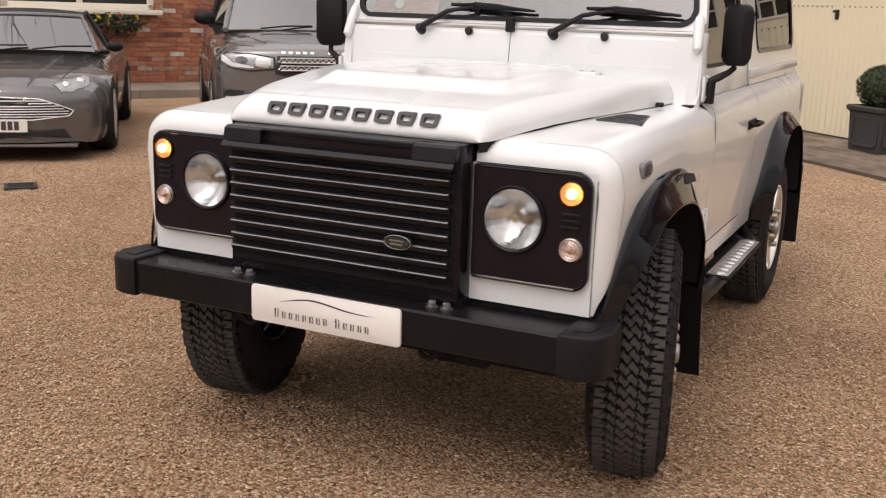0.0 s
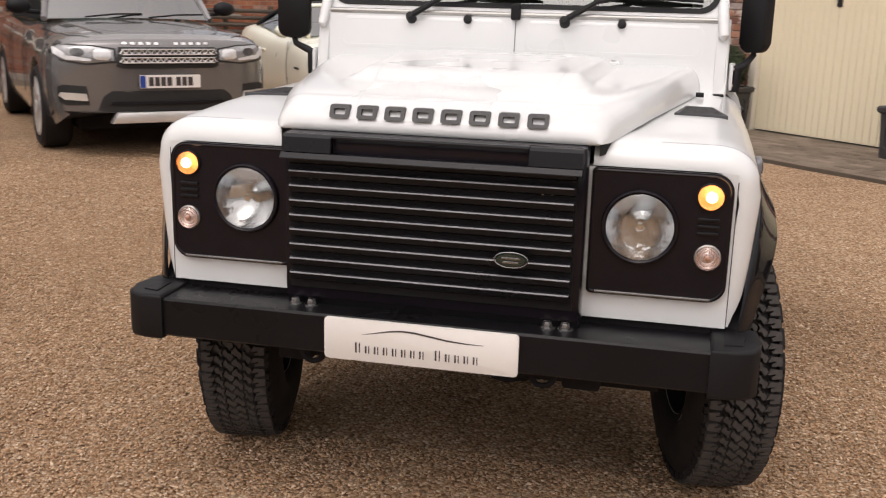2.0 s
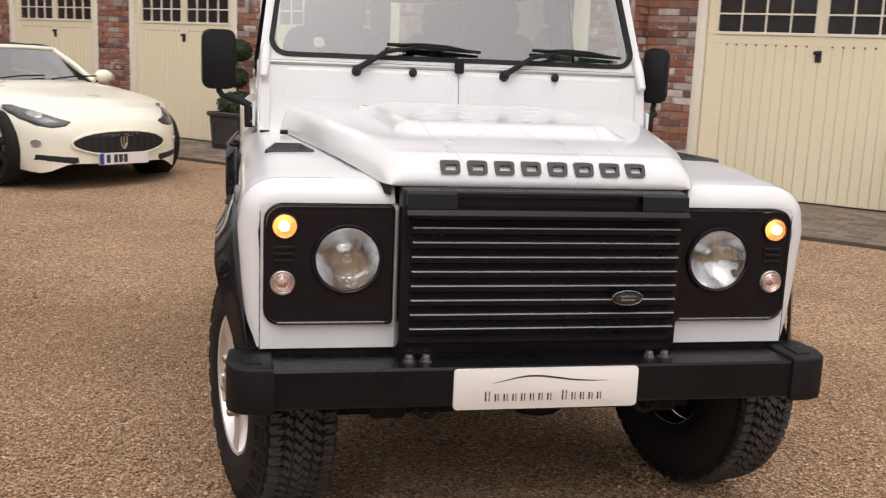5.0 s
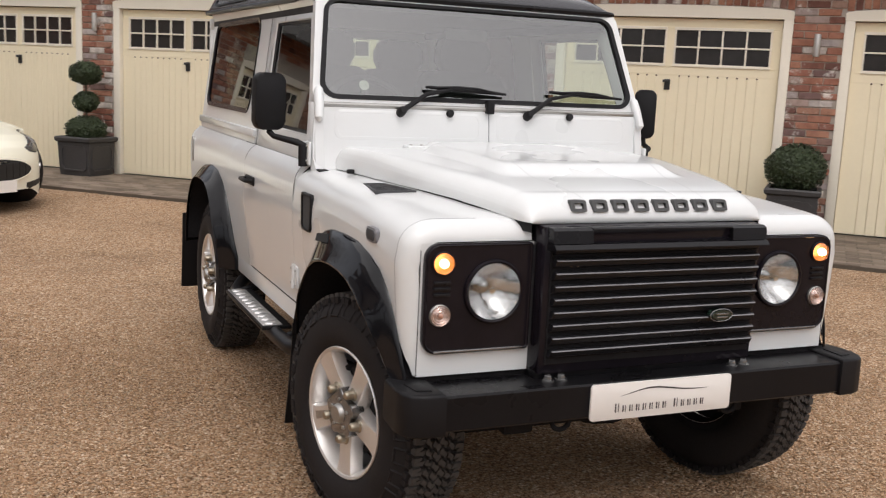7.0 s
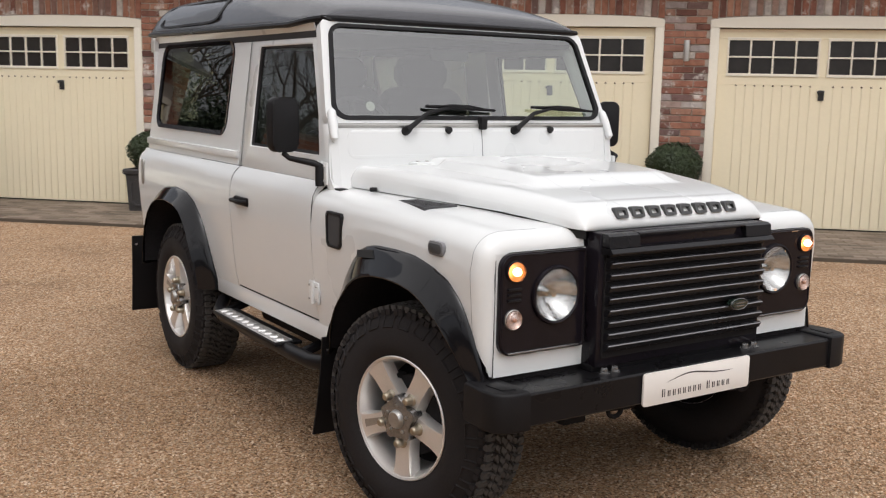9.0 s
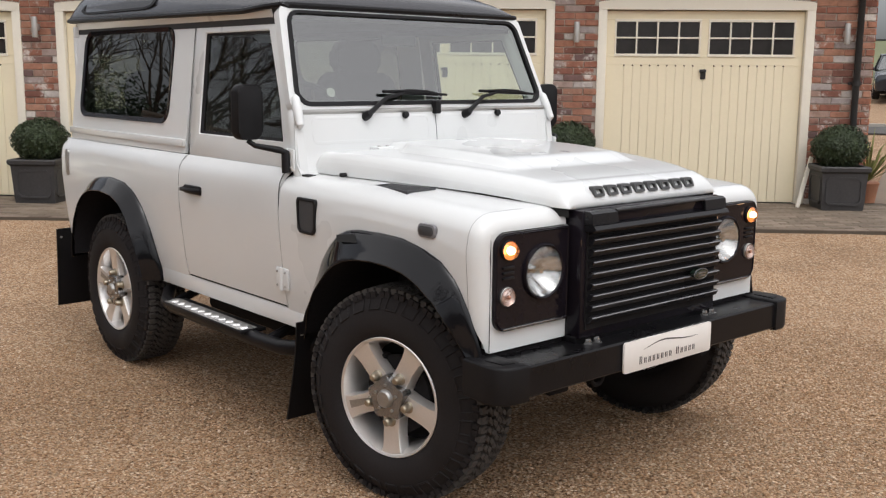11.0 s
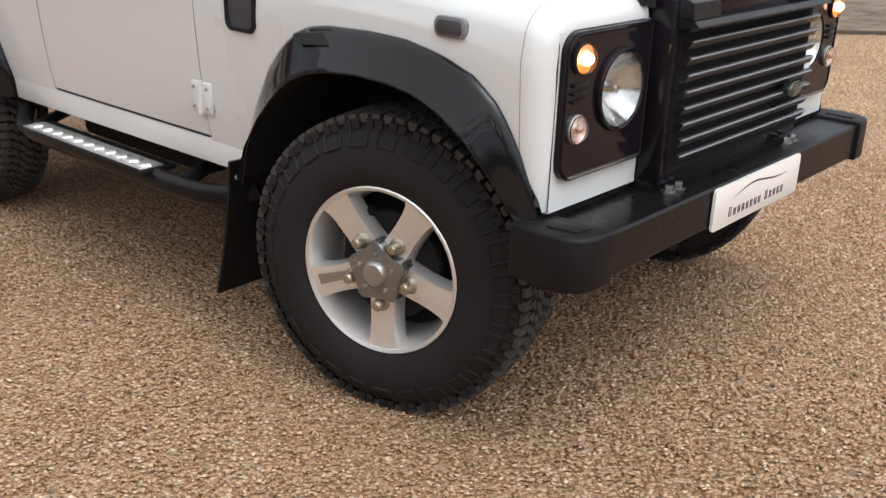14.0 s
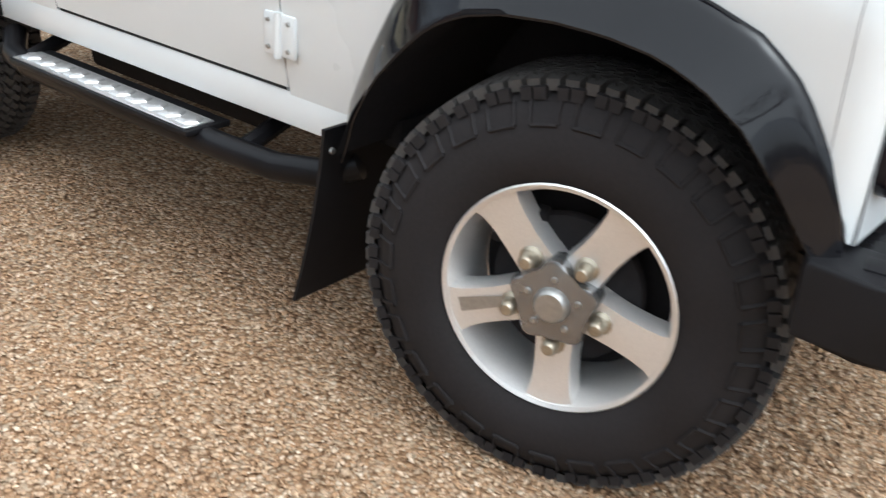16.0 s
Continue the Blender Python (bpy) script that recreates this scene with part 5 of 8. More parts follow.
    bmesh.ops.create_uvsphere(bm, u_segments=12, v_segments=8, radius=0.008, matrix=face @ Matrix.Translation((0, 0, 0.012)))
    part("bulb", bm, M_LAMPCORE, sid)
    bm = bmesh.new()
    lathe(bm, [(0.033, 0.006), (0.032, 0.016), (0.026, 0.021), (0.024, 0.0200), (0.018, 0.0250), (0.016, 0.0240), (0.009, 0.0280), (0, 0.0285)], face, 28)
    part("lens", bm, M_CLEARGLASS, sid).visible_shadow = False
    for k in range(3):
        bm = bmesh.new()
        z = 0.908 - 0.0175 * k
        box(bm, (sign * 0.688 - 0.026, -0.460, z - 0.004), (sign * 0.688 + 0.026, -0.450, z + 0.004), 0.002)
        part("panel_louvre", bm, M_SLAT, pan)

# ---- bumper and plate ----
bm = bmesh.new()
prof = [(-0.578, 0.512), (-0.578, 0.606), (-0.572, 0.612), (-0.430, 0.612), (-0.430, 0.604), (-0.566, 0.604), (-0.566, 0.514), (-0.43, 0.514), (-0.43, 0.506), (-0.572, 0.506)]
slab(bm, prof, 0, -0.735, 0.735, 0.0)
bump_bar = part("front_bumper", bm, M_SATIN, rover, "black steel channel bumper", smooth=30)
for sign in (-1, 1):
    bm = bmesh.new()
    o = [(sign * x, y) for x, y in ((0.715, -0.588), (0.775, -0.586), (0.812, -0.572), (0.832, -0.545), (0.836, -0.50), (0.832, -0.40), (0.80, -0.385), (0.715, -0.385))]
    slab(bm, o, 2, 0.497, 0.622, 0.010, 3)
    cap = part("bumper_end", bm, M_PLASTIC, bump_bar, "moulded black bumper end cap")
    bm = bmesh.new()
    slab(bm, [(sign * x, y) for x, y in ((0.745, -0.55), (0.79, -0.54), (0.80, -0.47), (0.75, -0.46))], 2, 0.62, 0.6255, 0.002)
    part("raised_pad", bm, M_PLASTIC, cap)
    for x in (0.315, 0.36):
        bm = bmesh.new()
        lathe(bm, [(0, 0.018), (0.010, 0.018), (0.012, 0.012), (0.012, 0.003), (0.020, 0.003), (0.020, -0.001)], Matrix.Translation((sign * x, -0.515, 0.613)), 6)
        part("bumper_bolt", bm, M_HUB, bump_bar)
    bm = bmesh.new()
    box(bm, (sign * 0.40 - 0.05, -0.43, 0.42), (sign * 0.40 + 0.05, 0.3, 0.55), 0.01)
    part("chassis_rail", bm, M_UNDER, rover)
    bm = bmesh.new()
    tube(bm, [(sign * 0.31 + 0.03 * math.cos(radians(a)), -0.52, 0.485 + 0.026 * math.sin(radians(a))) for a in range(0, 360, 30)], 0.008, 8, closed=True)
    part("towing_eye", bm, M_UNDER, bump_bar)
bm = bmesh.new()
slab(bm, rounded(-0.252, 0.500, 0.256, 0.611, 0.010), 1, -0.590, -0.582, 0.0015)
plate = part("dealer_plate", bm, M_PLATE, rover, "white dealer plate with dark printed lettering bars and an arc")
bm = bmesh.new()
arc = [(-0.150 + 0.32 * k / 30, lerp(k / 30, [(0.0, 0.571), (0.10, 0.578), (0.22, 0.5865), (0.32, 0.5905), (0.42, 0.5900), (0.55, 0.5845), (0.70, 0.5775), (0.85, 0.5745), (1.0, 0.5745)])) for k in range(31)]
rows = []
for k, (x, z) in enumerate(arc):
    w = 0.0026 * math.sin(math.pi * (k + 0.5) / 31) ** 0.7
    rows.append([(x, -0.5906, z - w), (x, -0.5906, z + w)])
grid(bm, rows)
part("printed_arc", bm, M_PRINT, plate, smooth=0)
x = -0.168
for word in (8, 5):
    for k in range(word):
        h = 0.027 if k == 0 else 0.020
        w = 0.017 if k == 0 else 0.0145
        for q in (0, 1):
            bm = bmesh.new()
            a = x + q * w * 0.62
            box(bm, (a, -0.5912, 0.522), (a + 0.0042 - 0.0016 * q, -0.5895, 0.522 + h))
            part("printed_bar", bm, M_PRINT, plate, smooth=0)
        x += w + 0.0095
    x += 0.017

# ---- arches, wheels, steps, underside ----
def flare(path_in, path_out, sign, front, x_lip, parent):
    """A wheel-arch flare: a lip path in the plane of the side and a path where it meets the body."""
    bm = bmesh.new()
    n = 36

    def sample(p, t):
        d = [0]
        for a, b in zip(p, p[1:]):
            d.append(d[-1] + math.dist(a, b))
        s = t * d[-1]
        return (lerp(s, [(q, a[0]) for q, a in zip(d, p)]), lerp(s, [(q, a[1]) for q, a in zip(d, p)]))

    rows = []
    for k in range(n + 1):
        t = k / n
        oy, oz = sample(path_out, t)
        iy, iz = sample(path_in, t)
        row = []
        for q, (fx, ft) in enumerate(((0, 0.0), (0.16, 0.03), (0.30, 0.14), (0.50, 0.36), (0.72, 0.62), (0.92, 0.87), (1.0, 0.955), (0.985, 1.0))):
            y, z = oy + (iy - oy) * ft, oz + (iz - oz) * ft
            base = side_x(min(1.06, max(0.5, z))) + 0.001
            lip = base + (x_lip - base) * (1 - 0.62 * smooth_step(0.74, 1.0, t if front else 0.0)) * (1 - 0.25 * smooth_step(0.20, 0.0, t))
            row.append((sign * (base + (lip - base) * fx), y, z))
        rows.append(row)
    grid(bm, rows)
    thicken(bm, 0.005)
    return part("wheel_arch", bm, M_ARCH, parent, "gloss black plastic wheel arch", smooth=45)


OUT_F = [(0.580, 0.500), (0.545, 0.60), (0.482, 0.722), (0.418, 0.832), (0.355, 0.900), (0.285, 0.948), (0.20, 0.964), (0.05, 0.969), (-0.06, 0.966), (-0.17, 0.946), (-0.265, 0.912), (-0.335, 0.855), (-0.385, 0.772), (-0.420, 0.68), (-0.436, 0.605)]
IN_F = [(0.505, 0.500), (0.465, 0.60), (0.400, 0.70), (0.335, 0.77), (0.285, 0.815), (0.22, 0.848), (0.14, 0.866), (0.04, 0.874), (-0.05, 0.872), (-0.14, 0.860), (-0.215, 0.832), (-0.28, 0.787), (-0.335, 0.715), (-0.378, 0.645), (-0.415, 0.595)]
OUT_R = [(1.880, 0.500), (1.895, 0.60), (1.935, 0.73), (2.00, 0.845), (2.09, 0.925), (2.20, 0.965), (2.36, 0.978), (2.52, 0.965), (2.63, 0.925), (2.73, 0.845), (2.80, 0.73), (2.84, 0.60), (2.85, 0.500)]
IN_R = [(1.945, 0.500), (1.958, 0.60), (1.995, 0.71), (2.05, 0.80), (2.13, 0.865), (2.22, 0.897), (2.36, 0.908), (2.50, 0.897), (2.59, 0.865), (2.67, 0.80), (2.73, 0.71), (2.765, 0.60), (2.775, 0.500)]
for sign in (-1, 1):
    fa = flare(IN_F, OUT_F, sign, True, 0.872, rover)
    flare(IN_R, OUT_R, sign, False, 0.878, rover)
    bm = bmesh.new()
    slab(bm, [(0.155, 0.925), (0.265, 0.915), (0.285, 0.937), (0.19, 0.950)], 0, sign * 0.845, sign * 0.868, 0.004)
    for v in bm.verts:
        slope = side_x(0.93) + (0.872 - side_x(0.93)) * lerp((0.964 - v.co.z) / 0.104, [(0, 0.0), (0.03, 0.16), (0.14, 0.30), (0.36, 0.50), (0.62, 0.72), (1.0, 1.0)])
        v.co.x = sign * (slope + 0.007 if abs(v.co.x) > 0.857 else slope - 0.012)
    part("arch_recess", bm, M_SEAM, fa)
    # wheel wells
    for path, y0, y1 in ((IN_F, -0.40, 0.48), (IN_R, 1.93, 2.80)):
        bm = bmesh.new()
        rows = []
        for y, z in path:
            rows.append([(sign * x, y, z + 0.02) for x in (0.795 if y < -0.2 else 0.862, 0.62, 0.45)])
        grid(bm, rows)
        bm.faces.new([bm.verts.new((sign * 0.45, y, z + 0.02)) for y, z in path])
        part("wheel_well", bm, M_WELL, rover)
    # mud flaps
    for y, yb, z0, z1, nm in ((0.560, 0.642, 0.140, 0.555, "front"), (3.085, 3.12, 0.165, 0.62, "rear")):
        bm = bmesh.new()
        outer = (0.845, 0.60)
        rows = []
        for t in (0, 0.2, 0.4, 0.6, 0.8, 1.0):
            y_t = y + (yb - y) * (1 - t) ** 1.5
            rows.append([(sign * x, y_t, z0 + (z1 - z0) * t) for x in (outer[1], 0.70, 0.78, outer[0])])
        grid(bm, rows)
        thicken(bm, 0.008)
        fl = part("mud_flap", bm, M_PLASTIC, rover, "black rubber mud flap")
        bm = bmesh.new()
        lathe(bm, [(0, 0.006), (0.006, 0.005), (0.008, 0)], Matrix.Translation((sign * 0.82, y - 0.004, z1 - 0.05)) @ pose(0, 0, 0, 90), 8)
        part("flap_screw", bm, M_STEEL, fl)
    # side step with tread plates
    bm = bmesh.new()
    tube(bm, [(sign * 0.735, 0.555, 0.455), (sign * 0.775, 0.62, 0.425), (sign * 0.800, 0.74, 0.410), (sign * 0.805, 0.90, 0.407), (sign * 0.805, 1.70, 0.407), (sign * 0.79, 1.80, 0.415), (sign * 0.74, 1.87, 0.45)], 0.032, 14)
    step = part("side_step", bm, M_SATIN, rover, "black tubular side step with bright tread plate")
    bm = bmesh.new()
    a, b = sorted((sign * 0.735, sign * 0.862))
    box(bm, (a, 0.965, 0.425), (b, 1.70, 0.440), 0.004)
    part("step_board", bm, M_PLASTIC, step)
    bm = bmesh.new()
    box(bm, (min(sign * 0.772, sign * 0.854), 0.980, 0.4395), (max(sign * 0.772, sign * 0.854), 1.690, 0.4435), 0.001, 1)
    tp = part("tread_plate", bm, M_TREADPLATE, step, "bright studded aluminium tread plate")
    bm = bmesh.new()
    lathe(bm, [(0, 0.008), (0.020, 0.0075), (0.029, 0.004), (0.033, 0.0)], pose(0, 0, 0, 0, 0, 30), 6)
    stud = None
    for k in range(11):
        stud = part("tread_stud", bm, M_TREADPLATE, tp, smooth=20) if stud is None else new("tread_stud", stud.data)
        stud.parent = tp
        stud.location = (sign * 0.813, 1.015 + 0.064 * k, 0.4435)
    for y in (0.86, 1.74):
        bm = bmesh.new()
        tube(bm, [(sign * 0.80, y, 0.41), (sign * 0.62, y, 0.47), (sign * 0.45, y, 0.50)], 0.022, 8)
        part("step_bracket", bm, M_SATIN, step)

bm = bmesh.new()
box(bm, (-0.70, 0.48, 0.50), (0.70, 1.95, 0.56))
box(bm, (-0.45, -0.42, 0.56), (0.45, 3.05, 0.62))
box(bm, (-0.72, 2.80, 0.50), (0.72, 3.06, 0.56))
box(bm, (-0.45, 0.3, 0.40), (-0.35, 3.0, 0.52))
box(bm, (0.35, 0.3, 0.40), (0.45, 3.0, 0.52))
part("floor_pan", bm, M_UNDER, rover, smooth=0)
for y in (0.0, 2.36):
    bm = bmesh.new()
    tube(bm, [(-0.66, y, 0.385), (0.66, y, 0.385)], 0.045, 12)
    lathe(bm, [(0, -0.13), (0.09, -0.11), (0.13, 0), (0.09, 0.11), (0, 0.13)], Matrix.Translation((0.15, y, 0.385)) @ pose(0, 0, 0, 90), 16)
    part("axle", bm, M_UNDER, rover)
bm = bmesh.new()
tube(bm, [(-0.60, -0.17, 0.36), (0.60, -0.17, 0.36)], 0.02, 8)
part("steering_rod", bm, M_UNDER, rover)
part("sump", boxed((-0.25, -0.1, 0.40), (0.25, 0.5, 0.60), 0.04), M_UNDER, rover)
part("fuel_tank", boxed((-0.6, 1.0, 0.36), (-0.46, 1.75, 0.52), 0.03), M_UNDER, rover)

TYRE_R, TYRE_W = 0.392, 0.262


def tread_blocks(shapes, n, depth=0.020):
    """Rubber blocks round the tyre: outlines (across, along in pitches), each on both halves, turned about the middle."""
    bm = bmesh.new()
    span = 2 * math.pi / n
    for k in range(n):
        for side in (-1, 1):
            for shift, drop, shape in shapes:
                lo, hi = [], []
                for w, t in shape:
                    w = w * 0.83
                    ang = span * (k + shift * side + t * side)
                    crown = 0.004 * (1 - (w / 0.10) ** 2)
                    base, top = TYRE_R - depth - drop, TYRE_R + crown - drop - 0.001
                    lo.append(bm.verts.new((side * w, base * math.cos(ang), base * math.sin(ang))))
                    hi.append(bm.verts.new((side * (w * 0.985 + 0.0005), top * math.cos(ang), top * math.sin(ang))))
                m = len(lo)
                bm.faces.new(hi)
                for q in range(m):
                    bm.faces.new((lo[q], lo[(q + 1) % m], hi[(q + 1) % m], hi[q]))
    return bm


INNER_BLOCK = [(0.006, -0.56), (0.012, -0.62), (0.018, -0.32), (0.029, -0.16), (0.034, 0.04), (0.031, 0.22), (0.026, 0.48), (0.019, 0.32), (0.016, 0.13), (0.006, 0.05), (-0.004, -0.06), (-0.004, -0.30)]
MIDDLE_BLOCK = [(0.034, -0.54), (0.042, -0.58), (0.049, -0.24), (0.060, -0.14), (0.067, 0.12), (0.063, 0.28), (0.057, 0.48), (0.049, 0.31), (0.047, 0.10), (0.034, 0.06), (0.039, -0.16), (0.040, -0.34)]
SHOULDER_BLOCK = [(0.071, -0.20), (0.075, -0.42), (0.113, -0.34), (0.113, 0.34), (0.080, 0.40), (0.078, 0.17), (0.091, 0.07), (0.090, -0.03), (0.065, 0.05), (0.068, -0.10)]
EDGE_BLOCK = [(0.108, -0.38), (0.125, -0.36), (0.125, -0.03), (0.112, -0.03), (0.112, 0.03), (0.125, 0.03), (0.125, 0.33), (0.108, 0.36)]


def build_wheel():
    """A wheel standing with its axle along x, outer face towards -x."""
    w = part("wheel", (lambda b: (lathe(b, [(0.205, -0.090), (0.212, -0.104), (0.226, -0.114), (0.245, -0.123), (TYRE_R - 0.122, -0.126), (TYRE_R - 0.090, -0.124), (TYRE_R - 0.055, -0.113), (TYRE_R - 0.030, -0.096), (TYRE_R - 0.019, -0.080), (TYRE_R - 0.015, -0.040), (TYRE_R - 0.014, 0.000), (TYRE_R - 0.015, 0.040), (TYRE_R - 0.019, 0.080), (TYRE_R - 0.030, 0.096), (TYRE_R - 0.055, 0.113), (TYRE_R - 0.090, 0.124), (TYRE_R - 0.122, 0.126), (0.245, 0.123), (0.226, 0.114), (0.212, 0.104), (0.205, 0.090), (0.205, -0.090)], pose(0, 0, 0, 0, 90, 0), 64), b)[1])(bmesh.new()), M_RUBBER, rover, "chunky off-road tyre on a five-spoke alloy rim", smooth=30)
    part("tread", tread_blocks([(0.0, 0.0, INNER_BLOCK), (0.35, 0.0, MIDDLE_BLOCK), (0.70, 0.0, SHOULDER_BLOCK)], 72), M_TREAD, w, "dusty block tread", smooth=25)
    part("shoulder_lug", tread_blocks([(0.35, 0.011, EDGE_BLOCK)], 36, 0.022), M_RUBBER, w, smooth=25, kind="stuff")
    bm = bmesh.new()
    for k in range(27):
        ang = 2 * math.pi * k / 27
        for r0, r1, q in ((TYRE_R - 0.070, TYRE_R - 0.034, 0.035), (TYRE_R - 0.070, TYRE_R - 0.034, -0.035)):
            a = ang + q * 2.1
            p = [Vector((-0.1195, r0 * math.cos(a), r0 * math.sin(a))), Vector((-0.0995, r1 * math.cos(a), r1 * math.sin(a)))]
            tube(bm, p, 0.0048, 5)
        pts = [Vector((-0.1195, (TYRE_R - 0.071) * math.cos(ang + e), (TYRE_R - 0.071) * math.sin(ang + e))) for e in (-0.074, -0.025, 0.025, 0.074)]
        tube(bm, pts, 0.0042, 5)
    part("sidewall_rib", bm, M_RUBBER, w, kind="stuff")
    bm = bmesh.new()
    lathe(bm, [(0.216, -0.106), (0.2195, -0.113), (0.2165, -0.1155), (0.2085, -0.112), (0.2035, -0.098), (0.195, -0.070), (0.189, -0.04), (0.186, 0.10), (0.21, 0.105)], pose(0, 0, 0, 0, 90, 0), 56)
    rim = part("rim", bm, M_ALLOY, w, "silver five-spoke alloy rim", smooth=40)
    for k in range(5):
        ang = 2 * math.pi * k / 5 + math.pi * 1.5 - 0.06
        rot = pose(0, 0, 0, math.degrees(ang), 0, 0)
        bm = bmesh.new()
        rows = []
        for r, hw, x in ((0.045, 0.040, -0.094), (0.085, 0.036, -0.098), (0.12, 0.0345, -0.101), (0.16, 0.036, -0.103), (0.188, 0.040, -0.1055), (0.200, 0.045, -0.107), (0.208, 0.056, -0.1085)):
            rows.append([(x + 0.045, r, -hw * 1.12), (x + 0.010, r, -hw * 1.06), (x, r, -hw * 0.97), (x - 0.002, r, 0), (x, r, hw * 0.97), (x + 0.010, r, hw * 1.06), (x + 0.045, r, hw * 1.12)])
        grid(bm, rows)
        bmesh.ops.transform(bm, matrix=rot, verts=bm.verts)
        part("spoke", bm, M_ALLOY, rim, smooth=30)
        if k == 1:
            bm = bmesh.new()
            grid(bm, [[(-0.1055, 0.10, -0.004), (-0.1048, 0.10, 0.016)], [(-0.108, 0.19, -0.006), (-0.107, 0.19, 0.022)]])
            bmesh.ops.transform(bm, matrix=rot, verts=bm.verts)
            part("spoke_recess", bm, M_STEEL, rim, smooth=0)
        # lug nut between hub and spoke
        bm = bmesh.new()
        nut = rot @ Matrix.Translation((-0.100, 0.087, 0)) @ pose(0, 0, 0, 0, -90, 0)
        lathe(bm, [(0, 0.034), (0.010, 0.033), (0.0150, 0.027), (0.0158, 0.006), (0.022, 0.002), (0.023, -0.012)], nut, 12)
        part("wheel_nut", bm, M_NUT, rim)
    bm = bmesh.new()
    prof = []
    for k in range(40):
        a = 2 * math.pi * k / 40
        r = 0.073 + 0.012 * math.cos(5 * (a - (math.pi * 1.5 - 0.06)) + math.pi)
        prof.append((r * math.cos(a), r * math.sin(a)))
    slab(bm, prof, 0, -0.124, -0.075, 0.006)
    hub = part("hub_cap", bm, M_HUB, rim, "cast grey hub centre")
    bm = bmesh.new()
    lathe(bm, [(0, 0.016), (0.026, 0.015), (0.031, 0.010), (0.034, 0.0)], Matrix.Translation((-0.124, 0, 0)) @ pose(0, 0, 0, 0, -90, 0), 24)
    for k in range(5):
        a = 2 * math.pi * (k + 0.5) / 5 + math.pi * 1.5
        lathe(bm, [(0, 0.006), (0.005, 0.005), (0.0065, 0)], Matrix.Translation((-0.124, 0.049 * math.cos(a), 0.049 * math.sin(a))) @ pose(0, 0, 0, 0, -90, 0), 8)
    part("hub_boss", bm, M_STEEL, rim)
    bm = bmesh.new()
    lathe(bm, [(0, -0.052), (0.14, -0.052), (0.142, -0.048), (0.142, -0.030), (0.10, -0.028), (0, -0.028)], pose(0, 0, 0, 0, 90, 0), 40)
    part("brake_disc", bm, M_UNDER, rim)
    bm = bmesh.new()
    box(bm, (-0.072, 0.05, 0.06), (-0.02, 0.15, 0.14), 0.012)
    part("brake_caliper", bm, M_UNDER, rim)
    bm = bmesh.new()
    lathe(bm, [(0.185, 0.02), (0.10, 0.03), (0, 0.03)], pose(0, 0, 0, 0, 90, 0), 40)
    part("rim_back", bm, M_UNDER, rim)
    bm = bmesh.new()
    lathe(bm, [(0.181, 0.032), (0.183, 0.095), (0.190, 0.104), (0.206, 0.109), (0.2135, 0.110)], pose(0, 0, 0, 0, 90, 0), 40)
    part("inner_barrel", bm, M_UNDER, rim, "dirty inner face of the rim")
    return w


STEER = 13
wheel = build_wheel()
wheel.matrix_basis = pose(-0.712, 0.03, 0.385, 0, 0, STEER)
WHEELS = (pose(0.742, 0.09, 0.385, 0, 0, 180 + STEER), pose(-0.706, 2.36, 0.385, 35, 0, 0), pose(0.706, 2.36, 0.385, 0, 0, 180))
for m in WHEELS:
    copy_thing(wheel, m)

# ---- cab ----
bm = bmesh.new()
rows = []
for y, z in ((0.76, 1.30), (0.80, 1.335), (0.90, 1.34), (1.0, 1.32), (1.03, 1.24), (1.02, 1.05), (0.9, 0.98)):
    rows.append([(0.70 * k / 6, y, z) for k in range(-6, 7)])
grid(bm, rows)
part("dashboard", bm, M_INTERIOR, rover)
part("instrument_binnacle", boxed((-0.52, 0.86, 1.32), (-0.22, 1.03, 1.40), 0.02), M_INTERIOR, rover)
bm = bmesh.new()
c = pose(-0.37, 1.13, 1.30, -32, 0, 0)
tube(bm, [c @ Vector((0.195 * math.cos(radians(a)), 0.0, 0.195 * math.sin(radians(a)))) for a in range(0, 360, 12)], 0.016, 8, closed=True)
for a in (90, 210, 330):
    tube(bm, [c @ Vector((0, 0.03, 0)), c @ Vector((0.19 * math.cos(radians(a)), 0, 0.19 * math.sin(radians(a))))], 0.014, 6)
lathe(bm, [(0, -0.03), (0.06, -0.025), (0.075, 0.01), (0.05, 0.03)], c @ pose(0, 0, 0, 90), 16)
part("steering_wheel", bm, M_INTERIOR, rover, "black three-spoke steering wheel")


def cab_seat(x, y):
    bm = bmesh.new()
    slab(bm, rounded(x - 0.24, 0.87, x + 0.24, 1.52, 0.09), 1, y + 0.20, y + 0.33, 0.04, 3)
    for v in bm.verts:
        v.co.y += (v.co.z - 0.87) * 0.22
    s = part("seat_back", bm, M_SEAT, rover, "grey cloth seat")
    bm = bmesh.new()
    slab(bm, rounded(x - 0.14, 1.50, x + 0.14, 1.69, 0.06), 1, y + 0.36, y + 0.45, 0.03, 3)
    part("headrest", bm, M_SEAT, s)
    part("seat_cushion", boxed((x - 0.23, y - 0.25, 0.78), (x + 0.23, y + 0.25, 0.92), 0.04, 3), M_SEAT, s)


for x in (-0.37, 0.37):
    cab_seat(x, 1.42)
for x in (-0.33, 0.33):
    cab_seat(x, 2.25)
part("rear_view_mirror", boxed((-0.10, 0.97, 1.64), (0.10, 0.99, 1.69), 0.012), M_INTERIOR, rover)
bm = bmesh.new()
box(bm, (-0.665, 0.93, 1.752), (0.665, 3.03, 1.768))
for a, b in ((-0.678, -0.640), (0.640, 0.678)):
    box(bm, (a, 0.93, 1.715), (b, 3.03, 1.790))
box(bm, (-0.64, 0.905, 1.735), (0.64, 0.945, 1.790))
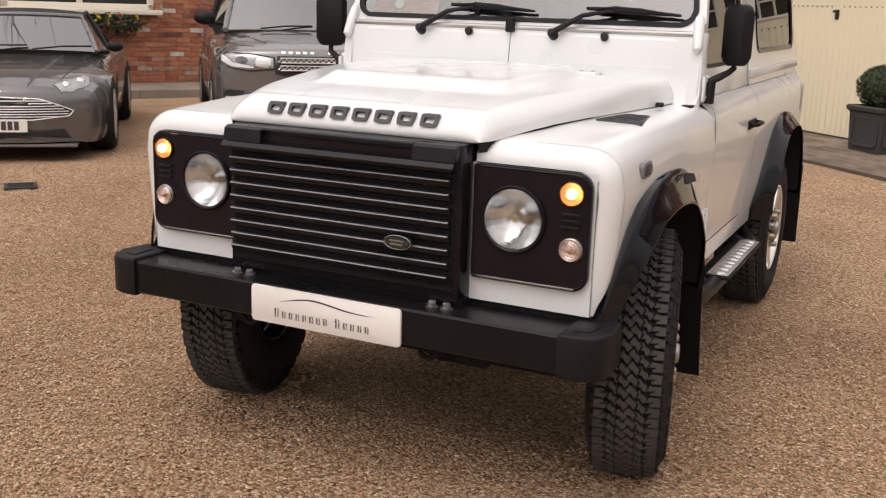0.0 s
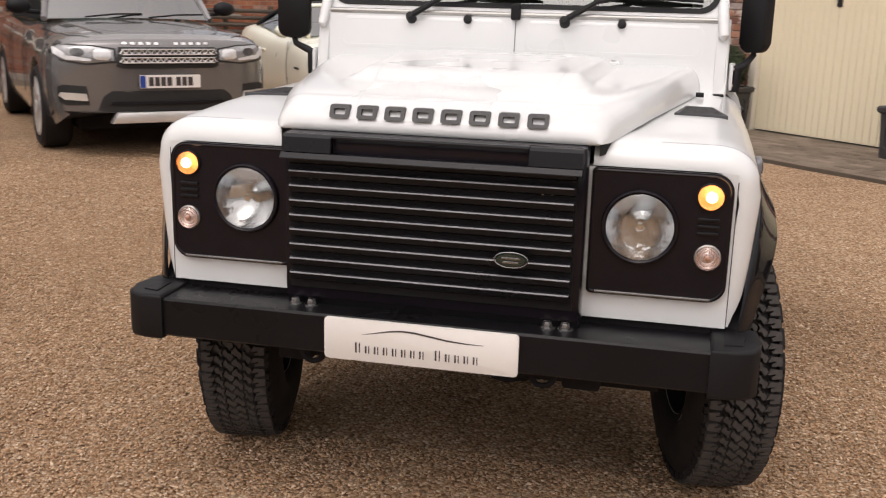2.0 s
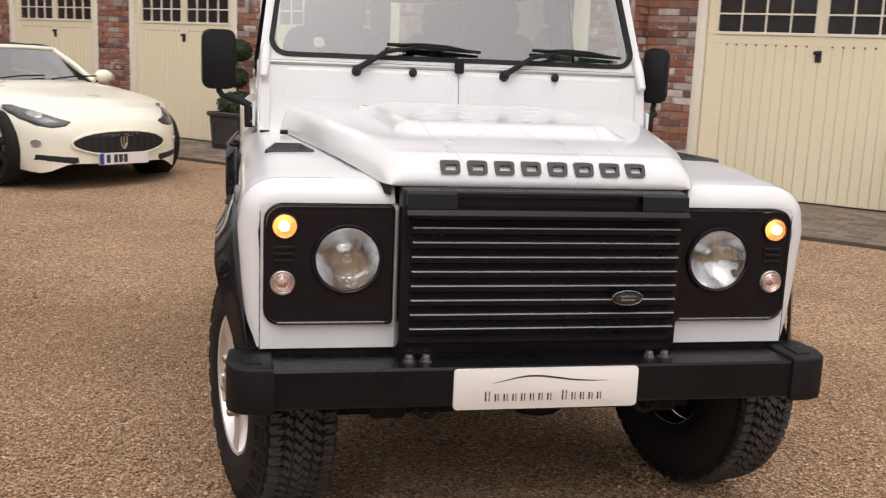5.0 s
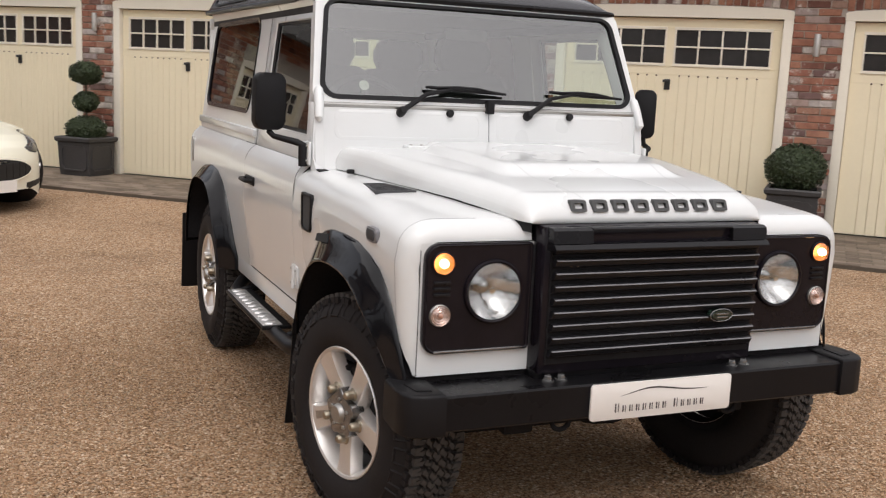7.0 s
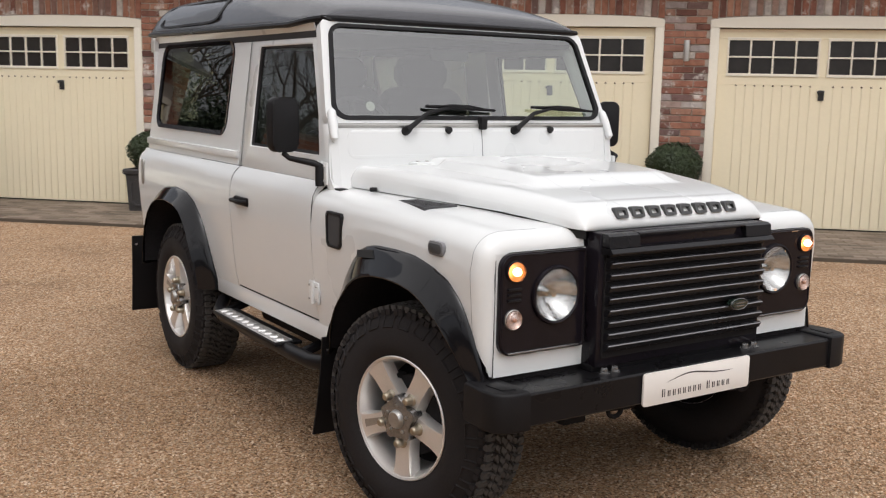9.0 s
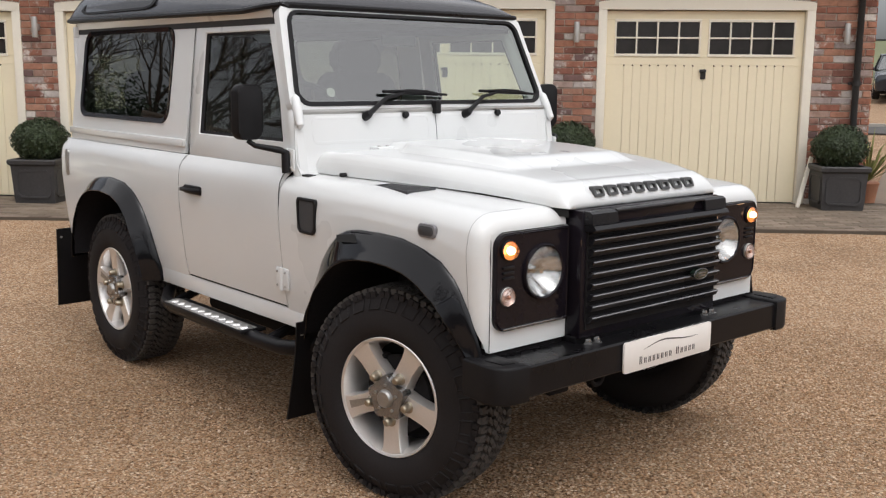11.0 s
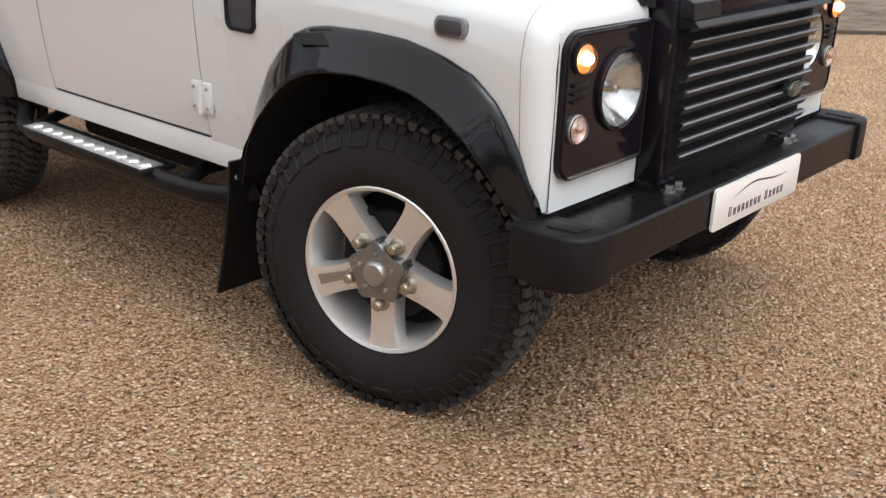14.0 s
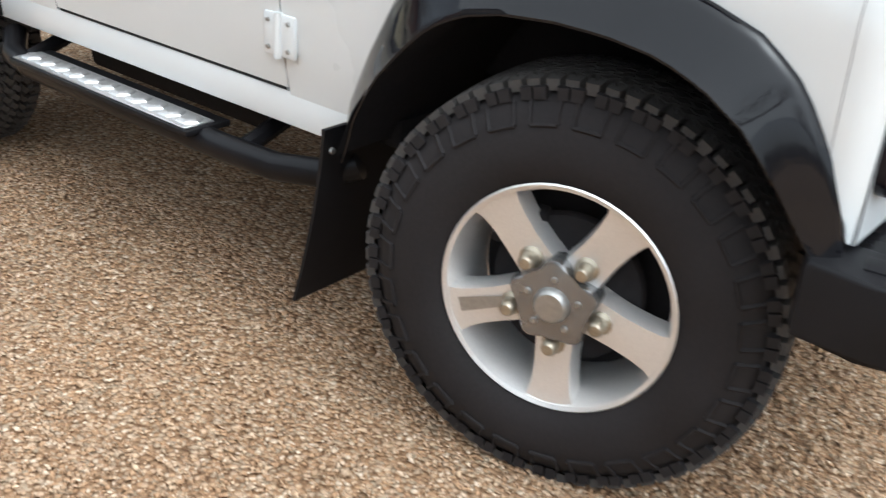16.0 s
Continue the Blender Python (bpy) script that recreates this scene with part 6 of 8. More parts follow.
part("headlining", bm, M_INTERIOR, rover, smooth=0)
part("load_floor", boxed((-0.70, 1.0, 0.60), (0.70, 3.03, 0.66)), M_INTERIOR, rover, smooth=0)

# ---- parked cars ----
M_GREYCAR = worn("metallic_grey_car_paint", (0.19, 0.182, 0.18), 0.22, 0.06, 1.2, 40.0, metal=0.55, bumpiness=0.0, coat=0.9)
M_GREYCAR2 = worn("metallic_mid_grey_car_paint", (0.13, 0.125, 0.124), 0.24, 0.06, 1.2, 40.0, metal=0.45, bumpiness=0.0, coat=0.9)
M_PEARL = worn("pearl_white_car_paint", (0.86, 0.835, 0.69), 0.30, 0.006, 1.2, 30.0, bumpiness=0.0, coat=0.5)
M_CARGLASS = glass("car_glass", (0.28, 0.33, 0.30), gloss=8.0)
M_SOFTTOP = worn("black_fabric_hood", (0.018, 0.018, 0.019), 0.9, 0.2, 6.0, 300.0, bumpiness=0.3)
M_DARKRIM = worn("dark_grey_rim", (0.03, 0.03, 0.032), 0.4, 0.2, 4.0, 80.0, metal=0.5, bumpiness=0.0)
M_HEADLAMP = worn("clear_headlamp", (0.36, 0.36, 0.36), 0.12, 0.4, 18.0, 60.0, metal=0.4, bumpiness=0.0, coat=0.5)
M_DARKLAMP = worn("smoked_headlamp", (0.10, 0.10, 0.10), 0.12, 0.4, 14.0, 60.0, metal=0.3, bumpiness=0.0, coat=0.6)
M_CLEARLAMP = worn("pale_clear_lamp", (0.72, 0.72, 0.72), 0.15, 0.1, 18.0, 60.0, metal=0.2, bumpiness=0.0, coat=0.5)
M_MESH = worn("black_grille_mesh", (0.012, 0.012, 0.012), 0.55, 0.3, 20.0, 120.0, bumpiness=0.3)


def heading_pose(x, y, hx, hy):
    return Matrix.Translation((x, y, 0)) @ Matrix.Rotation(math.atan2(hx, -hy), 4, "Z")


def car_wheel(car, m, r, w, material, spokes):
    bm = bmesh.new()
    lathe(bm, [(r * 0.70, -w / 2), (r * 0.90, -w / 2 - 0.008), (r * 0.985, -w / 2 + 0.02), (r, -w / 4), (r, w / 4), (r * 0.985, w / 2 - 0.02), (r * 0.90, w / 2 + 0.008), (r * 0.70, w / 2)], pose(0, 0, 0, 0, 90, 0), 40)
    wh = part("wheel", bm, M_RUBBER, car, "road wheel with a low tyre")
    wh.matrix_basis = m
    bm = bmesh.new()
    lathe(bm, [(r * 0.70, -w / 2 - 0.006), (r * 0.73, -w / 2 + 0.004), (r * 0.66, -w / 2 + 0.01), (r * 0.63, -w / 2 + 0.06), (r * 0.62, w / 2)], pose(0, 0, 0, 0, 90, 0), 40)
    for k in range(spokes):
        rot = pose(0, 0, 0, 360 * k / spokes, 0, 0)
        b2 = [(-w / 2 + 0.005, 0.03, -0.035), (-w / 2 + 0.005, 0.03, 0.035), (-w / 2, r * 0.67, 0.022), (-w / 2, r * 0.67, -0.022)]
        f = [bm.verts.new(rot @ Vector(p)) for p in b2]
        g = [bm.verts.new(rot @ (Vector(p) + Vector((0.04, 0, 0)))) for p in b2]
        bm.faces.new(f)
        for i in range(4):
            bm.faces.new((f[i], f[(i + 1) % 4], g[(i + 1) % 4], g[i]))
    lathe(bm, [(0, 0.012), (0.05, 0.010), (0.06, 0)], Matrix.Translation((-w / 2, 0, 0)) @ pose(0, 0, 0, 0, -90, 0), 16)
    part("rim", bm, material, wh)
    bm = bmesh.new()
    lathe(bm, [(0, 0.0), (r * 0.60, 0.0)], Matrix.Translation((-w / 2 + 0.07, 0, 0)) @ pose(0, 0, 0, 0, -90, 0), 24)
    part("brake_disc", bm, M_UNDER, wh, smooth=0)
    return wh


def number_plate(car, y, z, tilt=0.0, strip=True, count=7):
    """A plate with bars in place of its characters."""
    bm = bmesh.new()
    slab(bm, rounded(-0.26, -0.0555, 0.26, 0.0555, 0.006), 1, -0.006, 0.004)
    p = part("number_plate", bm, M_PLATE, car, "white number plate with dark bars")
    p.matrix_basis = pose(0, y, z, tilt)
    if strip:
        part("blue_strip", boxed((-0.258, -0.0075, -0.052), (-0.212, -0.0055, 0.052)), M_BLUE, p, smooth=0)
    x = -0.185
    for k in range(count):
        part("plate_bar", boxed((x, -0.0078, -0.038), (x + 0.040, -0.0055, 0.038)), M_PRINT, p, smooth=0)
        x += 0.052 + (0.025 if k == count - 4 else 0)
    return p


def car_body(car, stations, axles, arch_r, paint, name="body", bow=0.2, arch_z=0.33):
    """A closed shell: stations (y, half width, sill, waist, middle height), with openings for the wheels and a bowed front."""
    bm = bmesh.new()
    y0, y1 = stations[0][0], stations[-1][0]
    ys = sorted({y0 + (y1 - y0) * k / 110 for k in range(111)} | {y0 + 0.012 * k for k in range(24)})
    rows = []
    tab = [[(s[0], s[k]) for s in stations] for k in range(1, 5)]
    for y in ys:
        w, zb, zw, zm = (lerp(y, t) for t in tab)
        cut = zb
        for a in axles:
            d = abs(y - a)
            if d < arch_r:
                cut = max(cut, arch_z + math.sqrt(arch_r ** 2 - d ** 2))
        h = zw - zb
        side = [(w * 0.93, zb), (w * 0.975, zb + 0.14 * h), (w * 0.995, zb + 0.35 * h), (w, zb + 0.6 * h), (w * 0.99, zb + 0.8 * h), (w * 0.955, zb + 0.93 * h), (w * 0.90, zw)]
        side = [(x, max(z, min(cut, zw - 0.02) + 0.004 * k)) for k, (x, z) in enumerate(side)]
        top = [(w * 0.80, zw + (zm - zw) * 0.45), (w * 0.62, zw + (zm - zw) * 0.75), (w * 0.35, zw + (zm - zw) * 0.95), (0.0, zm)]
        half = side + top
        rows.append([(-x, y, z) for x, z in half] + [(x, y, z) for x, z in half[-2::-1]])
    grid(bm, rows)
    for row in (rows[0], rows[-1]):
        n = len(row) // 2
        grid(bm, [[Vector(row[i]).lerp(Vector(row[-1 - i]), u / 14) for u in range(15)] for i in range(n)])
    bmesh.ops.remove_doubles(bm, verts=bm.verts, dist=0.0005)
    wide = max(s[1] for s in stations)
    for v in bm.verts:
        f = min(1, max(0, (-0.15 - v.co.y) / 0.45))
        v.co.y += bow * f * f * (abs(v.co.x) / wide) ** 2.6
        g = min(1, max(0, (v.co.y - y1 + 0.5) / 0.45))
        v.co.y -= bow * 0.7 * g * g * (abs(v.co.x) / wide) ** 2.6
    bmesh.ops.smooth_vert(bm, verts=bm.verts[:], factor=0.5, use_axis_x=True, use_axis_y=True, use_axis_z=True)
    ob = part(name, bm, paint, car, smooth=50)
    bm = bmesh.new()
    box(bm, (-stations[3][1] * 0.74, y0 + 0.42, 0.20), (stations[3][1] * 0.74, y1 - 0.3, 0.62), 0.03)
    part("underbody", bm, M_UNDER, car, smooth=0)
    return ob


def skin(ob):
    me = ob.data
    return BVHTree.FromPolygons([v.co.copy() for v in me.vertices], [tuple(p.vertices) for p in me.polygons])


def drop_on(tree, p, axis):
    """The place on a body's skin straight behind p (axis y) or below it (axis z), and its normal."""
    start, ray = ((Vector((p[0], -3, p[1])), Vector((0, 1, 0))) if axis == 1 else (Vector((p[0], p[1], 3)), Vector((0, 0, -1))))
    at, normal, _, _ = tree.ray_cast(start, ray)
    if at is None:
        at, normal, _, _ = tree.find_nearest(Vector((p[0], -0.8, p[1])) if axis == 1 else Vector((p[0], p[1], 0.7)))
    return at, (normal if normal.dot(ray) < 0 else -normal)


def fitted(name, tree, outline, axis, material, parent, label="", lift=0.006, dome=0.0, rings=6):
    """A shaped piece that follows the skin of a body, seen from the front (axis 1: x, z) or from above (axis 2: x, y)."""
    bm = bmesh.new()
    n = len(outline)
    cx, cy = sum(p[0] for p in outline) / n, sum(p[1] for p in outline) / n
    fine = []
    for p, q in zip(outline, outline[1:] + outline[:1]):
        for k in range(4):
            fine.append((p[0] + (q[0] - p[0]) * k / 4, p[1] + (q[1] - p[1]) * k / 4))
    loops = []
    for r in range(rings + 1):
        f = 1 - r / (rings + 0.6)
        row = []
        for p in fine:
            at, nor = drop_on(tree, (cx + (p[0] - cx) * f, cy + (p[1] - cy) * f), axis)
            row.append(bm.verts.new(at + nor * (lift + dome * (1 - f ** 3))))
        loops.append(row)
    base = [bm.verts.new(drop_on(tree, p, axis)[0]) for p in fine]
    loops.insert(0, base)
    m = len(fine)
    for a, b in zip(loops, loops[1:]):
        for k in range(m):
            bm.faces.new((a[k], a[(k + 1) % m], b[(k + 1) % m], b[k]))
    bm.faces.new(loops[-1])
    return part(name, bm, material, parent, label, smooth=45)


def fitted_line(name, tree, pts, axis, r, material, parent, lift=0.0, label="", closed=False):
    bm = bmesh.new()
    out = []
    seq = list(zip(pts, pts[1:] + pts[:1] if closed else pts[1:]))
    for p, q in seq:
        for k in range(5):
            at, nor = drop_on(tree, (p[0] + (q[0] - p[0]) * k / 5, p[1] + (q[1] - p[1]) * k / 5), axis)
            out.append(at + nor * lift)
    if not closed:
        at, nor = drop_on(tree, pts[-1], axis)
        out.append(at + nor * lift)
    tube(bm, out, r, 6, closed=closed)
    return part(name, bm, material, parent, label)


def patch(name, pts, material, parent, label="", lift=0.0, thick=0.0, mirror=False):
    """A flat or bent four- or many-sided piece, on both sides if mirror."""
    for sx in ((1, -1) if mirror else (1,)):
        bm = bmesh.new()
        bm.faces.new([bm.verts.new((sx * p[0], p[1], p[2])) for p in pts])
        if thick:
            thicken(bm, thick)
        part(name, bm, material, parent, label, smooth=0)


def cabin(car, low, high, roof_mat, paint, pillar=0.025, rear_glass=True, glass_mat=None):
    """The glasshouse: low and high are the corner points (half width, y, z) of its foot and of its roof, front, middle and rear."""
    g = glass_mat or M_CARGLASS
    (lf, lm, lr), (hf, hm, hr) = low, high
    # windscreen, bowed
    bm = bmesh.new()
    rows = []
    for k in range(9):
        u = -1 + 2 * k / 8
        bow = 0.14 * (1 - u * u)
        rows.append([(u * lf[0], lf[1] - bow, lf[2] + 0.02 * (1 - u * u)), (u * hf[0], hf[1] - bow * 0.6, hf[2] + 0.015 * (1 - u * u))])
    grid(bm, rows)
    part("windscreen", bm, g, car, "dark reflecting windscreen")
    bm = bmesh.new()
    rows = []
    for y, w, z in ((hf[1], hf[0], hf[2]), ((hf[1] + hm[1]) / 2, (hf[0] + hm[0]) / 2 + 0.01, max(hf[2], hm[2]) + 0.005), (hm[1], hm[0], hm[2]), (hr[1], hr[0], hr[2])):
        row = []
        for k in range(9):
            u = -1 + 2 * k / 8
            row.append((u * w, y - (0.084 * (1 - u * u) if y == hf[1] else 0), z + 0.035 * (1 - u * u)))
        rows.append(row)
    rows.append([(u / 4 * lr[0], lr[1], lr[2] + 0.02) for u in range(-4, 5)]) if not rear_glass else None
    grid(bm, rows)
    thicken(bm, 0.02)
    part("roof", bm, roof_mat, car)
    if rear_glass:
        bm = bmesh.new()
        grid(bm, [[(u / 4 * hr[0], hr[1], hr[2] + 0.035 * (1 - (u / 4) ** 2)) for u in range(-4, 5)], [(u / 4 * lr[0], lr[1], lr[2]) for u in range(-4, 5)]])
        part("rear_window", bm, g, car)
    for sx in (-1, 1):
        for a, b, c, d in ((lf, lm, hm, hf), (lm, lr, hr, hm)):
            bm = bmesh.new()
            bm.faces.new([bm.verts.new((sx * p[0], p[1], p[2])) for p in (a, b, c, d)])
            part("side_window", bm, g, car, smooth=0)
        for a, b, mt in ((lf, hf, paint), (hf, hm, paint if roof_mat is not M_SOFTTOP else M_SOFTTOP), (hm, hr, roof_mat), (lm, hm, M_PLASTIC), (hr, lr, roof_mat)):
            bm = bmesh.new()
            tube(bm, [(sx * a[0], a[1], a[2]), (sx * (a[0] + b[0]) / 2 + sx * 0.008, (a[1] + b[1]) / 2, (a[2] + b[2]) / 2 + 0.01), (sx * b[0], b[1], b[2])], pillar, 8)
            part("pillar", bm, mt, car)
    if paint:
        bm = bmesh.new()
        pts = []
        for k in range(9):
            u = -1 + 2 * k / 8
            pts.append((u * hf[0], hf[1] - 0.084 * (1 - u * u), hf[2] + 0.015 * (1 - u * u)))
        tube(bm, pts, pillar * 1.1, 8)
        part("screen_header", bm, paint if roof_mat is M_SOFTTOP else roof_mat, car)
    # wipers
    for x in (-0.45, 0.15):
        bm = bmesh.new()
        tube(bm, [(x, lf[1] - 0.15, lf[2] + 0.025), (x + 0.28, lf[1] - 0.125, lf[2] + 0.055), (x + 0.55, lf[1] - 0.09, lf[2] + 0.06)], 0.009, 6)
        part("wiper", bm, M_PLASTIC, car)


def car_mirror(car, x, y, z, paint, sx, size=1.0):
    bm = bmesh.new()
    bmesh.ops.create_uvsphere(bm, u_segments=16, v_segments=10, radius=1.0)
    for v in bm.verts:
        v.co = Vector((sx * x + v.co.x * 0.115 * size, y + v.co.y * 0.075 * size * (0.6 if v.co.y > 0 else 1), z + v.co.z * 0.075 * size))
    mr = part("door_mirror", bm, paint, car)
    bm = bmesh.new()
    tube(bm, [(sx * (x - 0.20), y + 0.03, z - 0.06), (sx * (x - 0.06), y + 0.01, z - 0.05)], 0.022, 8)
    part("mirror_stalk", bm, M_PLASTIC, mr)


# large grey off-road car
suv = thing("sport_utility_car", "parked dark grey sport utility car facing the forecourt", "car", heading_pose(-4.36, 5.84, 0.665, -0.747))
suv_body = car_body(suv, [(-0.92, 0.84, 0.38, 0.80, 0.86), (-0.90, 0.90, 0.34, 0.93, 0.965), (-0.86, 0.935, 0.30, 0.965, 1.005), (-0.74, 0.965, 0.25, 0.99, 1.045), (-0.45, 0.98, 0.24, 1.01, 1.085), (0.0, 0.99, 0.24, 1.02, 1.115), (0.45, 0.99, 0.24, 1.03, 1.14), (0.8, 0.99, 0.24, 1.06, 1.16), (2.9, 0.99, 0.25, 1.08, 1.16), (3.7, 0.97, 0.28, 1.07, 1.14), (3.92, 0.90, 0.36, 1.02, 1.08)], (0.0, 2.92), 0.44, M_GREYCAR, bow=0.24, arch_z=0.37)
suv_skin = skin(suv_body)
cabin(suv, ((0.80, 0.62, 1.13), (0.90, 2.0, 1.12), (0.80, 3.85, 1.14)), ((0.62, 1.30, 1.71), (0.66, 2.1, 1.75), (0.60, 3.45, 1.70)), M_GREYCAR, M_GREYCAR, 0.032)
for sx in (-1, 1):
    car_mirror(suv, 1.00, 0.80, 1.245, M_PLASTIC, sx)
    for y in (0.0, 2.92):
        car_wheel(suv, pose(sx * 0.86, y, 0.372, 0, 0, 0 if sx < 0 else 180), 0.372, 0.25, M_ALLOY, 10)
    fitted("lamp_recess", suv_skin, [(sx * 0.43, 0.815), (sx * 0.435, 0.93), (sx * 0.62, 0.957), (sx * 0.86, 0.965), (sx * 0.925, 0.945), (sx * 0.93, 0.87), (sx * 0.86, 0.815), (sx * 0.66, 0.79)], 1, M_MESH, suv, lift=0.002)
    hl = fitted("headlamp", suv_skin, [(sx * 0.455, 0.83), (sx * 0.455, 0.918), (sx * 0.62, 0.945), (sx * 0.86, 0.95), (sx * 0.905, 0.93), (sx * 0.91, 0.88), (sx * 0.85, 0.83), (sx * 0.66, 0.806)], 1, M_HEADLAMP, suv, "wide clear headlamp", 0.006, 0.012)
    fitted("lamp_unit", suv_skin, [(sx * x, z) for x, z in ((0.475, 0.85), (0.475, 0.905), (0.505, 0.918), (0.585, 0.920), (0.612, 0.905), (0.612, 0.850), (0.585, 0.835), (0.505, 0.832))], 1, M_CLEARLAMP, hl, "pale rounded projector lamp", lift=0.020, dome=0.010, rings=3)
    fitted("lamp_unit", suv_skin, [(sx * 0.735 + 0.055 * math.cos(radians(a)), 0.893 + 0.036 * math.sin(radians(a))) for a in range(0, 360, 30)], 1, M_DARKLAMP, hl, lift=0.020, rings=2)
    fitted("light_strip", suv_skin, [(sx * x, z) for x, z in ((0.63, 0.823), (0.63, 0.840), (0.80, 0.848), (0.875, 0.885), (0.885, 0.925), (0.90, 0.925), (0.90, 0.88), (0.82, 0.833))], 1, M_CLEARLAMP, hl, "pale running light strip", lift=0.020, rings=2)
    vent = fitted("bumper_vent", suv_skin, [(sx * 0.66, 0.455), (sx * 0.68, 0.615), (sx * 0.86, 0.625), (sx * 0.90, 0.60), (sx * 0.89, 0.48), (sx * 0.84, 0.45)], 1, M_MESH, suv, lift=0.003)
    fitted("bright_bar", suv_skin, [(sx * 0.67, 0.49), (sx * 0.68, 0.55), (sx * 0.87, 0.56), (sx * 0.885, 0.535), (sx * 0.84, 0.50)], 1, M_ALLOY, vent, lift=0.022, rings=2)
    fitted_line("bonnet_gap", suv_skin, [(sx * 0.62, -0.70), (sx * 0.75, -0.55), (sx * 0.82, -0.3), (sx * 0.85, 0.45)], 2, 0.004, M_SEAM, suv)
    fitted_line("bonnet_crease", suv_skin, [(sx * 0.50, -0.60), (sx * 0.57, -0.40), (sx * 0.66, 0.40)], 2, 0.010, M_GREYCAR, suv)
    fitted("bonnet_vent", suv_skin, [(sx * 0.60, -0.05), (sx * 0.70, -0.05), (sx * 0.72, 0.22), (sx * 0.66, 0.22)], 2, M_MESH, suv, lift=0.003)
gr = fitted("grille", suv_skin, [(-0.44, 0.785), (-0.415, 0.94), (0.415, 0.94), (0.44, 0.785), (0.38, 0.765), (-0.38, 0.765)], 1, M_MESH, suv, "black grille with two bright mesh bars", 0.012)
for z in (0.905, 0.835):
    bm = bmesh.new()
    box(bm, (-0.395, -0.955, z - 0.026), (0.395, -0.925, z - 0.016), 0.004)
    box(bm, (-0.40, -0.955, z + 0.016), (0.40, -0.925, z + 0.026), 0.004)
    for k in range(16):
        x = -0.39 + 0.052 * k
        tube(bm, [(x - 0.024, -0.942, z - 0.016), (x, -0.946, z + 0.016), (x + 0.024, -0.942, z - 0.016)], 0.006, 5)
    part("grille_bar", bm, M_ALLOY, gr)
for k, x in enumerate([-0.36 + 0.066 * k for k in range(5)] + [0.07 + 0.066 * k for k in range(5)]):
    fitted("badge_slab", suv_skin, [(x - 0.017, 0.962), (x - 0.017, 0.979), (x + 0.017, 0.979), (x + 0.017, 0.962)], 1, M_ALLOY, suv, "bright badge shape on the bonnet edge", 0.008, rings=2)
number_plate(suv, -0.945, 0.655)
fitted("lower_intake", suv_skin, [(-0.60, 0.41), (-0.55, 0.53), (-0.48, 0.575), (0.48, 0.575), (0.55, 0.53), (0.60, 0.41), (0.5, 0.40), (-0.5, 0.40)], 1, M_MESH, suv, lift=0.004)
fitted("intake_lip", suv_skin, [(-0.50, 0.455), (-0.48, 0.485), (0.48, 0.485), (0.50, 0.455)], 1, M_PLASTIC, suv, "dark bar across the intake", lift=0.020, rings=2)
fitted("lower_cladding", suv_skin, [(-0.93, 0.26), (-0.93, 0.40), (-0.62, 0.40), (0.62, 0.40), (0.93, 0.40), (0.93, 0.26)], 1, M_PLASTIC, suv, "dark lower bumper cladding", lift=0.008, rings=8)
bm = bmesh.new()
slab(bm, [(-0.50, 0.30), (-0.45, 0.395), (0.45, 0.395), (0.50, 0.30)], 1, -0.945, -0.80, 0.015)
part("skid_plate", bm, M_ALLOY, suv, "silver skid plate")
for sx in (-1, 1):
    for y in (0.72, 1.85):
        bm = bmesh.new()
        tube(bm, [(sx * 0.995, y, 0.45), (sx * 1.0, y + 0.02, 0.8), (sx * 0.955, y + 0.05, 1.05)], 0.004, 5)
        part("door_gap", bm, M_SEAM, suv)

# low grey sports car with a dark fabric hood
coupe = thing("sports_car", "parked grey two-seat sports car with a wide barred grille", "car", heading_pose(-6.36, 3.82, 0.65, -0.76))
coupe_body = car_body(coupe, [(-0.88, 0.70, 0.16, 0.46, 0.50), (-0.86, 0.78, 0.14, 0.55, 0.60), (-0.80, 0.84, 0.13, 0.605, 0.655), (-0.62, 0.88, 0.13, 0.655, 0.715), (-0.35, 0.915, 0.14, 0.715, 0.765), (0.0, 0.935, 0.14, 0.755, 0.80), (0.4, 0.92, 0.15, 0.78, 0.84), (0.8, 0.89, 0.15, 0.80, 0.90), (1.6, 0.88, 0.16, 0.82, 0.90), (2.3, 0.92, 0.16, 0.86, 0.92), (2.8, 0.94, 0.18, 0.87, 0.94), (3.3, 0.86, 0.25, 0.84, 0.90), (3.5, 0.74, 0.36, 0.78, 0.84)], (0.0, 2.6), 0.375, M_GREYCAR2, bow=0.34)
coupe_skin = skin(coupe_body)
cabin(coupe, ((0.74, 0.62, 0.885), (0.80, 1.45, 0.87), (0.70, 2.75, 0.92)), ((0.56, 1.22, 1.215), (0.56, 1.75, 1.25), (0.52, 2.15, 1.19)), M_SOFTTOP, M_GREYCAR2, 0.022, rear_glass=False)
